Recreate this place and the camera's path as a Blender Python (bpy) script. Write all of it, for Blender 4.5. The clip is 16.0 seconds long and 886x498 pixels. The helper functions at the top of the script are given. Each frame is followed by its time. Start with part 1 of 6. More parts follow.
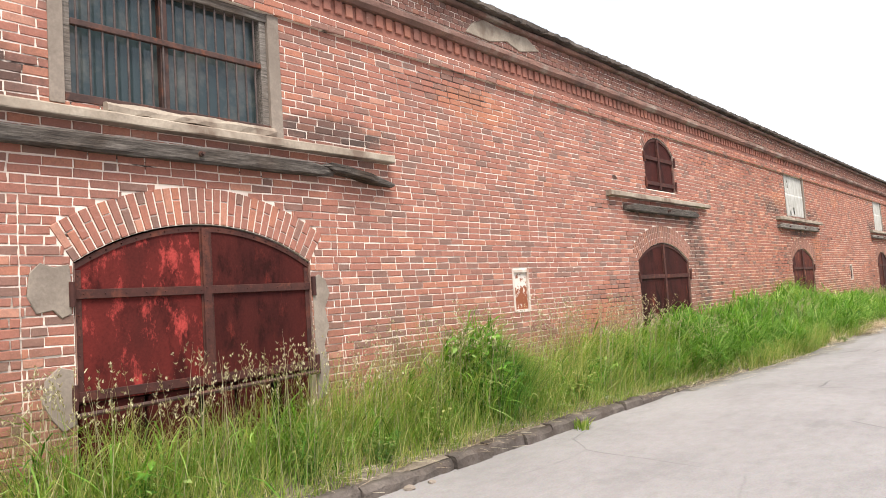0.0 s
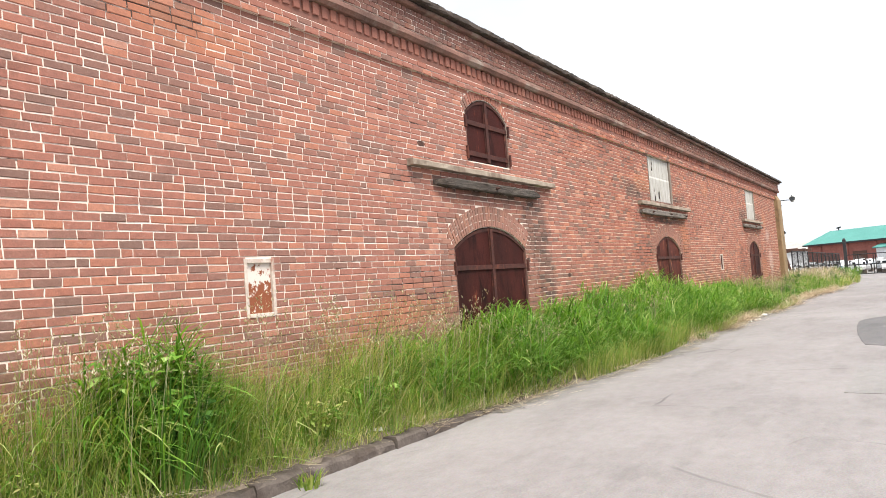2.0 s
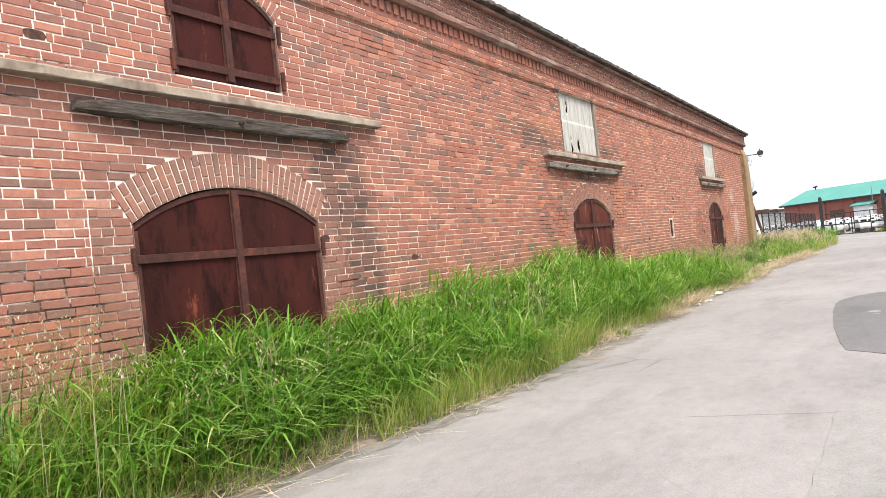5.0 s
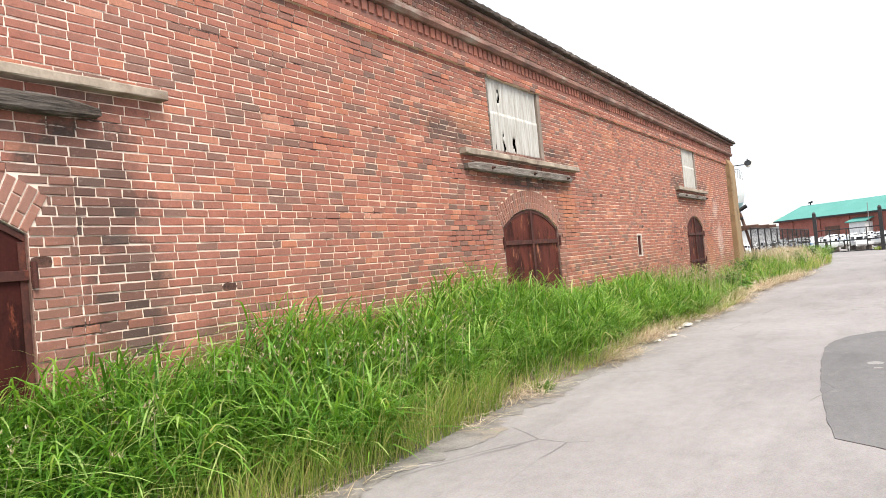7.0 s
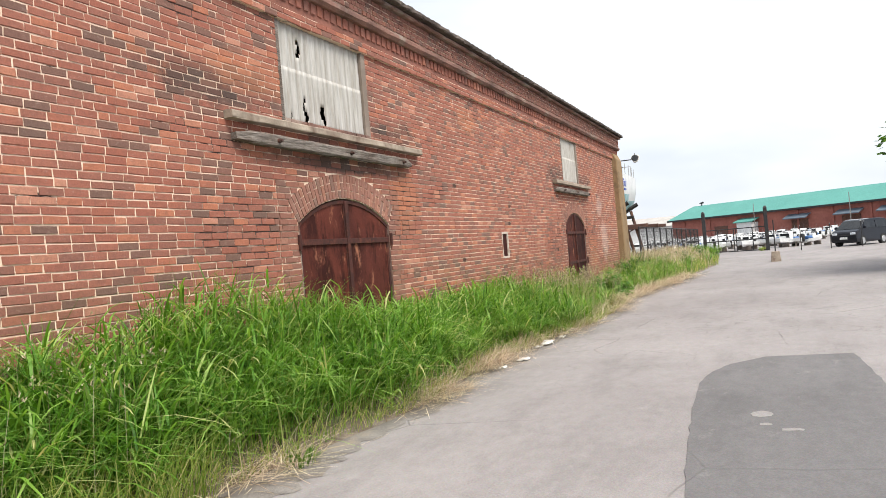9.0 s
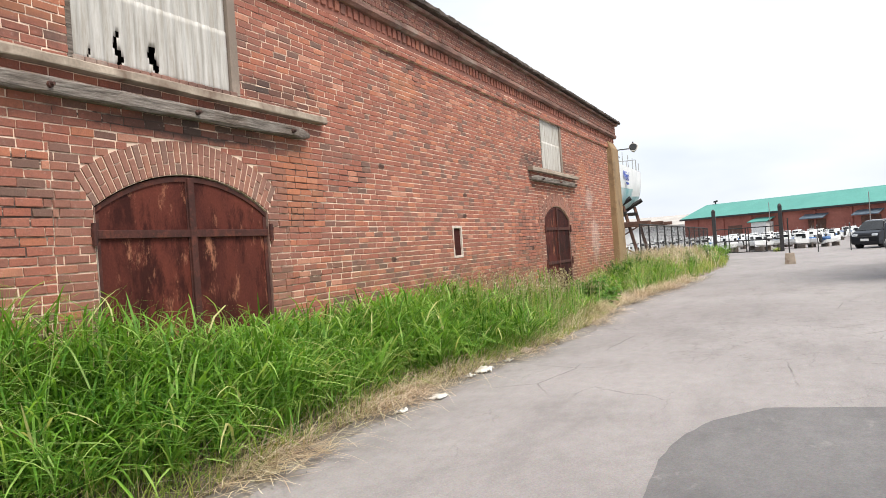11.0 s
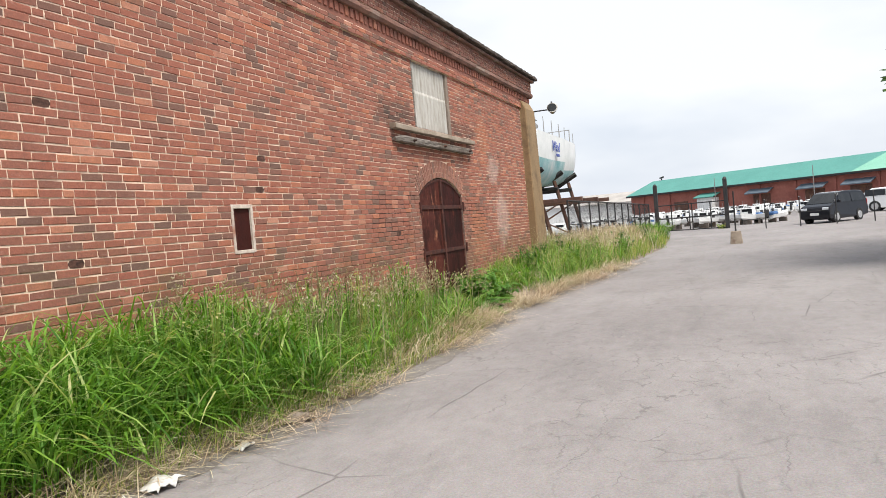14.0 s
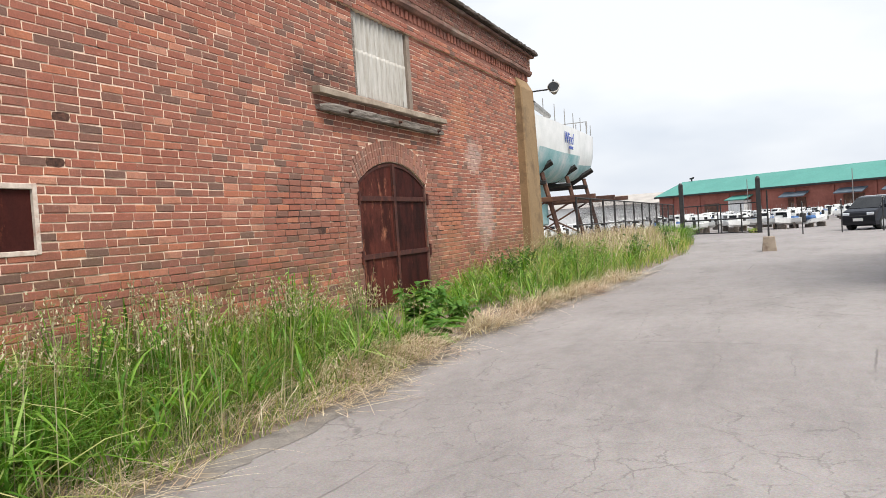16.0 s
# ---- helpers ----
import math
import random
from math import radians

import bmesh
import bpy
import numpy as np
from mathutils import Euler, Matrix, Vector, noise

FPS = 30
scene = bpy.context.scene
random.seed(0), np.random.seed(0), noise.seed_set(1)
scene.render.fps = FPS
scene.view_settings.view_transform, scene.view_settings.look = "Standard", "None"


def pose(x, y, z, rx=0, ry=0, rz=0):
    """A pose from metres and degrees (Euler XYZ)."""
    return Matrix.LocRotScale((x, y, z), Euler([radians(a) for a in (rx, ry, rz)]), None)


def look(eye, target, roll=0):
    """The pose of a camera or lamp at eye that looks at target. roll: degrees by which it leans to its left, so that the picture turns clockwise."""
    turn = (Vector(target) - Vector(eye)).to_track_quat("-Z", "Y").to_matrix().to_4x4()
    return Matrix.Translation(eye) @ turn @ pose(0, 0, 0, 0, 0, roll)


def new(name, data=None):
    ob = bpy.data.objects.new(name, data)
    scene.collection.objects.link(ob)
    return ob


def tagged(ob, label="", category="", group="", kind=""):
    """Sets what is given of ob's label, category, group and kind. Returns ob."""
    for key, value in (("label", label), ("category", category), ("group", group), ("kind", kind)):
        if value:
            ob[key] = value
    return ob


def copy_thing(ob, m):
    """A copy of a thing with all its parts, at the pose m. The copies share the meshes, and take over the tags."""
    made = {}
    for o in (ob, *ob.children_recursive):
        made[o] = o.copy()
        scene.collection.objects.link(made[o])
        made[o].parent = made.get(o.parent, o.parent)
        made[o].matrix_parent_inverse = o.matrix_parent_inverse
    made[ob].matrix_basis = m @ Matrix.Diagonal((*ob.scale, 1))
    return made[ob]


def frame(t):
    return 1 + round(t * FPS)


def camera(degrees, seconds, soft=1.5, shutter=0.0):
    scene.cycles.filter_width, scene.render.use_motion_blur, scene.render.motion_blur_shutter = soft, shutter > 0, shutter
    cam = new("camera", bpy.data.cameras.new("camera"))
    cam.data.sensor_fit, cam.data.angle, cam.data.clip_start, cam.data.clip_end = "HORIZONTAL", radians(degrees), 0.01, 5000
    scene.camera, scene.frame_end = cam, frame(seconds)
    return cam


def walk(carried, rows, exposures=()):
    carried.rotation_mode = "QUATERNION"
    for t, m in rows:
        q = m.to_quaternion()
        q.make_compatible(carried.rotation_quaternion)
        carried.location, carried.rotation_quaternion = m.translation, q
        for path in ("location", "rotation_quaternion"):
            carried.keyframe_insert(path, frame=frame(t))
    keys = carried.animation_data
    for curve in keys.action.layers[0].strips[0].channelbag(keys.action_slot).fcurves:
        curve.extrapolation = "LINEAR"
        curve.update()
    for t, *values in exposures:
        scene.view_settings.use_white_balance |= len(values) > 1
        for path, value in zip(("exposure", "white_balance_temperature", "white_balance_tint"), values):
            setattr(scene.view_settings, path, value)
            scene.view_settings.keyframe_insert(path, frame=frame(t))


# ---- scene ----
cam = camera(62.1, 16.0, soft=0.9)
PATH = [
    (0, (0.270, -0.345, 1.554), (-1.007, 1.188, 1.692), -3.8),
    (0.5, (0.221, 0.416, 1.533), (-1.063, 1.945, 1.652), -3.6),
    (1, (0.185, 1.206, 1.515), (-1.094, 2.742, 1.580), -3.8),
    (1.5, (0.122, 1.969, 1.526), (-1.119, 3.532, 1.641), -4.2),
    (2, (0.121, 2.757, 1.498), (-0.954, 4.440, 1.597), -4.3),
    (2.5, (0.067, 3.527, 1.481), (-0.936, 5.256, 1.560), -3.1),
    (3, (0.013, 4.315, 1.452), (-1.008, 6.035, 1.439), -3.7),
    (3.5, (-0.023, 5.110, 1.452), (-1.047, 6.828, 1.473), -4.6),
    (3.7, (-0.034, 5.434, 1.473), (-1.055, 7.153, 1.481), -5.7),
    (5.8, (-0.215, 8.942, 1.520), (-1.273, 10.639, 1.550), -5.7),
    (6, (-0.234, 9.215, 1.535), (-1.299, 10.907, 1.575), -5.4),
    (6.5, (-0.260, 10.016, 1.527), (-1.317, 11.714, 1.559), -5),
    (7, (-0.245, 10.747, 1.528), (-1.277, 12.460, 1.573), -5.3),
    (7.5, (-0.260, 11.546, 1.528), (-1.174, 13.324, 1.584), -5.4),
    (8, (-0.233, 12.266, 1.535), (-1.093, 14.070, 1.608), -3.4),
    (8.5, (-0.283, 13.052, 1.527), (-1.057, 14.896, 1.584), -4.6),
    (9, (-0.305, 13.760, 1.520), (-1.118, 15.587, 1.532), -4.9),
    (9.5, (-0.290, 14.523, 1.545), (-1.036, 16.379, 1.526), -4.9),
    (9.7, (-0.262, 14.789, 1.531), (-0.997, 16.649, 1.496), -4.4),
    (11.8, (-0.225, 17.840, 1.449), (-1.116, 19.630, 1.473), -4.2),
    (12, (-0.251, 18.145, 1.462), (-1.136, 19.939, 1.474), -4.3),
    (12.5, (-0.241, 18.902, 1.454), (-1.078, 20.715, 1.352), -4.5),
    (13, (-0.266, 19.654, 1.442), (-0.976, 21.522, 1.373), -4.1),
    (13.5, (-0.246, 20.372, 1.440), (-0.979, 22.232, 1.394), -5),
    (14, (-0.236, 21.175, 1.409), (-0.972, 23.034, 1.350), -5.1),
    (14.5, (-0.156, 21.892, 1.416), (-0.970, 23.718, 1.370), -4.6),
    (15, (-0.170, 22.703, 1.363), (-0.959, 24.541, 1.362), -4.3),
    (15.5, (-0.173, 23.438, 1.355), (-0.973, 25.269, 1.277), -4.2),
    (16, (-0.242, 24.219, 1.330), (-1.047, 26.050, 1.269), -3.8),
]
walk(cam, [(t, look(eye, target, roll)) for t, eye, target, roll in PATH],
     [(0.0, 0.63), (1.5, 0.62), (3.0, 0.49), (3.5, 0.54), (6.0, 0.67), (7.0, 0.65), (8.5, 0.36), (9.5, 0.36), (12.5, 0.34), (13.0, 0.25), (16.0, 0.21)])

# ---- world, sun ----
SUN_EL, SUN_ROT = radians(58), radians(125)
world = bpy.data.worlds.new("overcast")
scene.world = world
world.use_nodes = True
wn, wl = world.node_tree.nodes, world.node_tree.links
sky = wn.new("ShaderNodeTexSky")
sky.sky_type, sky.sun_disc, sky.sun_elevation, sky.sun_rotation = "NISHITA", False, SUN_EL, SUN_ROT
sky.dust_density, sky.air_density = 3.0, 1.2
cloud_noise = wn.new("ShaderNodeTexNoise")
cloud_noise.inputs["Scale"].default_value, cloud_noise.inputs["Detail"].default_value = 1.6, 5.0
sky_way = wn.new("ShaderNodeTexCoord")
sky_flat = wn.new("ShaderNodeMapping")
sky_flat.inputs["Scale"].default_value = (1.0, 1.0, 2.6)
wl.new(sky_way.outputs["Generated"], sky_flat.inputs[0])
wl.new(sky_flat.outputs[0], cloud_noise.inputs["Vector"])
cloud_tone = wn.new("ShaderNodeValToRGB")
cloud_tone.color_ramp.elements[0].position, cloud_tone.color_ramp.elements[0].color = 0.40, (4.9, 5.45, 6.4, 1)
cloud_tone.color_ramp.elements[1].position, cloud_tone.color_ramp.elements[1].color = 0.64, (7.6, 7.8, 8.1, 1)
cloud_mix = wn.new("ShaderNodeMixRGB")
cloud_mix.inputs[0].default_value = 0.9
wl.new(cloud_noise.outputs["Fac"], cloud_tone.inputs[0])
wl.new(sky.outputs[0], cloud_mix.inputs[1])
wl.new(cloud_tone.outputs[0], cloud_mix.inputs[2])
wl.new(cloud_mix.outputs[0], wn["Background"].inputs["Color"])
wn["Background"].inputs["Strength"].default_value = 0.12
sun = new("sun", bpy.data.lights.new("sun", "SUN"))
sun.data.energy, sun.data.angle, sun.data.color = 4.3, radians(30), (1.0, 0.955, 0.885)
sun.matrix_world = look((0, 0, 30), (-16.0, 9.0, 0))

# ---- materials ----


class Nodes:
    """A small writer of node materials."""

    def __init__(self, name, rough=0.8, metal=0.0, spec=0.3):
        self.m = bpy.data.materials.new(name)
        self.m.use_nodes = True
        self.t = self.m.node_tree
        self.b = self.t.nodes["Principled BSDF"]
        self.b.inputs["Roughness"].default_value = rough
        self.b.inputs["Metallic"].default_value = metal
        self.b.inputs["Specular IOR Level"].default_value = spec

    def n(self, kind, **ins):
        node = self.t.nodes.new("ShaderNode" + kind)
        for k, v in ins.items():
            self.put(node.inputs[k.replace("_", " ")], v)
        return node

    def put(self, socket, v):
        if isinstance(v, bpy.types.NodeSocket):
            self.t.links.new(v, socket)
        else:
            socket.default_value = (*v, 1) if isinstance(v, tuple) and len(v) == 3 and socket.type == "RGBA" else v

    def coords(self, scale=(1, 1, 1), world=True):
        src = self.n("NewGeometry").outputs["Position"] if world else self.n("TexCoord").outputs["Object"]
        return self.n("Mapping", Vector=src, Scale=scale).outputs[0]

    def noise(self, scale, detail=4.0, vec=None, rough=0.6, lo=0.0, hi=1.0):
        node = self.n("TexNoise", Vector=vec or self.coords(), Scale=scale, Detail=detail, Roughness=rough)
        if (lo, hi) == (0.0, 1.0):
            return node.outputs["Fac"]
        return self.n("MapRange", Value=node.outputs["Fac"], From_Min=lo, From_Max=hi).outputs[0]

    def mix(self, fac, a, b, mode="MIX"):
        node = self.n("MixRGB")
        node.blend_type = mode
        for i, v in enumerate((fac, a, b)):
            self.put(node.inputs[i], v)
        return node.outputs[0]

    def math(self, op, a, b=0.0):
        node = self.n("Math")
        node.operation = op
        self.put(node.inputs[0], a)
        self.put(node.inputs[1], b)
        return node.outputs[0]

    def ramp(self, fac, *stops):
        node = self.n("ValToRGB", Fac=fac)
        els = node.color_ramp.elements
        while len(els) < len(stops):
            els.new(0.5)
        for el, (p, c) in zip(els, stops):
            el.position, el.color = p, (*c, 1)
        return node.outputs[0]

    def bump(self, height, strength=0.4, dist=0.01):
        node = self.n("Bump", Height=height, Strength=strength, Distance=dist)
        self.put(self.b.inputs["Normal"], node.outputs[0])

    def done(self, color, rough=None, bump=None, strength=0.4, dist=0.01):
        self.put(self.b.inputs["Base Color"], color)
        if rough is not None:
            self.put(self.b.inputs["Roughness"], rough)
        if bump is not None:
            self.bump(bump, strength, dist)
        return self.m


def surface(name, dark, light, scale, rough=0.8, metal=0.0, fine=40.0, strength=0.3, dist=0.005, stain=None, stain_scale=1.2, squash=(1, 1, 1), local=False):
    """A two-scale surface: broad tone, fine grain and optional stains."""
    s = Nodes(name, rough, metal)
    vec = s.coords(squash, not local)
    broad = s.noise(scale, 5, vec, lo=0.3, hi=0.7)
    grain = s.noise(fine, 4, vec)
    c = s.mix(broad, dark, light)
    c = s.mix(0.35, c, s.ramp(grain, (0.3, (0.35, 0.35, 0.35)), (0.7, (0.75, 0.75, 0.75))), "OVERLAY")
    if stain:
        c = s.mix(s.noise(stain_scale, 6, vec, 0.7, 0.52, 0.66), c, stain)
    return s.done(c, None, grain, strength, dist)


def blotches(s, spots, pos, ragged=0.9):
    """A mask of ragged stains at (y, z, half width, half height) on the wall."""
    xyz = s.n("SeparateXYZ", Vector=pos)
    rag = s.math("MULTIPLY", s.math("SUBTRACT", s.noise(2.6, 7, pos, 0.75), 0.5), ragged * 2)
    total = None
    for y, z, ry, rz in spots:
        dy = s.math("DIVIDE", s.math("SUBTRACT", xyz.outputs[1], y), ry)
        dz = s.math("DIVIDE", s.math("SUBTRACT", xyz.outputs[2], z), rz)
        d = s.math("SQRT", s.math("ADD", s.math("MULTIPLY", dy, dy), s.math("MULTIPLY", dz, dz)))
        m = s.n("MapRange", Value=s.math("ADD", d, rag), From_Min=1.05, From_Max=0.6).outputs[0]
        total = m if total is None else s.math("MAXIMUM", total, m)
    return total


SOOT_SPOTS = [(4.6, 3.3, 0.9, 0.2), (1.2, 3.35, 0.8, 0.3), (14.05, 2.35, 0.6, 0.75), (14.3, 1.5, 0.42, 0.75), (12.4, 2.85, 1.6, 0.15), (19.6, 3.4, 1.1, 0.25), (23.3, 3.3, 0.9, 0.22), (22.0, 2.75, 1.6, 0.12), (35.2, 3.3, 0.9, 0.2), (32.1, 3.3, 0.9, 0.3)]
BARE_SPOTS = [(6.7, 4.2, 0.55, 0.18), (16.2, 4.12, 0.5, 0.16), (19.2, 4.04, 0.5, 0.1), (10.4, 1.5, 0.9, 0.35), (10.2, 1.1, 1.6, 0.25), (6.4, 4.05, 1.2, 0.2), (10.2, 2.9, 0.5, 0.1), (14.7, 4.05, 0.9, 0.18), (17.6, 4.1, 0.8, 0.15), (19.8, 1.9, 0.9, 0.5), (23.6, 2.2, 0.6, 0.6), (31.6, 1.6, 1.1, 0.75), (35.8, 1.6, 0.9, 0.7), (24.6, 2.5, 0.6, 0.3), (1.2, 1.5, 0.6, 0.5), (21.8, 2.72, 2.0, 0.12), (30.0, 0.9, 2.5, 0.3)]
PALE_SPOTS = [(37.6, 1.5, 0.5, 0.7), (37.2, 2.6, 0.4, 0.4)]
ORANGE_SPOTS = [(23.5, 2.3, 0.5, 0.5), (35.9, 1.2, 0.6, 0.6), (10.0, 1.2, 1.4, 0.2), (26.3, 3.9, 0.5, 0.3), (36.6, 3.3, 0.5, 0.5), (20.2, 3.6, 1.0, 0.25), (7.2, 3.95, 1.0, 0.25)]


def brick_material(name, island, soot_gain=0.55, tint=None, spots=True):
    s = Nodes(name, 0.9, 0, 0.2)
    s.b.inputs["Sheen Weight"].default_value, s.b.inputs["Sheen Roughness"].default_value = 0.10, 0.5
    s.b.inputs["Sheen Tint"].default_value = (1.0, 0.52, 0.38, 1)
    rnd = s.n("NewGeometry").outputs["Random Per Island"] if island else s.n("ObjectInfo").outputs["Random"]
    c = s.ramp(rnd, (0.0, (0.135, 0.088, 0.072)), (0.10, (0.185, 0.100, 0.078)), (0.17, (0.235, 0.101, 0.075)),
               (0.45, (0.315, 0.122, 0.085)), (0.78, (0.288, 0.102, 0.070)), (0.93, (0.42, 0.160, 0.092)), (1.0, (0.46, 0.225, 0.157)))
    pos = s.coords()
    grain = s.noise(70, 5, pos, 0.7)
    broad = s.noise(1.1, 4, pos, 0.6, 0.35, 0.7)
    c = s.mix(s.math("MULTIPLY", broad, 0.25), c, (0.22, 0.09, 0.068))
    c = s.mix(0.4, c, s.ramp(grain, (0.3, (0.3, 0.3, 0.3)), (0.72, (0.78, 0.76, 0.74))), "OVERLAY")
    # the older stretch is bleached and chalky
    old = s.n("MapRange", Value=s.math("ADD", s.n("SeparateXYZ", Vector=pos).outputs[1], s.math("MULTIPLY", s.noise(0.7, 5, pos, 0.7), 6.0)), From_Min=22.0, From_Max=15.0).outputs[0]
    c = s.mix(s.math("MULTIPLY", old, 0.22), c, (0.43, 0.235, 0.19))
    # soot and moss with broken outlines
    soot = s.noise(0.55, 7, s.coords((1, 0.55, 1.5)), 0.75, 0.62, 0.74)
    c = s.mix(s.math("MULTIPLY", soot, soot_gain), c, (0.075, 0.06, 0.055))
    if spots:
        uneven = s.n("MapRange", Value=s.math("FRACT", s.math("MULTIPLY", rnd, 17.0)), To_Min=0.35, To_Max=0.95).outputs[0]
        c = s.mix(s.math("MULTIPLY", blotches(s, SOOT_SPOTS, pos), uneven), c, (0.05, 0.042, 0.038))
        c = s.mix(s.math("MULTIPLY", blotches(s, ORANGE_SPOTS, pos), 0.45), c, (0.46, 0.18, 0.09))
        c = s.mix(s.math("MULTIPLY", blotches(s, PALE_SPOTS, pos, 1.6), 0.38), c, (0.55, 0.48, 0.44))
    if tint:
        c = s.mix(0.5, c, tint)
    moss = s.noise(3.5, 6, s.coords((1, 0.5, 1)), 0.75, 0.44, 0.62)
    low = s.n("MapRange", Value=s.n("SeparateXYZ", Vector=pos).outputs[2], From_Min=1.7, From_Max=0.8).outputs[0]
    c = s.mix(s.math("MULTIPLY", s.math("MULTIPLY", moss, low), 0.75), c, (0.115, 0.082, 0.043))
    grime = s.noise(14, 6, pos, 0.8, 0.46, 0.66)
    c = s.mix(s.math("MULTIPLY", grime, 0.32), c, (0.12, 0.068, 0.056))
    smear = s.noise(26, 5, s.coords((1, 0.5, 1.3)), 0.75, 0.58, 0.68)
    c = s.mix(s.math("MULTIPLY", smear, 0.16), c, (0.60, 0.48, 0.42))
    chalk = s.noise(9, 6, pos, 0.75, 0.62, 0.75)
    c = s.mix(s.math("MULTIPLY", chalk, 0.18), c, (0.55, 0.42, 0.36))
    return s.done(c, None, s.math("ADD", grain, s.noise(16, 3, pos)), 0.55, 0.006)


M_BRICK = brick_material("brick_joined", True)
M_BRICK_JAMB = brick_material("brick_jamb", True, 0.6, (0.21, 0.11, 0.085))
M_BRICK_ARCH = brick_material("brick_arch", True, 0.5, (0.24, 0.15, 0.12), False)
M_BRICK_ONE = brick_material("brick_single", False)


def mortar_material():
    s = Nodes("lime_mortar", 0.95)
    pos = s.coords()
    c = s.mix(s.noise(3, 5, pos, 0.6, 0.3, 0.7), (0.66, 0.54, 0.455), (0.86, 0.755, 0.67))
    later = s.n("MapRange", Value=s.math("ADD", s.n("SeparateXYZ", Vector=pos).outputs[1], s.noise(0.8, 3, pos)), From_Min=13.0, From_Max=17.0).outputs[0]
    c = s.mix(later, c, s.mix(1.0, c, (0.97, 0.87, 0.77), "MULTIPLY"))
    gone = s.noise(1.4, 6, s.coords((1, 0.5, 2.4)), 0.75, 0.60, 0.65)
    c = s.mix(s.math("MAXIMUM", gone, s.math("MULTIPLY", blotches(s, BARE_SPOTS, s.coords(), 0.7), s.noise(5, 4, s.coords((1, 0.4, 3)), 0.7, 0.35, 0.5))), c, (0.07, 0.045, 0.038))
    c = s.mix(s.math("MULTIPLY", blotches(s, SOOT_SPOTS, s.coords()), 0.08), c, (0.2, 0.17, 0.15))
    damp = s.n("MapRange", Value=s.math("ADD", s.n("SeparateXYZ", Vector=pos).outputs[2], s.noise(1.6, 5, pos, 0.7)), From_Min=1.75, From_Max=1.3).outputs[0]
    c = s.mix(s.math("MULTIPLY", damp, 0.7), c, (0.36, 0.26, 0.14))
    return s.done(c, None, s.noise(120, 3, pos), 0.5, 0.004)


M_MORTAR = mortar_material()
M_CORNICE = brick_material("brick_cornice", True, 0.9, (0.10, 0.068, 0.06), False)
M_DENTIL = brick_material("brick_dentil", True, 0.7, (0.26, 0.105, 0.078), False)
M_RENDER = surface("cement_render", (0.17, 0.135, 0.11), (0.30, 0.245, 0.20), 3, 0.9, stain=(0.2, 0.16, 0.13))
M_LEDGE = surface("old_concrete_ledge", (0.22, 0.175, 0.135), (0.38, 0.315, 0.25), 4, 0.9, stain=(0.17, 0.12, 0.09), stain_scale=2.5)
M_COPING = surface("sooty_coping", (0.035, 0.028, 0.024), (0.10, 0.077, 0.064), 2.5, 0.95, fine=25, strength=0.9, dist=0.03, stain=(0.16, 0.13, 0.11), stain_scale=0.8)
M_MOULD = surface("weathered_brick_moulding", (0.11, 0.066, 0.055), (0.28, 0.15, 0.115), 1.5, 0.9, fine=22, strength=0.7, dist=0.015, stain=(0.30, 0.25, 0.21), stain_scale=1.0)
M_BAND = surface("red_moulded_band", (0.17, 0.075, 0.055), (0.31, 0.13, 0.095), 1.5, 0.9, fine=22, strength=0.7, dist=0.012, stain=(0.2, 0.11, 0.09), stain_scale=1.0)
M_PIER = surface("ochre_stucco", (0.205, 0.135, 0.072), (0.30, 0.205, 0.115), 1.0, 0.92, stain=(0.15, 0.10, 0.06), stain_scale=1.5)
M_STONE_FRAME = surface("whitewashed_frame", (0.40, 0.32, 0.27), (0.66, 0.57, 0.50), 8, 0.9, stain=(0.34, 0.17, 0.12), stain_scale=5)
M_IRON = surface("dark_iron", (0.045, 0.028, 0.025), (0.10, 0.055, 0.045), 9, 0.65, 0.3, stain=(0.16, 0.06, 0.035), stain_scale=6)
M_STRAP = surface("rusted_strap", (0.035, 0.014, 0.012), (0.075, 0.025, 0.019), 7, 0.85, 0.0, stain=(0.12, 0.036, 0.022), stain_scale=5)
M_BAR = surface("window_bar_iron", (0.05, 0.04, 0.04), (0.11, 0.08, 0.07), 9, 0.6, 0.3)
# near-black colour that stands in for the shade of unlit interiors
M_DARK = surface("inside_shade", (0.02, 0.018, 0.016), (0.035, 0.03, 0.028), 3, 0.95)


def timber_material(name, dark, mid, pale):
    s = Nodes(name, 0.92)
    vec = s.coords((6, 0.6, 9))
    fibre = s.noise(7, 6, vec, 0.7)
    c = s.ramp(fibre, (0.3, dark), (0.5, mid), (0.72, pale))
    c = s.mix(s.noise(1.5, 4, None, 0.6, 0.45, 0.7), c, s.mix(1.0, c, (0.55, 0.45, 0.38), "MULTIPLY"))
    return s.done(c, None, fibre, 0.8, 0.012)


M_TIMBER = timber_material("weathered_timber", (0.05, 0.042, 0.036), (0.17, 0.145, 0.125), (0.32, 0.285, 0.255))
M_TIMBER_DARK = timber_material("rotten_dark_timber", (0.022, 0.018, 0.016), (0.075, 0.062, 0.053), (0.18, 0.155, 0.135))


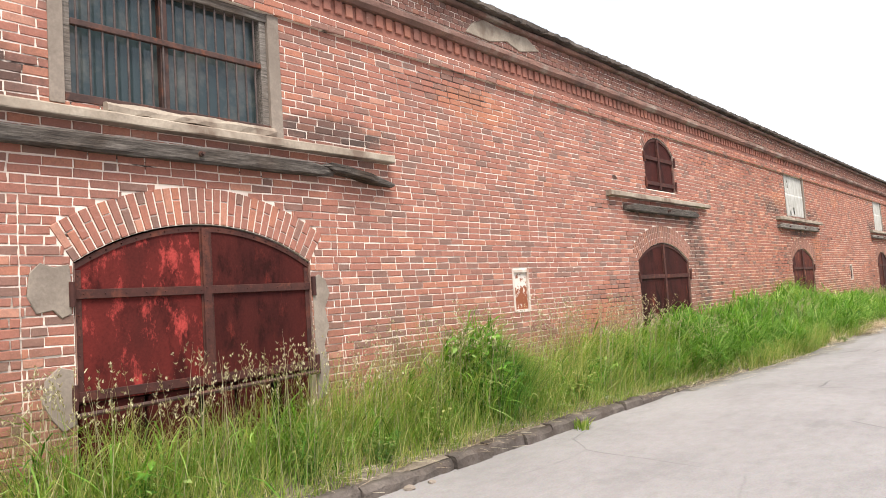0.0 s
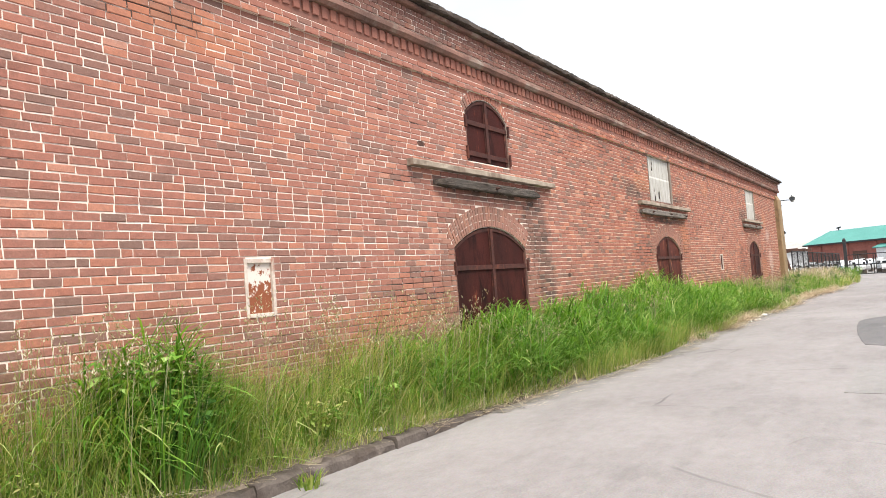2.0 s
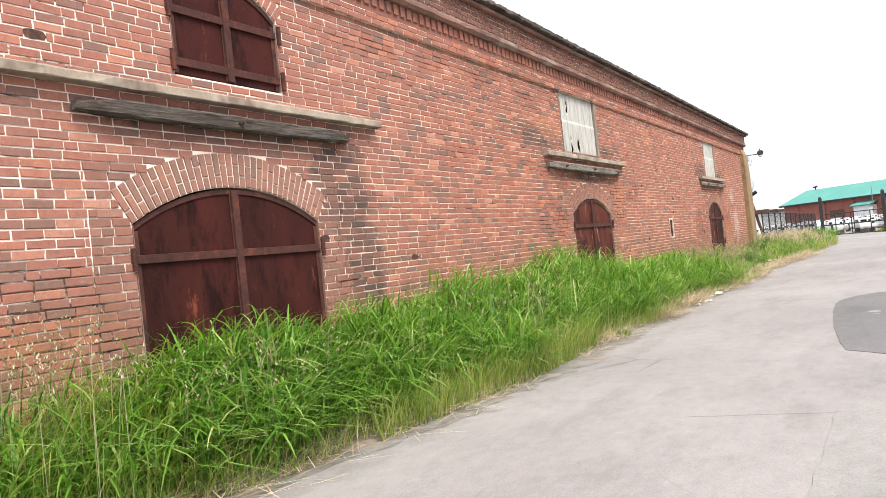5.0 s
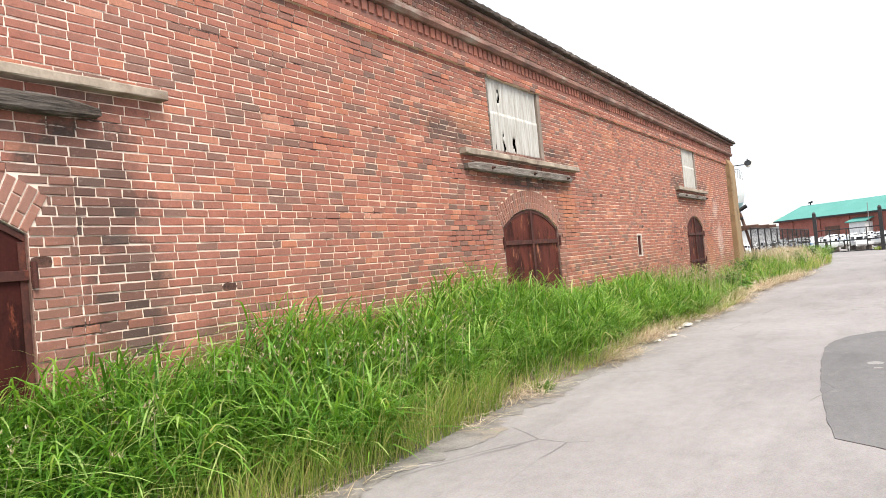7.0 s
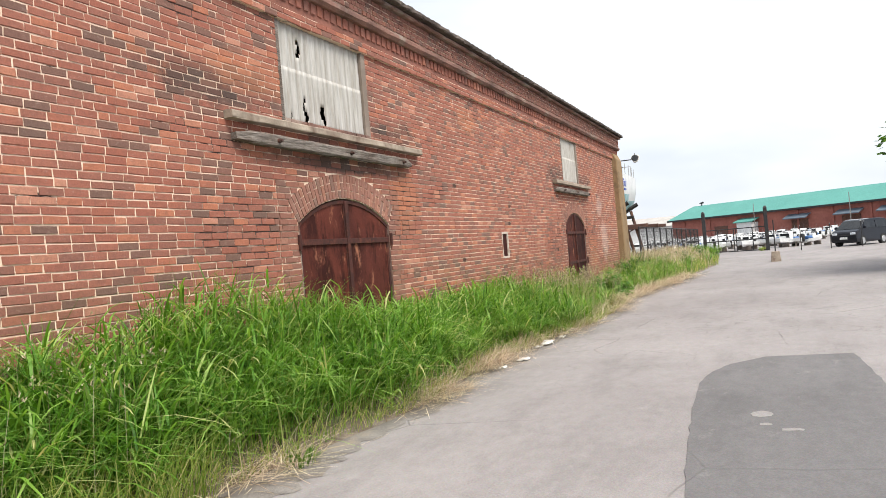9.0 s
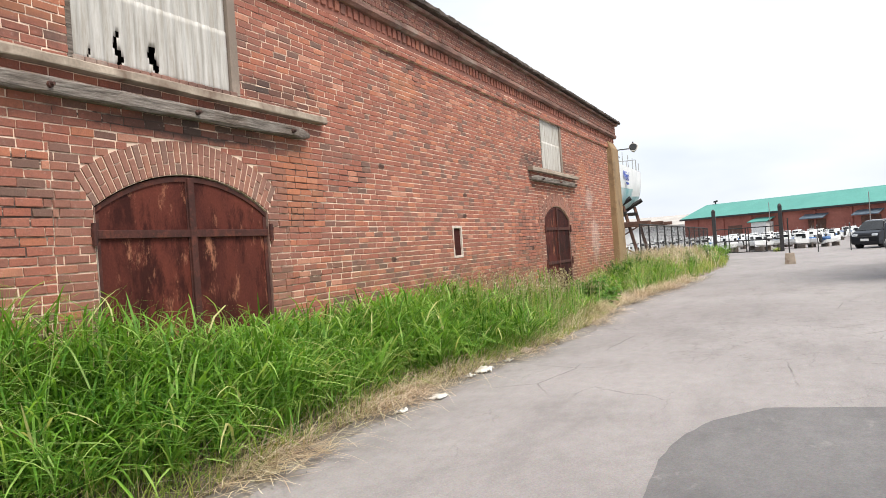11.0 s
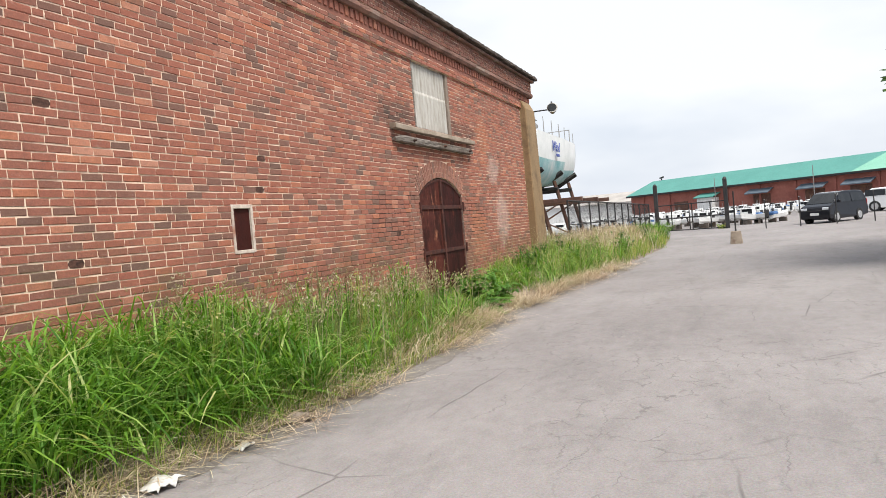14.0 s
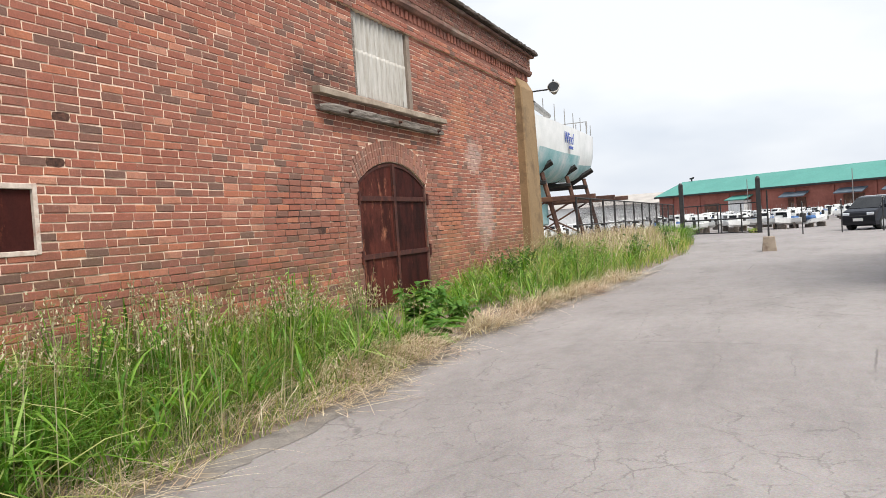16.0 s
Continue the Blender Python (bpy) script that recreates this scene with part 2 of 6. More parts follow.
def rust_material(name, paint_a, paint_b, rust, amount, drip=0.22):
    s = Nodes(name, 0.8, 0.0, 0.12)
    pos = s.coords()
    run = s.coords((1, 1, drip))
    c = s.mix(s.noise(1.7, 5, run, 0.65, 0.35, 0.65), paint_a, paint_b)
    flake = s.noise(5, 8, run, 0.78, amount, amount + 0.10)
    c = s.mix(s.noise(3.2, 7, run, 0.72, 0.50, 0.62), c, tuple(v * 0.55 for v in paint_a))
    c = s.mix(flake, c, rust)
    speck = s.noise(45, 4, pos, 0.7)
    c = s.mix(0.4, c, s.ramp(speck, (0.3, (0.3, 0.3, 0.3)), (0.7, (0.75, 0.75, 0.75))), "OVERLAY")
    return s.done(c, s.n("MapRange", Value=flake, To_Min=0.7, To_Max=0.92).outputs[0], s.math("ADD", speck, flake), 0.35, 0.004)


M_RED_BRIGHT = rust_material("faded_red_oxide", (0.065, 0.012, 0.010), (0.12, 0.017, 0.014), (0.36, 0.050, 0.043), 0.525, 0.55)
M_RED_DARK = rust_material("dark_red_oxide", (0.042, 0.0085, 0.007), (0.066, 0.0125, 0.010), (0.10, 0.018, 0.014), 0.56, 0.5)
M_RUST_BROWN = rust_material("brown_rusted_plate", (0.030, 0.0085, 0.007), (0.056, 0.013, 0.010), (0.19, 0.052, 0.030), 0.60, 0.35)
M_RUST_SCAB = rust_material("scabbed_rust_plate", (0.062, 0.017, 0.013), (0.115, 0.030, 0.020), (0.30, 0.125, 0.075), 0.56, 0.4)


def sheet_material():
    s = Nodes("weathered_translucent_sheet", 0.6)
    pos = s.coords((1, 7, 0.6))
    c = s.mix(s.noise(3, 6, pos, 0.7, 0.35, 0.7), (0.50, 0.485, 0.455), (0.27, 0.245, 0.205))
    return s.done(c, None, s.noise(30, 3), 0.15, 0.003)


M_SHEET = sheet_material()


def asphalt_material(name, dark, light, crack):
    s = Nodes(name, 0.92, 0, 0.25)
    pos = s.coords()
    broad = s.noise(0.28, 6, pos, 0.6, 0.3, 0.7)
    c = s.mix(broad, dark, light)
    c = s.mix(s.math("MULTIPLY", s.noise(1.7, 5, s.coords((1, 0.35, 1)), 0.65, 0.48, 0.66), 0.35), c, tuple(v * 0.72 for v in dark))
    grit = s.n("TexVoronoi", Vector=pos, Scale=170.0).outputs["Color"]
    c = s.mix(0.10, c, grit, "OVERLAY")
    speck = s.noise(60, 3, pos, 0.7)
    c = s.mix(0.5, c, s.ramp(speck, (0.3, (0.38, 0.38, 0.38)), (0.7, (0.64, 0.64, 0.64))), "OVERLAY")
    c = s.mix(0.4, c, s.ramp(s.noise(9, 5, s.coords((1, 0.6, 1)), 0.7), (0.32, (0.4, 0.4, 0.4)), (0.68, (0.6, 0.6, 0.6))), "OVERLAY")
    warp = s.mix(0.12, pos, s.n("TexNoise", Vector=pos, Scale=1.3, Detail=5.0).outputs["Color"], "ADD")
    cell = s.n("TexVoronoi", Vector=warp, Scale=0.42)
    cell.feature = "DISTANCE_TO_EDGE"
    line = s.n("MapRange", Value=cell.outputs["Distance"], From_Min=0.006, From_Max=0.001).outputs[0]
    line = s.math("MULTIPLY", line, s.noise(0.5, 3, pos, 0.6, 0.5, 0.62))
    c = s.mix(s.math("MULTIPLY", line, crack), c, tuple(v * 0.45 for v in dark))
    # long wandering cracks along the road, and a broken net of short ones
    far = s.n("MapRange", Value=s.n("SeparateXYZ", Vector=pos).outputs[1], From_Min=19.0, From_Max=25.0).outputs[0]
    bent = s.mix(0.5, pos, s.n("TexNoise", Vector=pos, Scale=0.9, Detail=7.0, Roughness=0.65).outputs["Color"], "ADD")
    runs = s.n("TexVoronoi", Vector=s.n("Mapping", Vector=bent, Scale=(0.95, 0.24, 1.0)).outputs[0], Scale=1.0)
    runs.feature = "DISTANCE_TO_EDGE"
    run = s.n("MapRange", Value=runs.outputs["Distance"], From_Min=0.0055, From_Max=0.001).outputs[0]
    run = s.math("MULTIPLY", s.math("MULTIPLY", run, far), s.noise(0.8, 4, pos, 0.6, 0.46, 0.58))
    c = s.mix(s.math("MULTIPLY", run, crack * 0.9), c, tuple(v * 0.48 for v in dark))
    net = s.n("TexVoronoi", Vector=bent, Scale=3.4)
    net.feature = "DISTANCE_TO_EDGE"
    fine = s.n("MapRange", Value=net.outputs["Distance"], From_Min=0.026, From_Max=0.006).outputs[0]
    worn = s.math("MULTIPLY", s.noise(0.30, 3, s.coords((1, 0.45, 1)), 0.55, 0.46, 0.56), s.noise(3.5, 4, pos, 0.7, 0.46, 0.56))
    c = s.mix(s.math("MULTIPLY", s.math("MULTIPLY", fine, s.math("MULTIPLY", worn, far)), crack), c, tuple(v * 0.55 for v in dark))
    # scuffed dark blotches and pale dust
    scuff = s.noise(0.9, 7, s.coords((1, 0.5, 1)), 0.75, 0.56, 0.68)
    c = s.mix(s.math("MULTIPLY", scuff, 0.28), c, tuple(v * 0.62 for v in dark))
    dust = s.noise(3.2, 6, s.coords((1, 0.6, 1)), 0.75, 0.60, 0.70)
    c = s.mix(s.math("MULTIPLY", dust, 0.30), c, (0.36, 0.335, 0.315))
    return s.done(c, None, s.math("SUBTRACT", speck, s.math("MULTIPLY", line, 2.0)), 0.35, 0.006)


M_ROAD = asphalt_material("bleached_asphalt", (0.222, 0.203, 0.198), (0.288, 0.266, 0.259), 0.6)
M_PATCH = asphalt_material("newer_asphalt_patch", (0.130, 0.124, 0.124), (0.164, 0.157, 0.156), 0.2)
M_PATCH_OLD = asphalt_material("older_asphalt_patch", (0.215, 0.203, 0.196), (0.265, 0.25, 0.24), 0.4)
M_SOIL = surface("dry_soil", (0.12, 0.09, 0.068), (0.26, 0.21, 0.165), 3, 0.98, fine=30, strength=0.8, dist=0.03, stain=(0.26, 0.22, 0.18), stain_scale=4)
# raw brick core, darkened to give flat patches the shade of a hole
M_POCKET = surface("shaded_brick_core", (0.03, 0.018, 0.015), (0.13, 0.062, 0.045), 20, 0.95, fine=60, strength=0.8, dist=0.01)
M_EDGE = surface("crumbled_road_edge", (0.155, 0.138, 0.126), (0.245, 0.225, 0.21), 5, 0.95, fine=45, strength=0.8, dist=0.012, stain=(0.25, 0.21, 0.17), stain_scale=2.5)
M_KERB = surface("worn_kerb_stone", (0.062, 0.049, 0.042), (0.15, 0.122, 0.106), 5, 0.95, fine=28, strength=0.9, dist=0.02, stain=(0.08, 0.06, 0.05), stain_scale=3)


def leaf_material(name, stops, trans=0.42):
    s = Nodes(name, 0.55, 0, 0.35)
    rnd = s.n("NewGeometry").outputs["Random Per Island"]
    c = s.ramp(rnd, *stops)
    c = s.mix(s.noise(1.3, 4, None, 0.6, 0.35, 0.65), c, s.mix(1.0, c, (0.80, 0.88, 0.72), "MULTIPLY"))
    s.put(s.b.inputs["Base Color"], c)
    tr = s.n("BsdfTranslucent", Color=s.mix(1.0, c, (1.25, 1.15, 0.65), "MULTIPLY"))
    mx = s.n("MixShader")
    mx.inputs[0].default_value = trans
    s.t.links.new(s.b.outputs[0], mx.inputs[1])
    s.t.links.new(tr.outputs[0], mx.inputs[2])
    s.t.links.new(mx.outputs[0], s.t.nodes["Material Output"].inputs["Surface"])
    return s.m


M_REED = leaf_material("lush_grass", ((0.0, (0.055, 0.15, 0.02)), (0.4, (0.15, 0.325, 0.042)), (0.75, (0.255, 0.44, 0.072)), (0.92, (0.42, 0.57, 0.19)), (1.0, (0.60, 0.56, 0.29))))
M_MEADOW = leaf_material("meadow_grass", ((0.0, (0.13, 0.23, 0.037)), (0.35, (0.26, 0.38, 0.07)), (0.65, (0.41, 0.47, 0.135)), (0.85, (0.56, 0.50, 0.23)), (1.0, (0.68, 0.58, 0.34))))
M_MIXED = leaf_material("dull_mixed_grass", ((0.0, (0.065, 0.15, 0.025)), (0.4, (0.15, 0.27, 0.052)), (0.75, (0.27, 0.36, 0.10)), (1.0, (0.48, 0.43, 0.22))))
M_DOCK = leaf_material("dock_leaves", ((0.0, (0.06, 0.15, 0.025)), (0.5, (0.11, 0.25, 0.04)), (1.0, (0.18, 0.33, 0.07))))
M_STRAW = leaf_material("dry_straw", ((0.0, (0.34, 0.225, 0.17)), (0.5, (0.66, 0.50, 0.39)), (1.0, (0.84, 0.73, 0.61))), 0.2)
M_SEED = leaf_material("seed_heads", ((0.0, (0.24, 0.19, 0.12)), (0.5, (0.40, 0.34, 0.22)), (1.0, (0.62, 0.54, 0.42))), 0.3)
M_WEED = leaf_material("dark_weed_leaves", ((0.0, (0.035, 0.095, 0.02)), (0.5, (0.065, 0.16, 0.03)), (1.0, (0.11, 0.22, 0.05))))
M_TREE = leaf_material("tree_leaves", ((0.0, (0.05, 0.12, 0.022)), (0.5, (0.09, 0.20, 0.032)), (1.0, (0.15, 0.28, 0.05))))
M_BARK = surface("bark", (0.06, 0.045, 0.035), (0.14, 0.11, 0.09), 8, 0.95, squash=(1, 1, 0.2))


def glass_material():
    s = Nodes("dusty_window_glass", 0.12, 0, 0.6)
    c = s.mix(s.noise(2.0, 5, None, 0.65, 0.45, 0.65), (0.035, 0.05, 0.052), (0.12, 0.115, 0.10))
    return s.done(c, s.noise(5, 4, None, 0.6, 0.2, 2.2))


M_GLASS = glass_material()


def flaking_plate():
    s = Nodes("flaking_white_on_rust", 0.7)
    high = s.n("MapRange", Value=s.n("SeparateXYZ", Vector=s.coords()).outputs[2], From_Min=1.45, From_Max=1.9).outputs[0]
    fac = s.math("ADD", s.noise(9, 6, None, 0.7), s.math("MULTIPLY", high, 0.25))
    c = s.ramp(fac, (0.60, (0.24, 0.075, 0.035)), (0.635, (0.66, 0.58, 0.52)))
    return s.done(c, None, fac, 0.4, 0.004)


M_PLATE_WHITE = flaking_plate()

# ---- mesh helpers ----


def mesh_object(name, verts, faces, material, parent=None, label="", smooth=False):
    me = bpy.data.meshes.new(name)
    me.from_pydata(verts, [], faces)
    me.materials.append(material)
    if smooth:
        me.shade_smooth()
    me.update()
    ob = new(name, me)
    if parent:
        ob.parent = parent
    return tagged(ob, label)


def part(name, bm, material, parent=None, label="", smooth=False):
    me = bpy.data.meshes.new(name)
    bmesh.ops.recalc_face_normals(bm, faces=bm.faces[:])
    bm.to_mesh(me)
    bm.free()
    me.materials.append(material)
    if smooth:
        me.shade_smooth()
    ob = new(name, me)
    if parent:
        ob.parent = parent
    return tagged(ob, label)


def thing(name, place, label, category, group="", rz=0.0):
    ob = new(name)
    ob.empty_display_size = 0.2
    ob.matrix_world = pose(*place, 0, 0, rz)
    return tagged(ob, label, category, group)


def block(bm, x0, x1, y0, y1, z0, z1, bevel=0.0, rough=0.0):
    """A box with bevelled and, if asked, uneven edges."""
    vs = [bm.verts.new((x, y, z)) for x in (x0, x1) for y in (y0, y1) for z in (z0, z1)]
    fs = [bm.faces.new([vs[i] for i in q]) for q in ((0, 1, 3, 2), (4, 6, 7, 5), (0, 4, 5, 1), (2, 3, 7, 6), (0, 2, 6, 4), (1, 5, 7, 3))]
    if bevel:
        es = list({e for f in fs for e in f.edges})
        bmesh.ops.bevel(bm, geom=es, offset=bevel, segments=1, affect="EDGES")
    return vs


def rod(bm, a, b, r, r2=None, n=8):
    """A round bar from a to b."""
    a, b = Vector(a), Vector(b)
    d = b - a
    m = Matrix.Translation((a + b) / 2) @ d.to_track_quat("Z", "Y").to_matrix().to_4x4()
    return bmesh.ops.create_cone(bm, cap_ends=True, segments=n, radius1=r, radius2=r if r2 is None else r2, depth=d.length, matrix=m)


def long_bar(bm, profile, y0, y1, step=0.4, jitter=0.0, seed=1):
    """A profile of (x, z) points swept along y, uneven by jitter."""
    rng = random.Random(seed)
    count = max(1, int(abs(y1 - y0) / step))
    rings = []
    for i in range(count + 1):
        y = y0 + (y1 - y0) * i / count
        rings.append([bm.verts.new((x + rng.uniform(-jitter, jitter), y, z + rng.uniform(-jitter, jitter))) for x, z in profile])
    k = len(profile)
    for a, b in zip(rings, rings[1:]):
        for j in range(k):
            bm.faces.new((a[j], a[(j + 1) % k], b[(j + 1) % k], b[j]))
    bm.faces.new(rings[0])
    bm.faces.new(rings[-1][::-1])


# ---- the warehouse wall ----
WX = -5.19
WALL_Y0, WALL_Y1 = -9.0, 40.95
COURSE, LENGTH, JOINT = 0.0715, 0.223, 0.0116
BAND_Z = 4.33
SPRING, RISE, RING = 2.0, 0.32, 0.31
DOORS = [(2.02, 4.22), (11.36, 13.56), (20.76, 22.93), (32.80, 34.93)]
WIN_BARS = (1.95, 3.88, 3.22, 4.33)
WIN_SHUT = (11.93, 13.22, 3.28, 4.0, 0.26)
WIN_SHEET = [(20.66, 22.52, 3.17, 4.33), (32.95, 34.57, 3.14, 4.33)]
PANELS = [(7.61, 7.93, 1.36, 1.85), (27.70, 28.01, 1.35, 1.81)]


def arch_z(y, y0, y1, spring, rise, out=0.0):
    """Height of a segmental arch over y, or None beside it; out widens it."""
    half, mid = (y1 - y0) / 2, (y0 + y1) / 2
    radius = (half * half + rise * rise) / (2 * rise)
    zc = spring + rise - radius
    d = (radius + out) ** 2 - (y - mid) ** 2
    return zc + math.sqrt(d) if d > 0 else None


ARCHES = [(a, b, SPRING, RISE, RING) for a, b in DOORS] + [(WIN_SHUT[0], WIN_SHUT[1], WIN_SHUT[3], WIN_SHUT[4], 0.17)]
RECTS = [WIN_BARS] + WIN_SHEET + PANELS


def holes_at(z):
    """The stretches of y that bricks leave free at height z."""
    out = []
    for y0, y1, z0, z1 in RECTS:
        if z0 - 0.03 < z < z1 + 0.03:
            out.append((y0, y1))
    for i, (y0, y1, spring, rise, ring) in enumerate(ARCHES):
        foot = -1 if i < 4 else WIN_SHUT[2] - 0.02
        if foot < z < spring:
            out.append((y0, y1))
        elif z >= spring - 0.01:
            half, mid = (y1 - y0) / 2, (y0 + y1) / 2
            radius = (half * half + rise * rise) / (2 * rise)
            d = (radius + ring) ** 2 - (z - (spring + rise - radius)) ** 2
            if d > 0 and z < spring + rise + ring:
                w = min(math.sqrt(d), (z - (spring + rise - radius)) * half / (radius - rise))
                out.append((mid - w, mid + w))
    return sorted(out)


wall_body = bmesh.new()


def wall_slice(y0, y1, lo0, lo1, hi0, hi1, back=-0.45):
    x0, x1 = WX + back, WX - 0.0065
    vs = [wall_body.verts.new(p) for p in ((x0, y0, lo0), (x1, y0, lo0), (x1, y0, hi0), (x0, y0, hi0), (x0, y1, lo1), (x1, y1, lo1), (x1, y1, hi1), (x0, y1, hi1))]
    for q in ((0, 1, 2, 3), (7, 6, 5, 4), (1, 5, 6, 2), (0, 3, 7, 4), (3, 2, 6, 7), (0, 4, 5, 1)):
        wall_body.faces.new([vs[i] for i in q])


cuts = sorted({WALL_Y0, WALL_Y1} | {v for a in ARCHES for v in a[:2]} | {v for r in RECTS for v in r[:2]}
              | {a + (b - a) * i / 14 for a, b, *_ in ARCHES for i in range(1, 14)})
for ya, yb in zip(cuts, cuts[1:]):
    ym, gaps = (ya + yb) / 2, []
    for y0, y1, z0, z1 in RECTS:
        if y0 < ym < y1:
            gaps.append((z0, z0, z1, z1))
    for i, (y0, y1, spring, rise, ring) in enumerate(ARCHES):
        if y0 < ym < y1:
            foot = -0.3 if i < 4 else WIN_SHUT[2]
            gaps.append((foot, foot, arch_z(ya, y0, y1, spring, rise) or spring, arch_z(yb, y0, y1, spring, rise) or spring))
    low = (-0.3, -0.3)
    for g in sorted(gaps):
        if g[0] > low[0] + 0.01:
            wall_slice(ya, yb, low[0], low[1], g[0], g[1])
        low = (g[2], g[3])
    wall_slice(ya, yb, low[0], low[1], 5.12, 5.12)
wall_west = tagged(part("wall_west", wall_body, M_MORTAR), "old red brick warehouse wall with pale lime joints", "wall", kind="structure")


def brick_shell(y0, y1, z0, z1, front, rng, depth=0.03, chamfer=0.004):
    """Corners and faces of one brick whose face looks along +x, open at the back."""
    j = lambda a=0.0046: rng.uniform(-a, a)
    vs = []
    for x, inset in ((front - depth, 0), (front - chamfer, 0), (front, chamfer)):
        for y, z, sy, sz in ((y0, z0, 1, 1), (y1, z0, -1, 1), (y1, z1, -1, -1), (y0, z1, 1, -1)):
            vs.append((x, y + sy * inset + j(), z + sz * inset + j()))
    return vs


SHELL = [(8, 9, 10, 11)] + [(r + i, r + (i + 1) % 4, r + 4 + (i + 1) % 4, r + 4 + i) for r in (0, 4) for i in range(4)]
# bricks fallen out of the face, and reveals darkened by soot
MISSING = [(28.39, 2.37), (28.26, 2.02), (31.88, 1.35), (25.55, 2.67), (25.59, 1.40), (13.6, 1.77), (15.38, 1.51), (10.79, 3.38)]
hv, hf = [], []


def hole_shade(p, q, z0, z1):
    """A flat ragged patch where a brick is gone, the hole's shade in its colour."""
    k, r = len(hv), random.Random(int(p * 100))
    m = min(q, p + 0.5 * (q - p) + 0.05)
    x = WX - 0.0035
    p, z0, z1 = p - 0.012, z0 - 0.006, z1 + 0.008
    ring = [(x, p + (m - p) * (0.5 + 0.5 * math.cos(a * math.pi / 5) * r.uniform(0.92, 1.12)), z0 + (z1 - z0) * (0.5 + 0.72 * max(-0.69, min(0.69, math.sin(a * math.pi / 5))) * r.uniform(0.85, 1.1))) for a in range(10)]
    hv.extend(ring + [(x - 0.0008, (p + m) / 2, (z0 + z1) / 2)])
    hf.extend([(k + i, k + (i + 1) % 10, k + 10) for i in range(10)])
    if q - m > 0.04:
        kb = len(bv)
        bv.extend(brick_shell(m + 0.004, q, z0 + 0.006, z1 - 0.008, WX, r))
        bf.extend([tuple(kb + i for i in f) for f in SHELL])


rng = random.Random(4)
bv, bf, singles = [], [], []
jv, jf, av, af = [], [], [], []
JAMB = 0.36
course = 0
z = 0.20
while z < BAND_Z - 0.02:
    zt = min(z + COURSE - JOINT, BAND_Z - 0.004)
    y = 0.6 - (LENGTH / 2 if course % 2 else 0) + rng.uniform(-0.012, 0.012)
    free = holes_at((z + zt) / 2)
    wave = 0
    while y < 39.92:
        y1 = y + LENGTH - JOINT + rng.uniform(-0.006, 0.006)
        if rng.random() < 0.05:
            y1 = y + LENGTH / 2 - JOINT
        pieces = [(y, min(y1, 39.96))]
        for a, b in free:
            nxt = []
            for p, q in pieces:
                if q <= a or p >= b:
                    nxt.append((p, q))
                else:
                    if a - p > 0.012:
                        nxt.append((p, a - 0.006))
                    if q - b > 0.012:
                        nxt.append((b + 0.006, q))
            pieces = nxt
        if z < 2.45:
            for e in [v for d in DOORS for v in (d[0] - JAMB, d[1] + JAMB)]:
                pieces = [s for p, q in pieces for s in (((p, e - 0.006), (e + 0.006, q)) if p + 0.02 < e < q - 0.02 else ((p, q),))]
        for p, q in pieces:
            if q - p < 0.012:
                continue
            if any(p < hy < q and z - 0.004 < hz < zt + 0.008 for hy, hz in MISSING):
                hole_shade(p, q, z, zt)
                continue
            near = any(abs(p - e) < 0.7 for d in DOORS for e in d) and z < 2.6
            front = max(WX + rng.uniform(-0.002, 0.0025) + (rng.uniform(-0.004, 0.006) if near else 0), WX - 0.0025)
            if 24.1 < p < 27.05 and 1.02 < z < 2.55 and q - p > 0.19:
                singles.append((p, q, z, zt, front))
                continue
            if z < 2.45 and any(d[0] - JAMB - 0.01 < p and q < d[1] + JAMB + 0.01 for d in DOORS[1:]):
                k = len(jv)
                jv += brick_shell(p, q, z, zt, front + rng.uniform(0, 0.006), rng)
                jf += [tuple(k + i for i in f) for f in SHELL]
                continue
            k = len(bv)
            bv += brick_shell(p, q, z, zt, front, rng)
            bf += [tuple(k + i for i in f) for f in SHELL]
        y = y1 + JOINT
    z += COURSE
    course += 1
# arch rings of bricks on end
for number, (y0, y1, spring, rise, ring) in enumerate(ARCHES):
    tv, tf = (av, af) if number in (1, 2, 3) else (bv, bf)
    half, mid = (y1 - y0) / 2, (y0 + y1) / 2
    radius = (half * half + rise * rise) / (2 * rise)
    zc, span = spring + rise - radius, math.asin(half / radius)
    count = int(2 * span * (radius + ring / 2) / 0.073)
    for i in range(count):
        a0, a1 = (-span + 2 * span * (i + s) / count for s in (0.10, 0.90))
        cut = 0.66 if i % 2 else 0.33
        for r0, r1 in ((0.004, ring * cut - 0.005), (ring * cut + 0.005, ring - 0.004)) if ring > 0.2 else ((0.004, ring - 0.004),):
            k = len(tv)
            front = WX + rng.uniform(0.001, 0.006)
            corners = [(a0, r0), (a1, r0), (a1, r1), (a0, r1)]
            am, rm = (a0 + a1) / 2, (r0 + r1) / 2
            for x, shrink in ((front - 0.04, 1), (front - 0.004, 1), (front, 0.92)):
                for a, r in corners:
                    aa, rr = am + (a - am) * shrink, radius + rm + (r - rm) * shrink
                    tv.append((x, mid + rr * math.sin(aa), zc + rr * math.cos(aa)))
            tf += [tuple(k + i2 for i2 in f) for f in SHELL]
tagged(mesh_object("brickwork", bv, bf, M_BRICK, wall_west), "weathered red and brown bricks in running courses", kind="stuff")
tagged(mesh_object("brick_pocket", hv, hf, M_POCKET, wall_west), "flat dark patches, shade painted in, where bricks have fallen out", kind="stuff")
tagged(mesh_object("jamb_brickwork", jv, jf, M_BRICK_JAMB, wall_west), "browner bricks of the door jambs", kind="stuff")
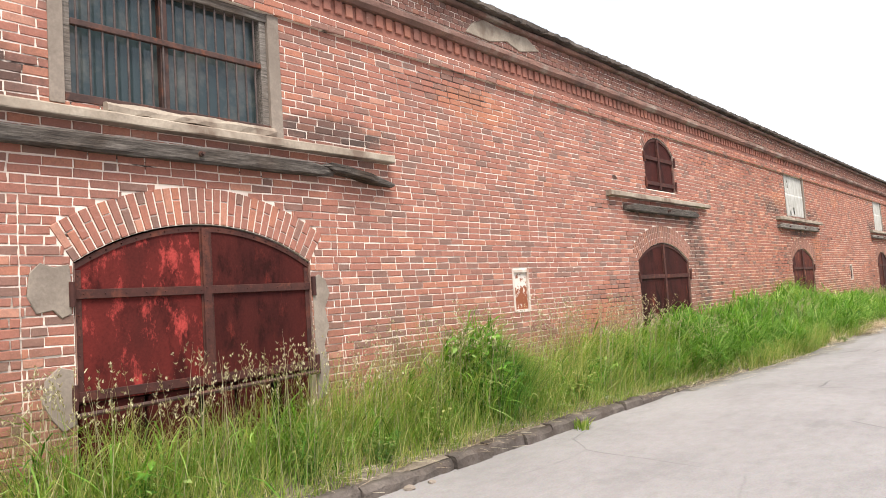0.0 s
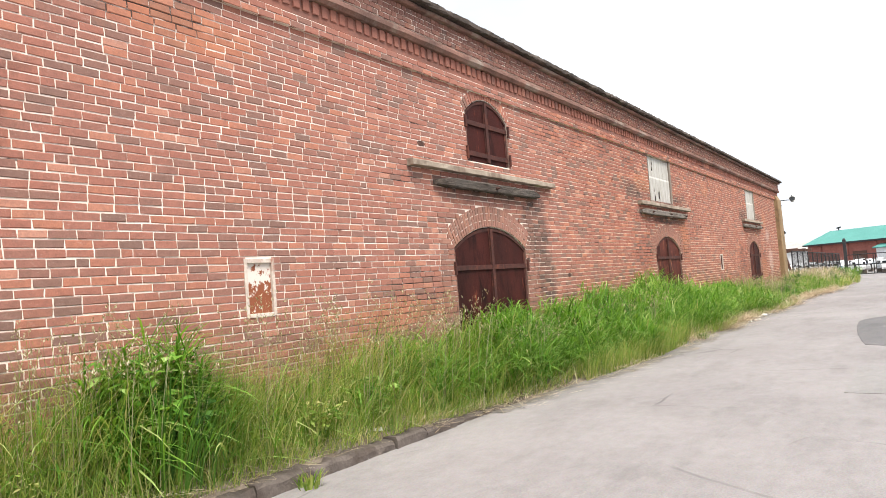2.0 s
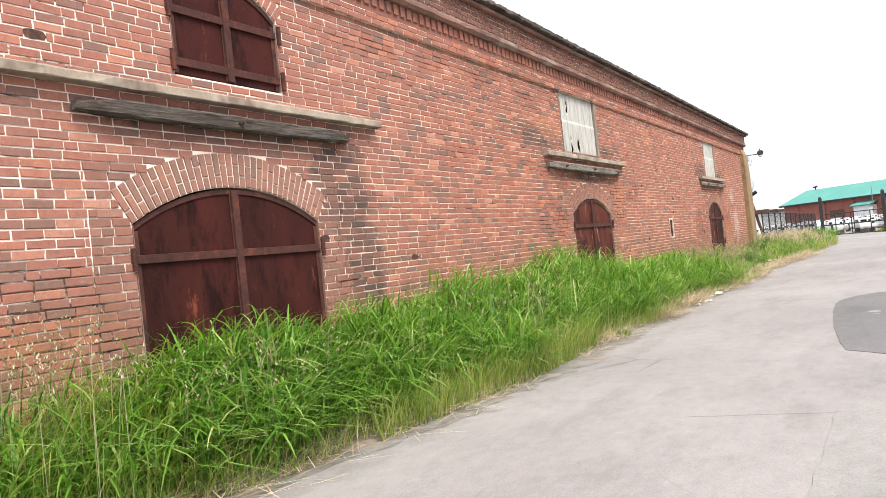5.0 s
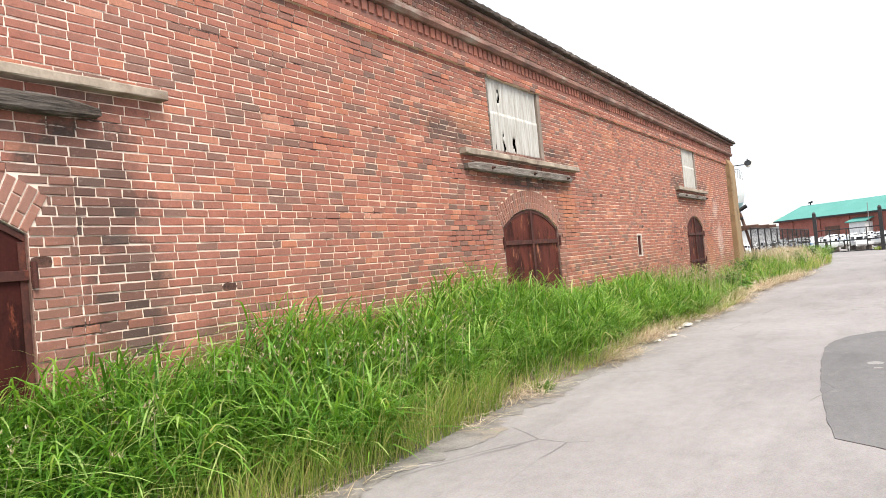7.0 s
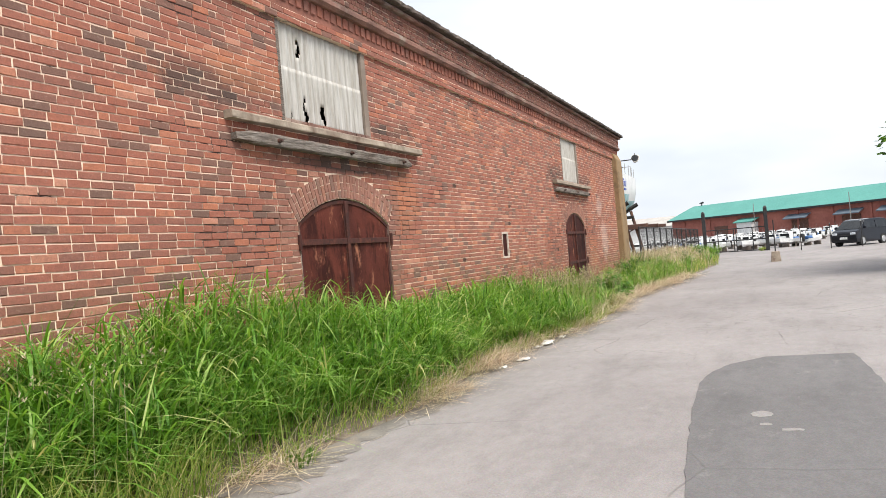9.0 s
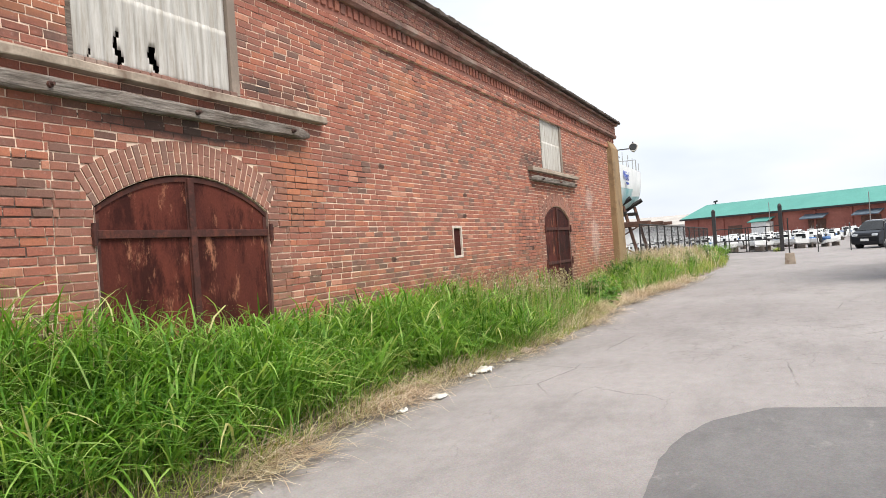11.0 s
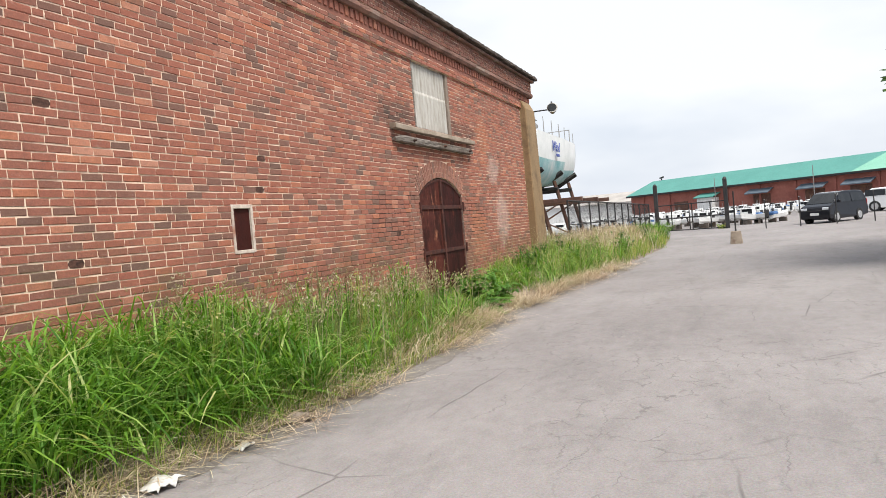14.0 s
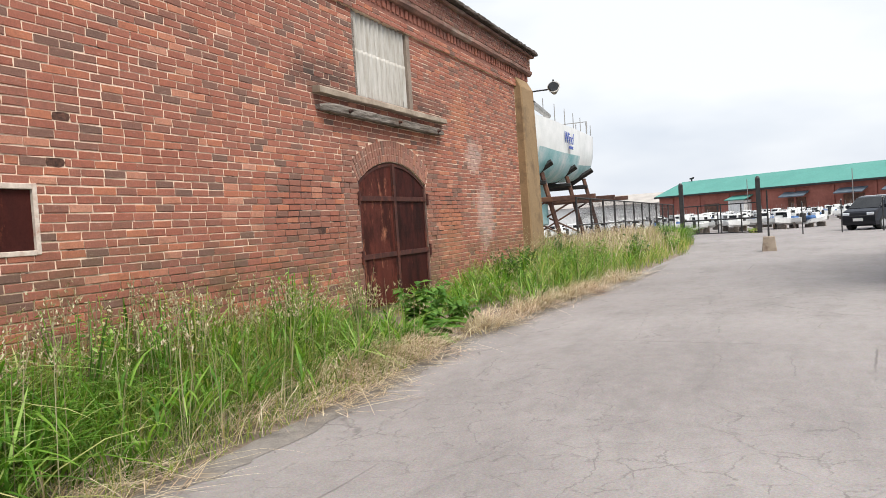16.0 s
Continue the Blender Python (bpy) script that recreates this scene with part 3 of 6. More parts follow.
tagged(mesh_object("arch_brickwork", av, af, M_BRICK_ARCH, wall_west), "greyed bricks on end in the door arches", kind="stuff")

# ---- cornice ----
cornice = tagged(new("cornice"), "corbelled brick cornice with dentils under a sooty coping", "cornice", kind="structure")


def strip(name, z0, z1, out, material, jitter=0.004, step=0.35, seed=1, y1=WALL_Y1, soft=0.012):
    bm = bmesh.new()
    long_bar(bm, [(WX - 0.2, z0), (WX + out - soft, z0), (WX + out, z0 + soft), (WX + out, z1 - soft), (WX + out - soft, z1), (WX - 0.2, z1)], WALL_Y0, y1, step, jitter, seed)
    return part(name, bm, material, cornice)


strip("lower_band", BAND_Z, 4.475, 0.034, M_MORTAR, 0.001, 0.6, 2, soft=0.004)
dv, df = [], []
for row in range(2):
    y = 0.8 - row * 0.11
    while y < WALL_Y1 - 0.02:
        k = len(dv)
        dv += brick_shell(y, min(y + 0.212, WALL_Y1), BAND_Z + 0.002 + row * 0.0725, BAND_Z + 0.064 + row * 0.0725, WX + 0.042 + rng.uniform(-0.003, 0.003), rng)
        df += [tuple(k + i for i in f) for f in SHELL]
        y += 0.223
tagged(mesh_object("band_courses", dv, df, M_BRICK, cornice), kind="stuff")
strip("dentil_backing", 4.476, 4.70, 0.015, M_BAND, 0.002, 0.5, 3)
strip("moulding", 4.70, 4.83, 0.115, M_MOULD, 0.006, 0.22, 4, WALL_Y1 + 0.1, 0.04)
strip("upper_backing", 4.831, 5.115, 0.085, M_MORTAR, 0.001, 0.6, 5, WALL_Y1 + 0.08)
strip("upper_moulding", 5.116, 5.176, 0.17, M_MOULD, 0.006, 0.22, 6, WALL_Y1 + 0.17, 0.02)
bm = bmesh.new()
long_bar(bm, [(WX - 0.45, 5.18), (WX + 0.235, 5.18), (WX + 0.25, 5.195), (WX + 0.245, 5.25), (WX + 0.21, 5.272), (WX + 0.05, 5.29), (WX - 0.45, 5.27)], WALL_Y0, WALL_Y1 + 0.25, 0.10, 0.011, 7)
part("coping", bm, M_COPING, cornice, "sooty broken coping slab")
dv, df = [], []
y = 0.8
while y < WALL_Y1 - 0.1:
    k = len(dv)
    dv += brick_shell(y, y + 0.093, 4.56, 4.695, WX + 0.036 + rng.uniform(-0.008, 0.004), rng, 0.08)
    df += [tuple(k + i for i in f) for f in SHELL]
    y += 0.15
tagged(mesh_object("dentils", dv, df, M_DENTIL, cornice), kind="stuff")
dv, df = [], []
for row in range(4):
    z = 4.838 + row * 0.0700
    y = 0.8 - (0.055 if row % 2 else 0)
    while y < WALL_Y1:
        k = len(dv)
        dv += brick_shell(y, y + 0.10, z, z + 0.060, WX + 0.095 + rng.uniform(-0.004, 0.003), rng)
        df += [tuple(k + i for i in f) for f in SHELL]
        y += 0.112
tagged(mesh_object("header_courses", dv, df, M_CORNICE, cornice), kind="stuff")

# the rest of the warehouse, closed and plain
bm = bmesh.new()
block(bm, WX - 14, WX - 0.46, WALL_Y1 - 0.45, WALL_Y1, -0.3, 5.1)
tagged(part("wall_north", bm, M_MOULD), "plain brick end wall of the warehouse", "wall", kind="structure")
bm = bmesh.new()
block(bm, WX - 14, WX - 13.6, WALL_Y0, WALL_Y1 - 0.46, -0.3, 5.1)
tagged(part("wall_back", bm, M_MOULD), "plain brick rear wall of the warehouse", "wall", kind="structure")
bm = bmesh.new()
block(bm, WX - 13.9, WX - 0.46, WALL_Y0, WALL_Y1 - 0.5, 4.95, 5.09)
tagged(part("roof", bm, M_COPING), "flat dark roof behind the parapet", "roof", kind="structure")

# ---- ground ----


def rise_at(y):
    """The yard lies level with the road."""
    return 0.0


xs = [-3000, -300, -60, -30, -15, -8, -5, -3, -1, 1, 3, 6, 10, 20, 40, 80, 300, 3000]
ys = [-3000, -300, -60, -20] + list(range(-10, 150, 5)) + [200, 300, 600, 3000]
gv = [(x, y, rise_at(y)) for y in ys for x in xs]
nx = len(xs)
gf = [(j * nx + i, j * nx + i + 1, (j + 1) * nx + i + 1, (j + 1) * nx + i) for j in range(len(ys) - 1) for i in range(nx - 1)]
ground = tagged(mesh_object("ground", gv, gf, M_ROAD), "bleached grey asphalt road with fine cracks", "road", kind="structure")


def patch(name, outline, material, label, h=0.006):
    """A thin repaired area of asphalt with a soft edge; outline is (x, y) corners."""
    bm = bmesh.new()
    pts = []
    r = random.Random(3)
    for (xa, ya), (xb, yb) in zip(outline, outline[1:] + outline[:1]):
        n = max(2, int(math.hypot(xb - xa, yb - ya) / 0.15))
        pts += [(xa + (xb - xa) * i / n + r.uniform(-0.012, 0.012), ya + (yb - ya) * i / n + r.uniform(-0.012, 0.012)) for i in range(n)]
    top = [bm.verts.new((x, y, h + rise_at(y))) for x, y in pts]
    foot = [bm.verts.new((x, y, -0.01 + rise_at(y))) for x, y in pts]
    bm.faces.new(top)
    for i in range(len(pts)):
        bm.faces.new((foot[i], foot[(i + 1) % len(pts)], top[(i + 1) % len(pts)], top[i]))
    return tagged(part(name, bm, material), label, "asphalt patch", kind="structure")


patch("road_patch_1", [(-0.70, 16.8), (-0.82, 17.6), (-0.94, 18.8), (-1.04, 20.4), (-1.08, 21.5), (-1.02, 22.0), (-0.84, 22.6), (-0.48, 23.05), (0.0, 23.15), (0.45, 23.2), (0.52, 21.9), (0.58, 20.5), (0.62, 18.5), (0.7, 16.6), (0.3, 16.3), (-0.2, 16.4), (-0.45, 16.6)], M_PATCH, "dark newer asphalt patch with a rounded outline")
M_WORN = asphalt_material("worn_pale_asphalt", (0.235, 0.222, 0.213), (0.285, 0.27, 0.258), 0.2)
for k, (px, py, rx, ry) in enumerate(((-0.48, 20.2, 0.09, 0.12), (-0.45, 19.87, 0.05, 0.045), (-0.27, 19.72, 0.085, 0.045))):
    ring = [(px + rx * math.cos(a * 0.628) * (1 + 0.35 * noise.noise((a * 1.7, k, 0))), py + ry * math.sin(a * 0.628) * (1 + 0.35 * noise.noise((a * 1.3, k, 5)))) for a in range(10)]
    patch(f"worn_spot_{k + 1}", ring, M_WORN, "pale worn spot on the dark asphalt patch", 0.008)
patch("road_patch_2", [(-0.66, 11.9), (-0.64, 14.1), (0.5, 14.2), (0.6, 11.8)], M_PATCH_OLD, "faded grey asphalt patch")

EDGE_Y = [-9, 8, 10, 11.5, 13, 15.5, 18, 20.3, 22.5, 24.5, 27, 29, 31, 32.5, 35, 38, 48, 54, 57]
EDGE_X = [-4.22, -4.22, -4.18, -4.0, -3.86, -3.70, -3.80, -3.55, -3.70, -3.62, -3.30, -3.25, -3.38, -3.45, -3.20, -2.80, -2.30, -2.6, -4.3]


def edge(y):
    return float(np.interp(y, EDGE_Y, EDGE_X))


def verge_back(y):
    return WX + 0.02 if y < WALL_Y1 else -10.0


def verge_z(x, y):
    back, e = WX, edge(y)
    u = min(max((e - x) / max(e - back, 0.3), 0), 1)
    kerbed = float(np.interp(y, (7.5, 10.5), (0.10, 0.0)))
    return rise_at(y) + kerbed + 0.16 * u ** 0.7 + 0.03 * noise.noise((x * 3, y * 3, 0)) * min(1, u * 4)


vv, vf = [], []
vy = [(-9 + i * 0.3) for i in range(239)]
for y in vy:
    e, b = edge(y) + 0.05 * noise.noise((0, y * 1.7, 5)), verge_back(y)
    for i in range(11):
        u = i / 10
        x = e + (b - e) * u
        vv.append((x, y, (rise_at(y) - 0.03) if i == 0 and y > 7.5 else verge_z(x, y)))
for j in range(len(vy) - 1):
    for i in range(10):
        k = j * 11 + i
        vf.append((k, k + 11, k + 12, k + 1))
tagged(mesh_object("verge", vv, vf, M_SOIL, smooth=True), "strip of dry soil along the wall", "soil verge", kind="structure")

# crumbled dark strip where the asphalt breaks off along the verge
ev, ef = [], []
ys = [10.2 + 0.07 * i for i in range(470)]
for y in ys:
    w = 0.04 + 0.17 * max(0.0, 0.40 + noise.noise((y * 0.55, 2, 7)) + 0.6 * noise.noise((y * 2.6, 4, 1)) + 0.45 * noise.noise((y * 8.0, 1, 3)))
    w += 0.40 * math.exp(-((y - 17.0) / 2.4) ** 2) * max(0.0, 0.6 + noise.noise((y * 0.9, 6, 2)) + 0.5 * noise.noise((y * 5.0, 6, 2)))
    for i in range(4):
        ev.append((edge(y) - 0.12 + (0.12 + w) * i / 3, y, rise_at(y) + (0.0045, 0.007, 0.006, 0.0035)[i]))
for j in range(len(ys) - 1):
    ef += [(j * 4 + i, j * 4 + i + 1, j * 4 + i + 5, j * 4 + i + 4) for i in range(3)]
tagged(mesh_object("road_edge", ev, ef, M_EDGE, smooth=True), "crumbled dark asphalt edge with grit and soil", "road edge", kind="structure")

# kerb: worn stones, broken in places
kerb = tagged(new("kerb"), "worn low kerb of crumbling stone blocks", "kerb", kind="structure")
r = random.Random(8)
y = -6.0
while y < 34:
    ln = r.uniform(0.5, 0.65)
    bm = bmesh.new()
    x1 = -4.14 + (0.35 * max(0, y - 12) / 20 if y > 12 else 0) + r.uniform(-0.02, 0.02)
    h = float(np.interp(y, (7.5, 10.8), (0.107, 0.05))) + r.uniform(-0.02, 0.02)
    prof = [(x1 - 0.16, -0.05), (x1 + 0.02, -0.05), (x1 + 0.012, h - 0.035), (x1 - 0.02, h), (x1 - 0.13, h + 0.005), (x1 - 0.16, h - 0.02)]
    long_bar(bm, prof, y, y + ln - 0.015, 0.12, 0.012, r.randrange(9999))
    part("kerb_stone", bm, M_KERB, kerb)
    y += ln

# ---- corner pier ----
bm = bmesh.new()
rings = []
for zz, out, far in ((-0.2, 0.21, 0.94), (1.2, 0.20, 0.92), (3.0, 0.18, 0.89), (4.3, 0.165, 0.86), (4.52, 0.06, 0.80)):
    rings.append([bm.verts.new(p) for p in ((WX - 0.3, 39.98, zz), (WX + out - 0.03, 39.98, zz), (WX + out, 40.01, zz), (WX + out, 40.01 + far, zz), (WX - 0.3, 40.01 + far, zz))])
for a, b in zip(rings, rings[1:]):
    for i in range(5):
        bm.faces.new((a[i], a[(i + 1) % 5], b[(i + 1) % 5], b[i]))
bm.faces.new(rings[-1])
tagged(part("corner_pier", bm, M_PIER), "battered ochre stucco buttress at the warehouse corner", "buttress", kind="structure")

# ---- doors ----


def arched_plate(bm, y0, y1, z0, span, spring, rise, x0, x1, n=10, inset=0.0):
    """A plate between y0 and y1 whose top follows the arch over span."""
    tops = []
    for i in range(n + 1):
        y = y0 + (y1 - y0) * i / n
        tops.append((y, (arch_z(y, span[0], span[1], spring, rise) or spring) - inset))
    front = [bm.verts.new((x1, y, zt)) for y, zt in tops] + [bm.verts.new((x1, y1, z0)), bm.verts.new((x1, y0, z0))]
    back = [bm.verts.new((x0, v.co.y, v.co.z)) for v in front]
    bm.faces.new(front)
    bm.faces.new(back[::-1])
    m = len(front)
    for i in range(m):
        bm.faces.new((front[i], back[i], back[(i + 1) % m], front[(i + 1) % m]))


def rivet_row(bm, p, q, gap, size=0.009):
    p, q = Vector(p), Vector(q)
    n = max(1, int((q - p).length / gap))
    for i in range(n + 1):
        c = p.lerp(q, i / n)
        bmesh.ops.create_cone(bm, cap_ends=True, segments=6, radius1=size, radius2=size * 0.4, depth=size, matrix=Matrix.Translation(c) @ pose(0, 0, 0, 0, 90, 0))


def iron_door(name, span, spring, rise, z0, label, mats, straps, depth=0.07, rivets=True, metal=M_STRAP):
    door = tagged(new(name), label, "door", kind="structure")
    x = WX - depth
    y0, y1 = span
    mid = (y0 + y1) / 2
    # near-black plate behind the leaves, painted shade for the gaps between them
    bm = bmesh.new()
    arched_plate(bm, y0 + 0.004, y1 - 0.004, z0 - 0.1, span, spring, rise, x - 0.30, x - 0.26, inset=0.004)
    part("inner_lining", bm, M_DARK, door)
    for i, (a, b) in enumerate(((y0 + 0.012, mid - 0.006), (mid + 0.006, y1 - 0.012))):
        bm = bmesh.new()
        arched_plate(bm, a, b, z0, span, spring, rise, x - 0.02, x, inset=0.015)
        leaf = part("door_leaf", bm, mats[i], door)
        bm = bmesh.new()
        # edge angle following the arch
        n = 9
        for s in range(n):
            ya, yb = a + (b - a) * s / n, a + (b - a) * (s + 1) / n
            za, zb = (arch_z(v, *span, spring, rise) - 0.016 for v in (ya, yb))
            q = [bm.verts.new(v) for v in ((x + 0.002, ya, za - 0.045), (x + 0.002, yb, zb - 0.045), (x + 0.002, yb, zb), (x + 0.002, ya, za), (x + 0.012, ya, za - 0.045), (x + 0.012, yb, zb - 0.045), (x + 0.012, yb, zb), (x + 0.012, ya, za))]
            for f in ((4, 5, 6, 7), (0, 4, 7, 3), (1, 2, 6, 5), (0, 1, 5, 4), (3, 7, 6, 2)):
                bm.faces.new([q[t] for t in f])
            if rivets:
                rivet_row(bm, (x + 0.014, ya, za - 0.022), (x + 0.014, yb, zb - 0.022), 0.12)
        part("arched_edge", bm, metal, leaf)
        for ys0 in (a, b - 0.05):
            bm = bmesh.new()
            top = min(arch_z(ys0 + t, *span, spring, rise) or spring for t in (0, 0.05)) - 0.06
            block(bm, x + 0.001, x + 0.011, ys0, ys0 + 0.05, z0, top, 0.002)
            if rivets:
                rivet_row(bm, (x + 0.013, ys0 + 0.025, z0 + 0.05), (x + 0.013, ys0 + 0.025, top - 0.04), 0.13)
            part("edge_strip", bm, metal, leaf)
        for zs in straps:
            bm = bmesh.new()
            block(bm, x + 0.012, x + 0.026, a - (0.05 if i == 0 else 0), b + (0.05 if i else 0), zs - 0.035, zs + 0.035, 0.003)
            if rivets:
                rivet_row(bm, (x + 0.028, a + 0.06, zs), (x + 0.028, b - 0.06, zs), 0.16)
            part("strap_hinge", bm, metal, leaf, "rusty iron strap")
            bm = bmesh.new()
            yp = a - 0.03 if i == 0 else b + 0.03
            rod(bm, (WX + 0.015, yp, zs - 0.09), (WX + 0.015, yp, zs + 0.09), 0.022)
            block(bm, WX - 0.09, WX + 0.03, yp - 0.02, yp + 0.02, zs - 0.05, zs + 0.05, 0.004)
            part("hinge_pin", bm, metal, leaf, "iron hinge pin in the jamb")
    bm = bmesh.new()
    block(bm, x + 0.012, x + 0.034, mid - 0.045, mid + 0.03, z0, spring + rise - 0.03, 0.004)
    if rivets:
        rivet_row(bm, (x + 0.036, mid - 0.02, z0 + 0.06), (x + 0.036, mid - 0.02, spring + rise - 0.1), 0.1)
    part("cover_strip", bm, metal, door)
    for ya, yb in ((y0 + 0.001, y0 + 0.010), (y1 - 0.010, y1 - 0.001)):
        bm = bmesh.new()
        block(bm, x - 0.1, WX + 0.0015, ya, yb, z0, spring - 0.002, 0.001)
        part("jamb_lining", bm, M_MOULD, door)
    return door


iron_door("door_1", DOORS[0], SPRING, RISE, 0.98, "closed double iron doors, red oxide paint peeling over rust", (M_RED_BRIGHT, M_RED_DARK), (1.77, 1.03), metal=M_STRAP, depth=0.03)
iron_door("door_2", DOORS[1], SPRING, RISE, 0.72, "closed arched iron doors, dull brown rust with a centre strip", (M_RUST_BROWN, M_RUST_BROWN), (1.72, 0.85), 0.032, False)
iron_door("door_3", DOORS[2], SPRING, RISE, 0.55, "closed arched iron doors with scabbed rust above the straps", (M_RUST_SCAB, M_RUST_SCAB), (1.78, 0.8), 0.032, False)
iron_door("door_4", DOORS[3], SPRING, RISE, 0.27, "closed arched iron doors, rusted through at the foot", (M_RUST_SCAB, M_RUST_BROWN), (1.78, 0.98), 0.032, False)
shutter_span = (WIN_SHUT[0], WIN_SHUT[1])
window_2 = iron_door("window_2", shutter_span, WIN_SHUT[3], WIN_SHUT[4], WIN_SHUT[2] + 0.02, "arched window closed by rusted iron shutters", (M_RUST_BROWN, M_RUST_BROWN), (3.86, 3.40), 0.03, False)
window_2["category"] = "window"

# rusty boards and posts below the first door
foot = tagged(new("door_foot"), "rusted plates and posts below the red iron doors", "door foot", kind="structure")
for a, b in ((2.06, 2.55), (2.58, 3.02), (3.08, 3.36), (3.40, 3.74), (3.86, 4.18)):
    bm = bmesh.new()
    block(bm, WX - 0.10, WX - 0.05, a, b, 0.0, 0.97, 0.006)
    part("plate", bm, M_RED_DARK, foot)
# near-black sheet behind the plates, its colour acting as interior shade
bm = bmesh.new()
block(bm, WX - 0.3, WX - 0.25, 2.03, 4.21, -0.1, 1.0)
part("inner_lining", bm, M_DARK, foot)
bm = bmesh.new()
rod(bm, (WX + 0.03, 2.0, 0.90), (WX + 0.03, 4.24, 0.96), 0.018)
part("rail", bm, M_IRON, foot)

# cement repairs beside the first door
for name, pts in (("cement_patch_1", [(1.72, 1.93), (1.79, 2.0), (1.88, 1.97), (1.99, 1.99), (2.01, 1.8), (2.0, 1.63), (1.93, 1.6), (1.87, 1.66), (1.76, 1.64), (1.70, 1.76)]),
                  ("cement_patch_2", [(4.23, 1.84), (4.31, 1.88), (4.39, 1.83), (4.44, 1.70), (4.37, 1.55), (4.41, 1.38), (4.34, 1.2), (4.39, 0.98), (4.33, 0.72), (4.23, 0.7)]),
                  ("cement_patch_4", [(6.8, 4.85), (6.95, 5.0), (7.2, 5.1), (7.7, 5.07), (8.2, 5.1), (8.5, 4.97), (8.2, 4.9), (8.0, 4.86), (7.7, 4.93), (7.3, 4.84)]),
                  ("cement_patch_3", [(1.80, 1.18), (1.9, 1.26), (2.0, 1.23), (2.01, 0.84), (1.92, 0.8), (1.84, 0.9), (1.78, 1.02)])):
    bm = bmesh.new()
    high = pts[0][1] > 4
    f = bm.faces.new([bm.verts.new((WX + (0.106 if high else 0.012), y, zz)) for y, zz in pts])
    e = bmesh.ops.extrude_face_region(bm, geom=[f])
    for v in e["geom"]:
        if isinstance(v, bmesh.types.BMVert):
            v.co.x -= 0.03
    bmesh.ops.bevel(bm, geom=bm.edges[:], offset=0.006, segments=1, affect="EDGES")
    tagged(part(name, bm, M_LEDGE if high else M_RENDER), "smeared pale cement repair on the cornice" if high else "smeared grey cement repair on the door jamb", "cement patch", kind="structure")

# ---- barred window ----
window_1 = tagged(new("window_1"), "wide window with iron bars in a cement surround", "window", kind="structure")
ya, yb, za, zb = WIN_BARS
for name, box, m in (("surround", (WX - 0.1, WX + 0.012, ya - 0.06, ya + 0.05, za - 0.05, zb), M_RENDER), ("surround", (WX - 0.1, WX + 0.012, yb - 0.03, yb + 0.10, za - 0.08, zb), M_RENDER),
                     ("frame_side", (WX - 0.12, WX - 0.02, ya + 0.051, ya + 0.11, za, zb), M_TIMBER), ("frame_side", (WX - 0.12, WX - 0.02, yb - 0.10, yb - 0.031, za, zb), M_TIMBER),
                     ("frame_head", (WX - 0.13, WX - 0.005, ya + 0.05, yb + 0.02, zb - 0.08, zb - 0.002), M_TIMBER), ("frame_sill", (WX - 0.14, WX + 0.0, ya + 0.052, yb - 0.032, za - 0.02, za + 0.045), M_IRON),
                     ("mullion", (WX - 0.12, WX - 0.05, 2.80, 2.87, za + 0.045, zb - 0.08), M_IRON), ("cross_rail", (WX - 0.055, WX - 0.015, ya + 0.11, yb - 0.1, 3.795, 3.845), M_IRON)):
    bm = bmesh.new()
    block(bm, *box, 0.005)
    part(name, bm, m, window_1)
n = 17
for i in range(n):
    y = ya + 0.16 + (yb - ya - 0.32) * i / (n - 1)
    bm = bmesh.new()
    rod(bm, (WX - 0.035, y, za + 0.04), (WX - 0.035, y, zb - 0.08), 0.0095)
    part("bar", bm, M_BAR, window_1)
for a, b in ((ya + 0.1, 2.81), (2.86, yb - 0.09)):
    bm = bmesh.new()
    block(bm, WX - 0.115, WX - 0.11, a, b, za, zb - 0.06)
    part("pane", bm, M_GLASS, window_1, "dusty reflecting window pane")
# slab behind the panes, its dark colour standing in for the unlit room
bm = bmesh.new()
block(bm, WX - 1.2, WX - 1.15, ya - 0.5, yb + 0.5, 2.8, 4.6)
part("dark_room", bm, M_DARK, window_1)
bm = bmesh.new()
long_bar(bm, [(WX - 0.05, 3.145), (WX + 0.075, 3.145), (WX + 0.08, 3.19), (WX + 0.05, 3.225), (WX - 0.05, 3.23)], 2.28, 3.85, 0.1, 0.008, 5)
part("broken_sill", bm, M_LEDGE, window_1, "cracked pale stone sill fragment")

# ---- ledges, timbers ----
for i, (a, b) in enumerate(((0.7, 5.38), (10.37, 14.72), (19.64, 24.03), (31.86, 35.75))):
    bm = bmesh.new()
    long_bar(bm, [(WX - 0.05, 3.055), (WX + 0.105, 3.055), (WX + 0.11, 3.065), (WX + 0.108, 3.125), (WX + 0.095, 3.138), (WX - 0.05, 3.14)], a, b, 0.18, 0.004, 30 + i)
    tagged(part(f"ledge_{i + 1}", bm, M_LEDGE), "long stained concrete ledge under the upper window", "ledge", kind="structure")


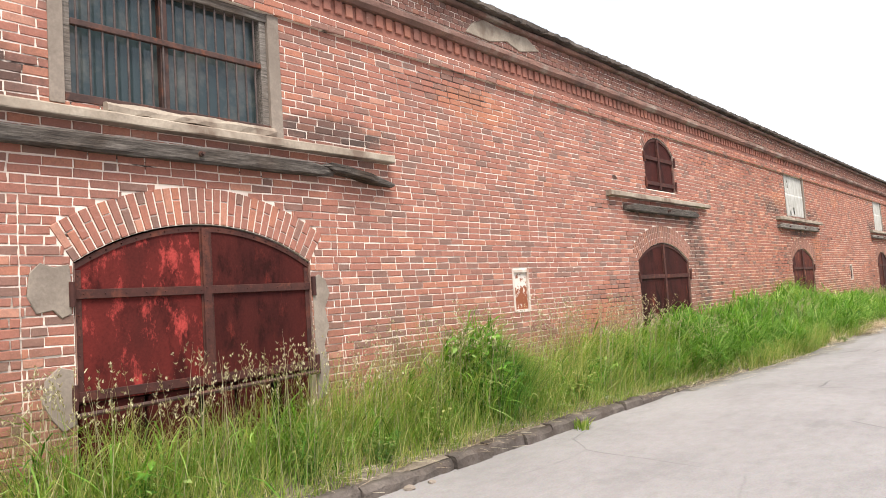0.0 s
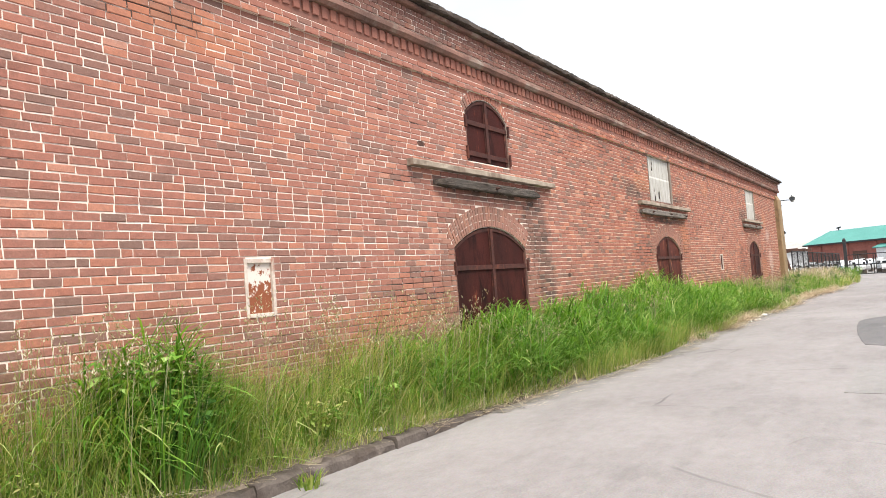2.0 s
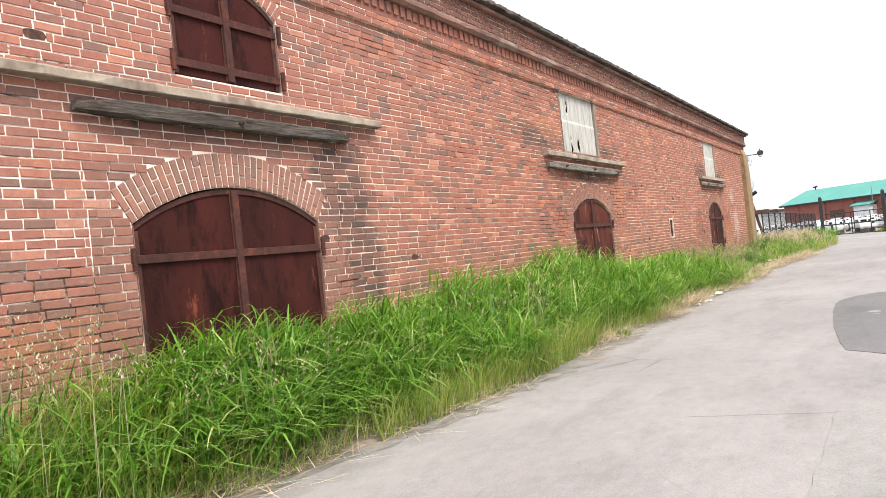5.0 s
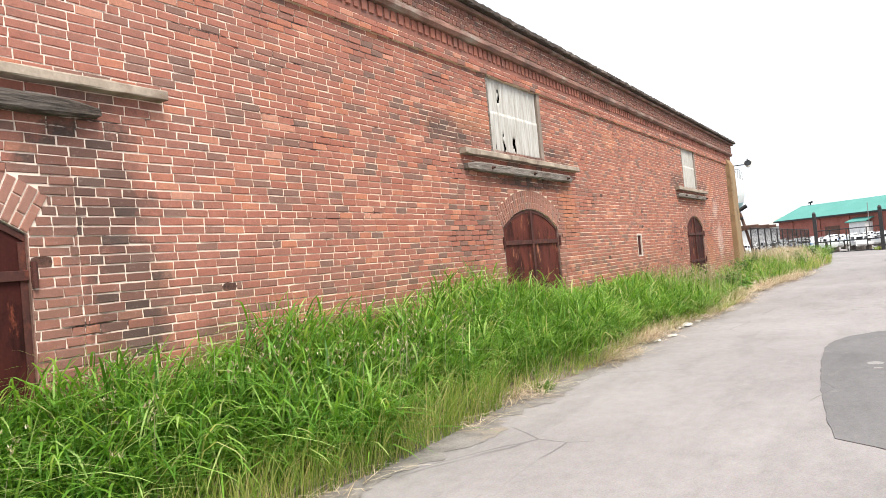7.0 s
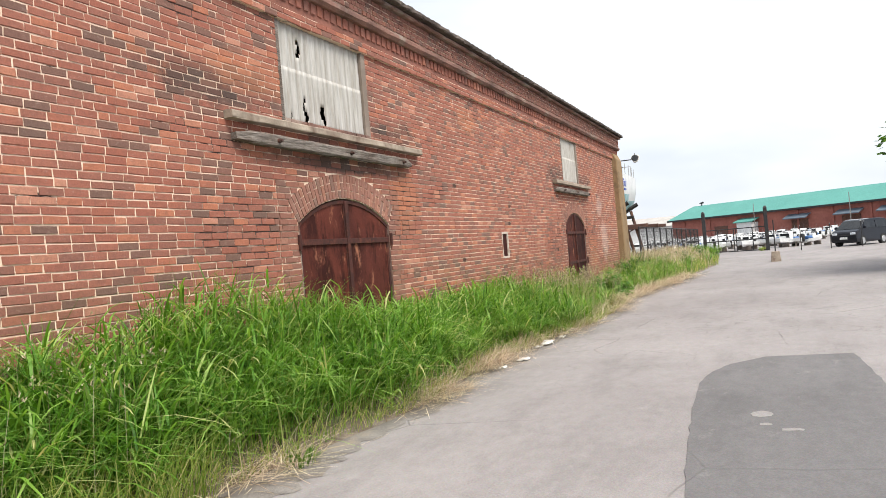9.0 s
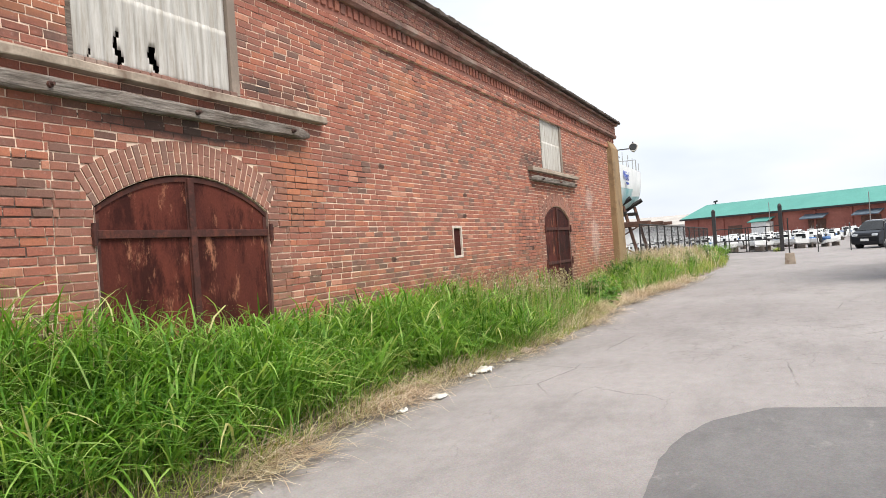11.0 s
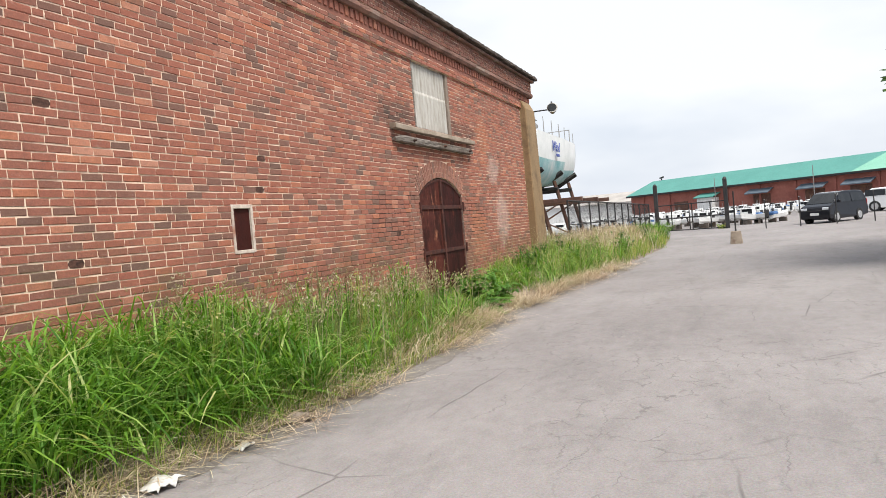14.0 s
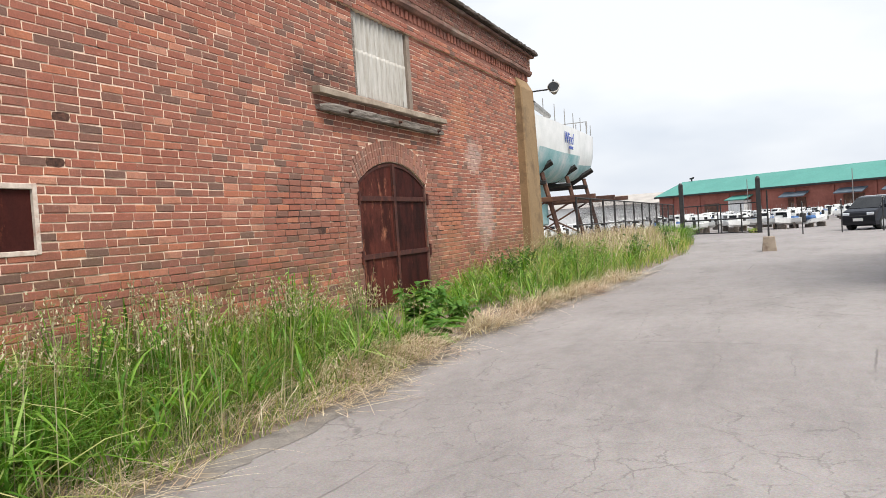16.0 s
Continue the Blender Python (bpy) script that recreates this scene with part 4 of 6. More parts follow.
def timber(name_label, a, b, seed, z0=2.82, z1=2.955, tilt=0.0, ragged=0.03, out=0.13, material=M_TIMBER):
    t = thing("timber_beam", (WX, (a + b) / 2, z0), name_label, "beam", "timber beams under the ledges")
    bm = bmesh.new()
    r = random.Random(seed)
    n, h = max(4, int((b - a) / 0.16)), z1 - z0
    rings = []
    for i in range(n + 1):
        u = i / n
        endy = min(u, 1 - u) * (b - a)
        k = 1.0 if endy > 0.25 else 0.55 + 0.45 * endy / 0.25
        y = (u - 0.5) * (b - a) + (r.uniform(-ragged, ragged) * 2 if i in (0, n) else 0)
        dz = tilt * y
        pr = [(-0.004, 0.1), (out * 0.85, 0.0), (out, 0.14), (out * 0.98, 0.5), (out, 0.85), (out * 0.8, 1.0), (-0.004, 1.0)]
        rings.append([bm.verts.new((px * (k if px > 0 else 1) + r.uniform(-0.006, 0.006) * (px > 0), y + r.uniform(-ragged, ragged) * (i in (0, n)), dz + h * (0.5 + (pz - 0.5) * k) + r.uniform(-0.007, 0.007))) for px, pz in pr])
    for p, q in zip(rings, rings[1:]):
        for j in range(7):
            bm.faces.new((p[j], p[(j + 1) % 7], q[(j + 1) % 7], q[j]))
    bm.faces.new(rings[0])
    bm.faces.new(rings[-1][::-1])
    part("beam", bm, material, t)
    return t


def bolt(t, y, zz, out=0.13):
    bm = bmesh.new()
    cy = y - t.matrix_world.translation.y
    rod(bm, (out - 0.01, cy, zz), (out + 0.02, cy, zz), 0.028, 0.024, 8)
    rod(bm, (out + 0.02, cy, zz), (out + 0.05, cy, zz), 0.014, 0.014, 6)
    part("bolt", bm, M_IRON, t, "rusty bolt head")


t = timber("weathered grey timber beam, split and rotted at its end", 0.7, 4.45, 1, 2.815, 2.95, 0.0, 0.05, material=M_TIMBER_DARK)
bolt(t, 3.02, 0.07)
timber("broken splintered length of timber hanging from the wall", 4.32, 5.28, 2, 2.84, 2.93, -0.13, 0.06, 0.15, M_TIMBER_DARK)
t = timber("weathered dark timber beam with deep grain", 10.98, 14.1, 3, material=M_TIMBER_DARK)
bolt(t, 12.5, 0.07)
t = timber("squared grey timber beam bolted to the wall", 19.73, 23.7, 4, 2.82, 2.95, 0, 0.005)
for y in (20.35, 21.85, 23.3):
    bolt(t, y, 0.065)
t = timber("squared grey timber beam bolted to the wall", 31.9, 35.66, 5, 2.83, 2.95, 0, 0.005)
for y in (32.5, 33.9, 35.3):
    bolt(t, y, 0.06)

# ---- sheeted windows ----


def corrugated(a, b, z0, z1, x, wave, amp, tears=()):
    n, m = int((b - a) / 0.011), int((z1 - z0) / 0.05)
    vs, fs = [], []
    for j in range(m + 1):
        for i in range(n + 1):
            y, zz = a + (b - a) * i / n, z0 + (z1 - z0) * j / m
            vs.append((x + amp * math.sin(y * 2 * math.pi / wave) + 0.004 * noise.noise((y * 4, zz * 4, 1)), y + 0.01 * noise.noise((zz * 3, 0, a)), zz))
    for j in range(m):
        for i in range(n):
            y, zz = a + (b - a) * (i + 0.5) / n, z0 + (z1 - z0) * (j + 0.5) / m
            if any(abs(y - ty - 0.03 * math.sin(zz * 23 + ty)) < tw * (0.4 + 0.6 * abs(math.sin(zz * 9))) and ta < zz < tb for ty, tw, ta, tb in tears):
                continue
            k = j * (n + 1) + i
            fs.append((k, k + 1, k + n + 2, k + n + 1))
    return vs, fs


def sheet_window(name, box, wave, label, tears, amp, split):
    w = tagged(new(name), label, "window", kind="structure")
    a, b, z0, z1 = box
    for lo, hi, x in ((split, z1 - 0.005, WX - 0.03), (z0 + 0.01, split + 0.05, WX - 0.022)):
        vs, fs = corrugated(a + 0.02, b - 0.02, lo, hi, x, wave, amp, tears)
        s = mesh_object("corrugated_sheet", vs, fs, M_SHEET, w, smooth=True)
        md = s.modifiers.new("thickness", "SOLIDIFY")
        md.thickness = 0.003
    # slab seen through the tears, the room's shade put into its colour
    bm = bmesh.new()
    block(bm, WX - 0.5, WX - 0.45, a - 0.1, b + 0.1, z0 - 0.1, z1 + 0.1)
    part("dark_backing", bm, M_DARK, w)
    return w


sheet_window("window_3", WIN_SHEET[0], 0.115, "window boarded with torn pale grey sheeting", ((21.07, 0.035, 3.98, 4.16), (21.13, 0.03, 3.2, 3.48), (21.52, 0.04, 3.2, 3.42), (20.82, 0.012, 3.2, 3.28)), 0.006, 3.76)
sheet_window("window_4", WIN_SHEET[1], 0.13, "window boarded with pale corrugated plastic sheets", ((34.36, 0.05, 3.14, 3.24),), 0.017, 3.77)

# grey plaster reveal strips and brick sills of the sheeted windows
for a, b, z0, z1 in WIN_SHEET:
    bm = bmesh.new()
    block(bm, WX - 0.06, WX + 0.01, b - 0.015, b + 0.10, z0, z1, 0.006)
    tagged(part("plaster_reveal", bm, M_RENDER), "grey plaster strip beside the window", "plaster", kind="structure")
    bm = bmesh.new()
    block(bm, WX - 0.07, WX + 0.004, a - 0.035, a + 0.018, z0, z1, 0.005)
    tagged(part("window_jamb", bm, M_TIMBER), "grey timber jamb beside the window sheeting", "jamb", kind="structure")
    sill = tagged(new("brick_sill"), "row of dark bricks under the window sheeting", "sill", kind="structure")
    y = a
    while y < b:
        bm = bmesh.new()
        block(bm, WX - 0.08, WX + 0.02 + rng.uniform(-0.01, 0.01), y, y + 0.10, z0 - 0.035, z0 + 0.03, 0.006)
        part("sill_brick", bm, M_MOULD, sill)
        y += 0.112
# plain thresholds that close the doorways below the leaves
for i, (a, b) in enumerate(DOORS):
    bm = bmesh.new()
    block(bm, WX - 0.42, WX - (0.10 if i == 3 else 0.2), a + 0.002, b - 0.002, -0.2, (0.3, 0.5, 0.5, 0.25)[i], 0.01)
    # the first three take the near-black that imitates interior shade
    tagged(part(f"threshold_{i + 1}", bm, (M_DARK, M_DARK, M_DARK, M_LEDGE)[i]), "worn door threshold at the wall foot", "threshold", kind="structure")

# ---- wall niches ----
for i, (a, b, z0, z1) in enumerate(PANELS):
    p = tagged(new(f"wall_panel_{i + 1}"), ("small rusty plate with flaking white paint in a pale frame", "small dark rusty iron plate in a pale frame")[i], "wall panel", kind="structure")
    for y0, y1, q0, q1 in ((a - 0.035, a + 0.004, z0 - 0.03, z1 + 0.04), (b - 0.004, b + 0.035, z0 - 0.03, z1 + 0.04), (a + 0.005, b - 0.005, z1 - 0.004, z1 + 0.04), (a + 0.005, b - 0.005, z0 - 0.035, z0 + 0.004)):
        bm = bmesh.new()
        block(bm, WX - 0.06, WX + 0.008, y0, y1, q0, q1, 0.004)
        part("frame", bm, M_STONE_FRAME, p)
    bm = bmesh.new()
    block(bm, WX - 0.06, WX - 0.022, a, b, z0, z1, 0.003)
    part("plate", bm, (M_PLATE_WHITE, M_RUST_BROWN)[i], p)

# ---- plants along the wall ----
prng = np.random.default_rng(11)
TOP_Y = [-9, 2, 4, 6, 9, 11, 13, 15, 17, 18.5, 20.5, 22, 23.2, 24.5, 26, 28, 30.5, 32.2, 34.7, 36.2, 39, 44, 52, 60]
TOP_Z = [0.85, 0.86, 0.92, 1.05, 1.10, 1.00, 1.00, 1.10, 1.28, 1.30, 1.22, 0.98, 0.86, 0.90, 0.86, 0.78, 0.66, 0.22, 0.30, 0.66, 0.82, 0.78, 0.72, 0.7]


def blade_mesh(name, base, height, width, heading, lean, curl, material, label, levels=(0, 0.3, 0.62, 0.86, 1.0), face=None):
    """Many bent blades in one mesh: base (n, 3), the rest (n,)."""
    n = len(base)
    s = np.array(levels)[None, :]
    h, w, a, l, c = (np.asarray(v, float)[:, None] for v in (height, width, heading, lean, curl))
    out = h * (l * s + c * s ** 2.4)
    up = h * s * (1 - 0.35 * l ** 2) - h * c * 0.62 * s ** 3.2
    turn = a + (np.pi / 2 if face is None else np.asarray(face)[:, None])
    half = w / 2 * np.array([0.75, 1.0, 0.85, 0.5, 0.0])[None, :len(levels)]
    px, py, pz = base[:, :1] + np.cos(a) * out, base[:, 1:2] + np.sin(a) * out, base[:, 2:3] + up
    left = np.stack([px - np.cos(turn) * half, py - np.sin(turn) * half, pz], -1)
    right = np.stack([px + np.cos(turn) * half, py + np.sin(turn) * half, pz], -1)
    k = len(levels)
    verts = np.concatenate([left[:, :-1], right[:, :-1], left[:, -1:]], 1)      # n, 2k-1, 3
    m = 2 * k - 1
    off = (np.arange(n) * m)[:, None]
    quads = [off + np.array([[i, k - 1 + i, k + i, i + 1]]) for i in range(k - 2)]
    tri = off + np.array([[k - 2, 2 * k - 3, 2 * k - 2]])
    faces = [f for q in quads for f in q.tolist()] + tri.tolist()
    ob = mesh_object(name, verts.reshape(-1, 3).tolist(), faces, material, smooth=True)
    return tagged(ob, label, "grass", kind="stuff")


def scatter(n, y0, y1, inner=0.04, outer=0.0, power=1.0, clump=0.0):
    """Points on the verge between the wall and the road's edge, in tufts."""
    y = prng.uniform(y0, y1, n)
    if clump:
        seeds = prng.uniform(y0, y1, max(4, int((y1 - y0) * 14)))
        y = seeds[prng.integers(0, len(seeds), n)] + prng.normal(0, clump, n)
        us = prng.uniform(0, 1, len(seeds))
    u = prng.uniform(0, 1, n) ** power
    ragged = np.array([max(0.0, 0.55 + 1.1 * noise.noise((8, q * 0.75, 1)) + 0.5 * noise.noise((3, q * 2.7, 6))) for q in y])
    e = np.interp(y, EDGE_Y, EDGE_X) - outer * (0.35 + 1.1 * ragged)
    b = np.where(y < WALL_Y1, WX + inner, -5.6)
    x = e + (b - e) * u
    z = np.array([verge_z(p, q) for p, q in zip(x, y)]) - 0.01
    return np.stack([x, y, z], 1), u


def grow(name, n, y0, y1, material, label, tall=1.0, spread=0.25, width=0.012, lean=0.25, curl=0.35, outer=0.05, power=0.8, edge_low=0.45, toward=0.6):
    p, u = scatter(n, y0, y1, 0.05, outer, power)
    tops = np.interp(p[:, 1], TOP_Y, TOP_Z) * tall
    patchy = np.array([0.86 + 0.30 * noise.noise((q[0] * 0.9, q[1] * 0.8, 3)) for q in p])
    h = tops * (edge_low + (1 - edge_low) * np.clip(u * 2.2, 0, 1)) * patchy * prng.uniform(1 - spread, 1 + spread * 0.6, n)
    toward_road = prng.uniform(0, 1, n) < toward
    heading = np.where(toward_road, prng.normal(0, 0.8, n), prng.uniform(-np.pi, np.pi, n))
    lean_n = np.abs(prng.normal(lean, lean * 0.6, n)) * np.where((u > 0.8) & ~toward_road, 0.3, 1)
    near_wall = (np.cos(heading) < 0) & (p[:, 0] + np.cos(heading) * h * (lean_n + curl) < WX + 0.02)
    heading = np.where(near_wall, heading + np.pi, heading)
    return blade_mesh(name, p, h, width * prng.uniform(0.6, 1.3, n), heading, lean_n, np.abs(prng.normal(curl, curl * 0.5, n)), material, label, face=prng.normal(np.pi / 2, 0.5, n))


def reeds(n, y0, y1, tall, outer, label, width=0.022, power=0.8, leaves=8, edge_low=0.5, material=M_REED):
    """Leafy shoots: each a stem with broad leaves arching away at all heights."""
    p, u = scatter(n, y0, y1, 0.07, outer, power)
    tops = np.interp(p[:, 1], TOP_Y, TOP_Z) * tall
    patchy = np.array([0.92 + 0.34 * noise.noise((q[0] * 1.1, q[1] * 0.9, 3)) for q in p])
    h = tops * (edge_low + (1 - edge_low) * np.clip(u * 1.9, 0, 1)) * patchy * prng.uniform(0.72, 1.08, n)
    tilt, way = np.abs(prng.normal(0.10, 0.08, n)) + 0.22 * np.clip(0.4 - u, 0, 1), prng.normal(0, 0.9, n)
    rep = np.repeat(np.arange(n), leaves)
    m = n * leaves
    s = np.tile(np.linspace(0.22, 0.86, leaves), n) + prng.normal(0, 0.05, m)
    out = h[rep] * tilt[rep] * s
    base = np.stack([p[rep, 0] + np.cos(way[rep]) * out, p[rep, 1] + np.sin(way[rep]) * out, p[rep, 2] + h[rep] * s * 0.9], 1)
    ln = prng.uniform(0.22, 0.58, m) * (1.1 - 0.3 * s)
    a = prng.uniform(-np.pi, np.pi, m)
    a = np.where((base[:, 1] < WALL_Y1) & (base[:, 0] + np.cos(a) * ln < WX + 0.03), np.pi - a, a)
    lean = np.clip(prng.normal(0.62, 0.28, m), 0.05, 1.25)
    curl = np.clip(prng.normal(0.60, 0.3, m), 0.02, 1.2)
    blade_mesh("reed_leaves", base, ln, width * prng.uniform(0.6, 1.15, m), a, lean, curl, material, label)
    blade_mesh("reed_stems", p, h * 1.02, np.full(n, 0.008), way, tilt, np.full(n, 0.05), material, "upright stems of the lush grass")


reeds(3900, 10.8, 27.0, 1.0, 0.26, "dense lush green grass with broad arching leaves", 0.019)
reeds(260, 9.2, 12.5, 0.85, 0.2, "green broad-leaved grass among the meadow grass", 0.02)
reeds(190, 26.5, 31.6, 0.75, 0.3, "green broad-leaved grass at the wall foot", 0.02)
reeds(300, 33.5, 42.0, 0.75, 0.4, "green broad-leaved grass at the wall foot", 0.018)
reeds(130, 5.8, 6.75, 1.03, 0.5, "bushy leafy clump of tall grass against the wall", 0.02, 1.0, 11)
reeds(150, -1.0, 9.5, 0.75, 0.2, "green broad-leaved grass among the meadow grass", 0.016)
grow("meadow_grass", 15000, -2.5, 11.4, M_MEADOW, "thin yellowing meadow grass along the brick wall", 0.92, 0.6, 0.0052, 0.24, 0.30, 0.05, 0.75, 0.5, 0.25)
grow("meadow_grass", 2000, -2.5, 11.5, M_REED, "fresh green grass blades among the meadow grass", 0.66, 0.5, 0.009, 0.3, 0.4, 0.08, 0.8, 0.6, 0.3)
grow("lush_grass", 3200, 10.2, 27.5, M_REED, "upright blades among the lush grass", 1.02, 0.35, 0.012, 0.18, 0.3, 0.2, 0.75, 0.5, 0.3)
grow("meadow_grass", 6500, 11.0, 32.0, M_MEADOW, "thin yellowing grass in front of the lush grass", 0.55, 0.6, 0.0055, 0.35, 0.45, 0.10, 2.2, 0.55, 0.4)
grow("meadow_grass", 5200, 26.5, 43.0, M_MEADOW, "thin meadow grass and weeds by the wall", 0.9, 0.5, 0.007, 0.25, 0.28, 0.35, 0.7, 0.4, 0.3)
grow("mixed_grass", 8000, 25.5, 32.0, M_MIXED, "fine dull green grass mixed with weeds", 0.85, 0.7, 0.0065, 0.32, 0.4, 0.18, 0.9, 0.45, 0.3)
grow("mixed_grass", 1700, -2.0, 11.5, M_MIXED, "fine dull green grass among the meadow grass", 0.7, 0.7, 0.006, 0.35, 0.45, 0.10, 0.9, 0.45, 0.3)
grow("mixed_grass", 5000, 34.6, 50.0, M_MIXED, "fine dull green grass below the buttress", 0.8, 0.7, 0.008, 0.32, 0.4, 0.3, 0.9, 0.45, 0.3)
grow("meadow_grass", 2600, 12.6, 17.6, M_MEADOW, "tall yellow grass before the lush grass", 0.72, 0.5, 0.006, 0.2, 0.25, 0.02, 3.2, 0.7, 0.3)
grow("tall_pale_grass", 5500, 41.2, 56.5, M_MEADOW, "tall pale grass by the yard fence", 1.0, 0.45, 0.014, 0.18, 0.22, 0.2, 0.8, 0.5, 0.4)
grow("tall_pale_grass", 4200, 41.5, 55.5, M_STRAW, "tall bleached seed grass by the yard fence", 1.3, 0.3, 0.014, 0.14, 0.2, 0.6, 0.7, 0.7, 0.4)

# one tall dark clump against the wall, and smaller tufts
for cx, cy, rad, n, hgt, m, lab in ((-4.68, 6.25, 0.36, 120, 0.98, M_WEED, "tall dark green grass clump against the wall"), (-4.68, 6.25, 0.40, 160, 1.0, M_REED, "bright blades in the tall grass clump"),
                                    (-4.02, 7.05, 0.09, 55, 0.16, M_MEADOW, "small grass tuft at the kerb foot"), (-3.70, 18.4, 0.11, 70, 0.15, M_MIXED, "small grass tuft at the road edge"),
                                    (-3.6, 54.0, 0.8, 900, 1.0, M_REED, "green grass clump at the verge end")):
    a, q = prng.uniform(-np.pi, np.pi, n), rad * np.sqrt(prng.uniform(0, 1, n))
    p = np.stack([cx + np.cos(a) * q, cy + np.sin(a) * q * 1.2, np.full(n, 0.12 if cx < -4.1 else 0.0) + rise_at(cy)], 1)
    p[:, 0] = np.maximum(p[:, 0], WX + 0.06) if cy < 40 else p[:, 0]
    blade_mesh("grass_clump", p, hgt * prng.uniform(0.6, 1.08, n), 0.013 * prng.uniform(0.6, 1.3, n), np.where(np.cos(a) < -0.3, a + 2.0, a), np.abs(prng.normal(0.16, 0.1, n)), np.abs(prng.normal(0.32, 0.15, n)), m, lab)

# stalks with seed heads
n = 1120
p1, _ = scatter(520, -2.0, 10.5, 0.08, 0.1)
p2, _ = scatter(280, 25.5, 31.4, 0.08, 0.15)
p3, _ = scatter(220, 33.8, 41.0, 0.08, 0.15)
p4, _ = scatter(100, 10.5, 17.5, 0.08, 0.25, 2.2)
p = np.concatenate([p1, p2, p3, p4])
tops = np.interp(p[:, 1], TOP_Y, TOP_Z) * prng.uniform(0.95, 1.42, n) * np.where((p[:, 1] > 10.5) & (p[:, 1] < 17.5), 0.8, 1.0)
heading, lean = prng.uniform(-1.4, 1.4, n), np.abs(prng.normal(0.10, 0.06, n))
blade_mesh("grass_stalks", p, tops, np.full(n, 0.0045), heading, lean, np.full(n, 0.08), M_SEED, "thin dry stalks of flowering grass")
sb, sh, sa = [], [], []
for (x, y, z0), h, a, l in zip(p, tops, heading, lean):
    for k in range(prng.integers(3, 7)):
        s = 0.80 + 0.20 * k / 6
        out, up = h * (l * s + 0.08 * s ** 2.4), h * s * (1 - 0.35 * l * l) - h * 0.05 * s ** 3.2
        side, reach = prng.uniform(-math.pi, math.pi), prng.uniform(0.0, 0.07) * (1.2 - s) * 5
        cx, cy, cz = x + math.cos(a) * out + math.cos(side) * reach, y + math.sin(a) * out + math.sin(side) * reach, z0 + up + reach * 0.3
        for _ in range(4):
            sb.append((cx + prng.normal(0, 0.006), cy + prng.normal(0, 0.006), cz + prng.normal(0, 0.008)))
            sh.append(prng.uniform(0.014, 0.032))
            sa.append(prng.uniform(-math.pi, math.pi))
blade_mesh("seed_heads", np.array(sb), np.array(sh), np.full(len(sb), 0.009), np.array(sa), prng.uniform(0.3, 0.9, len(sb)), np.full(len(sb), 0.1), M_SEED, "pinkish brown seed heads of grass", levels=(0, 0.45, 1.0))

# straw lying along the road edge
def straw(n, y0, y1, mid, wide, lift, label, long=0.5):
    y = prng.uniform(y0, y1, n)
    patchy = np.array([noise.noise((0, q * 0.8, 9)) + 0.6 * noise.noise((4, q * 2.3, 2)) for q in y])
    keep = prng.uniform(-0.25, 0.60, n) < patchy * 1.4 + 0.05
    y, patchy = y[keep], patchy[keep]
    n = len(y)
    x = np.interp(y, EDGE_Y, EDGE_X) - mid + prng.normal(0, wide, n) + 0.06 * patchy
    z0 = np.array([max(verge_z(a, b), 0.0) for a, b in zip(x, y)]) + prng.uniform(0.003, lift, n)
    blade_mesh("dry_straw", np.stack([x, y, z0], 1), prng.uniform(0.06, long * 0.62, n), prng.uniform(0.004, 0.0075, n), prng.normal(0.7, 1.5, n), prng.uniform(1.35, 1.69, n), prng.uniform(-0.1, 0.16, n), M_STRAW, label)


straw(9500, 9.8, 41, 0.12, 0.15, 0.06, "bleached straw fallen along the road edge")
straw(2600, 31, 38, 0.28, 0.18, 0.12, "heap of bleached straw at the road edge")
straw(2200, 20.5, 25.5, 0.12, 0.13, 0.09, "heap of bleached straw at the road edge")
# arching tufts of cut hay
for cy, off, n in ((17.6, 0.1, 60), (20.9, 0.12, 90), (22.3, 0.12, 200), (23.0, 0.12, 160), (24.1, 0.12, 140), (26.6, 0.2, 110), (28.2, 0.3, 120), (29.5, 0.45, 260), (30.0, 0.42, 420), (30.5, 0.38, 420), (31.0, 0.25, 260), (32.6, 0.1, 160), (34.2, 0.2, 280), (35.0, 0.25, 320), (36.0, 0.25, 260), (37.2, 0.3, 260), (38.8, 0.3, 200)):
    a = prng.normal(0.2, 1.3, n)
    bx = np.interp(cy, EDGE_Y, EDGE_X) - off + prng.normal(0, 0.10, n)
    by = cy + prng.normal(0, 0.26, n)
    bz = np.array([max(verge_z(u, v), 0.0) for u, v in zip(bx, by)])
    blade_mesh("hay_tuft", np.stack([bx, by, bz], 1), prng.uniform(0.16, 0.46, n), prng.uniform(0.004, 0.008, n), a, np.abs(prng.normal(0.65, 0.3, n)), np.abs(prng.normal(0.75, 0.3, n)), M_STRAW, "arching tuft of pale dry hay at the road edge")
straw(5200, -2, 10.2, 0.22, 0.14, 0.07, "bleached straw behind the kerb", 0.4)
grow("meadow_grass", 3600, -2.0, 10.8, M_MEADOW, "short yellowing grass behind the kerb", 0.42, 0.6, 0.006, 0.4, 0.5, 0.06, 3.0, 0.6, 0.5)
n = 900
y = prng.uniform(10.0, 41.0, n)
x = np.interp(y, EDGE_Y, EDGE_X) - np.abs(prng.normal(0.3, 0.14, n))
z0 = np.array([verge_z(a, b) for a, b in zip(x, y)])
blade_mesh("dry_straw", np.stack([x, y, z0], 1), prng.uniform(0.12, 0.42, n), np.full(n, 0.006), prng.normal(0, 1.2, n), np.abs(prng.normal(0.5, 0.3, n)), prng.uniform(0.2, 0.7, n), M_STRAW, "standing dry grass at the road edge")

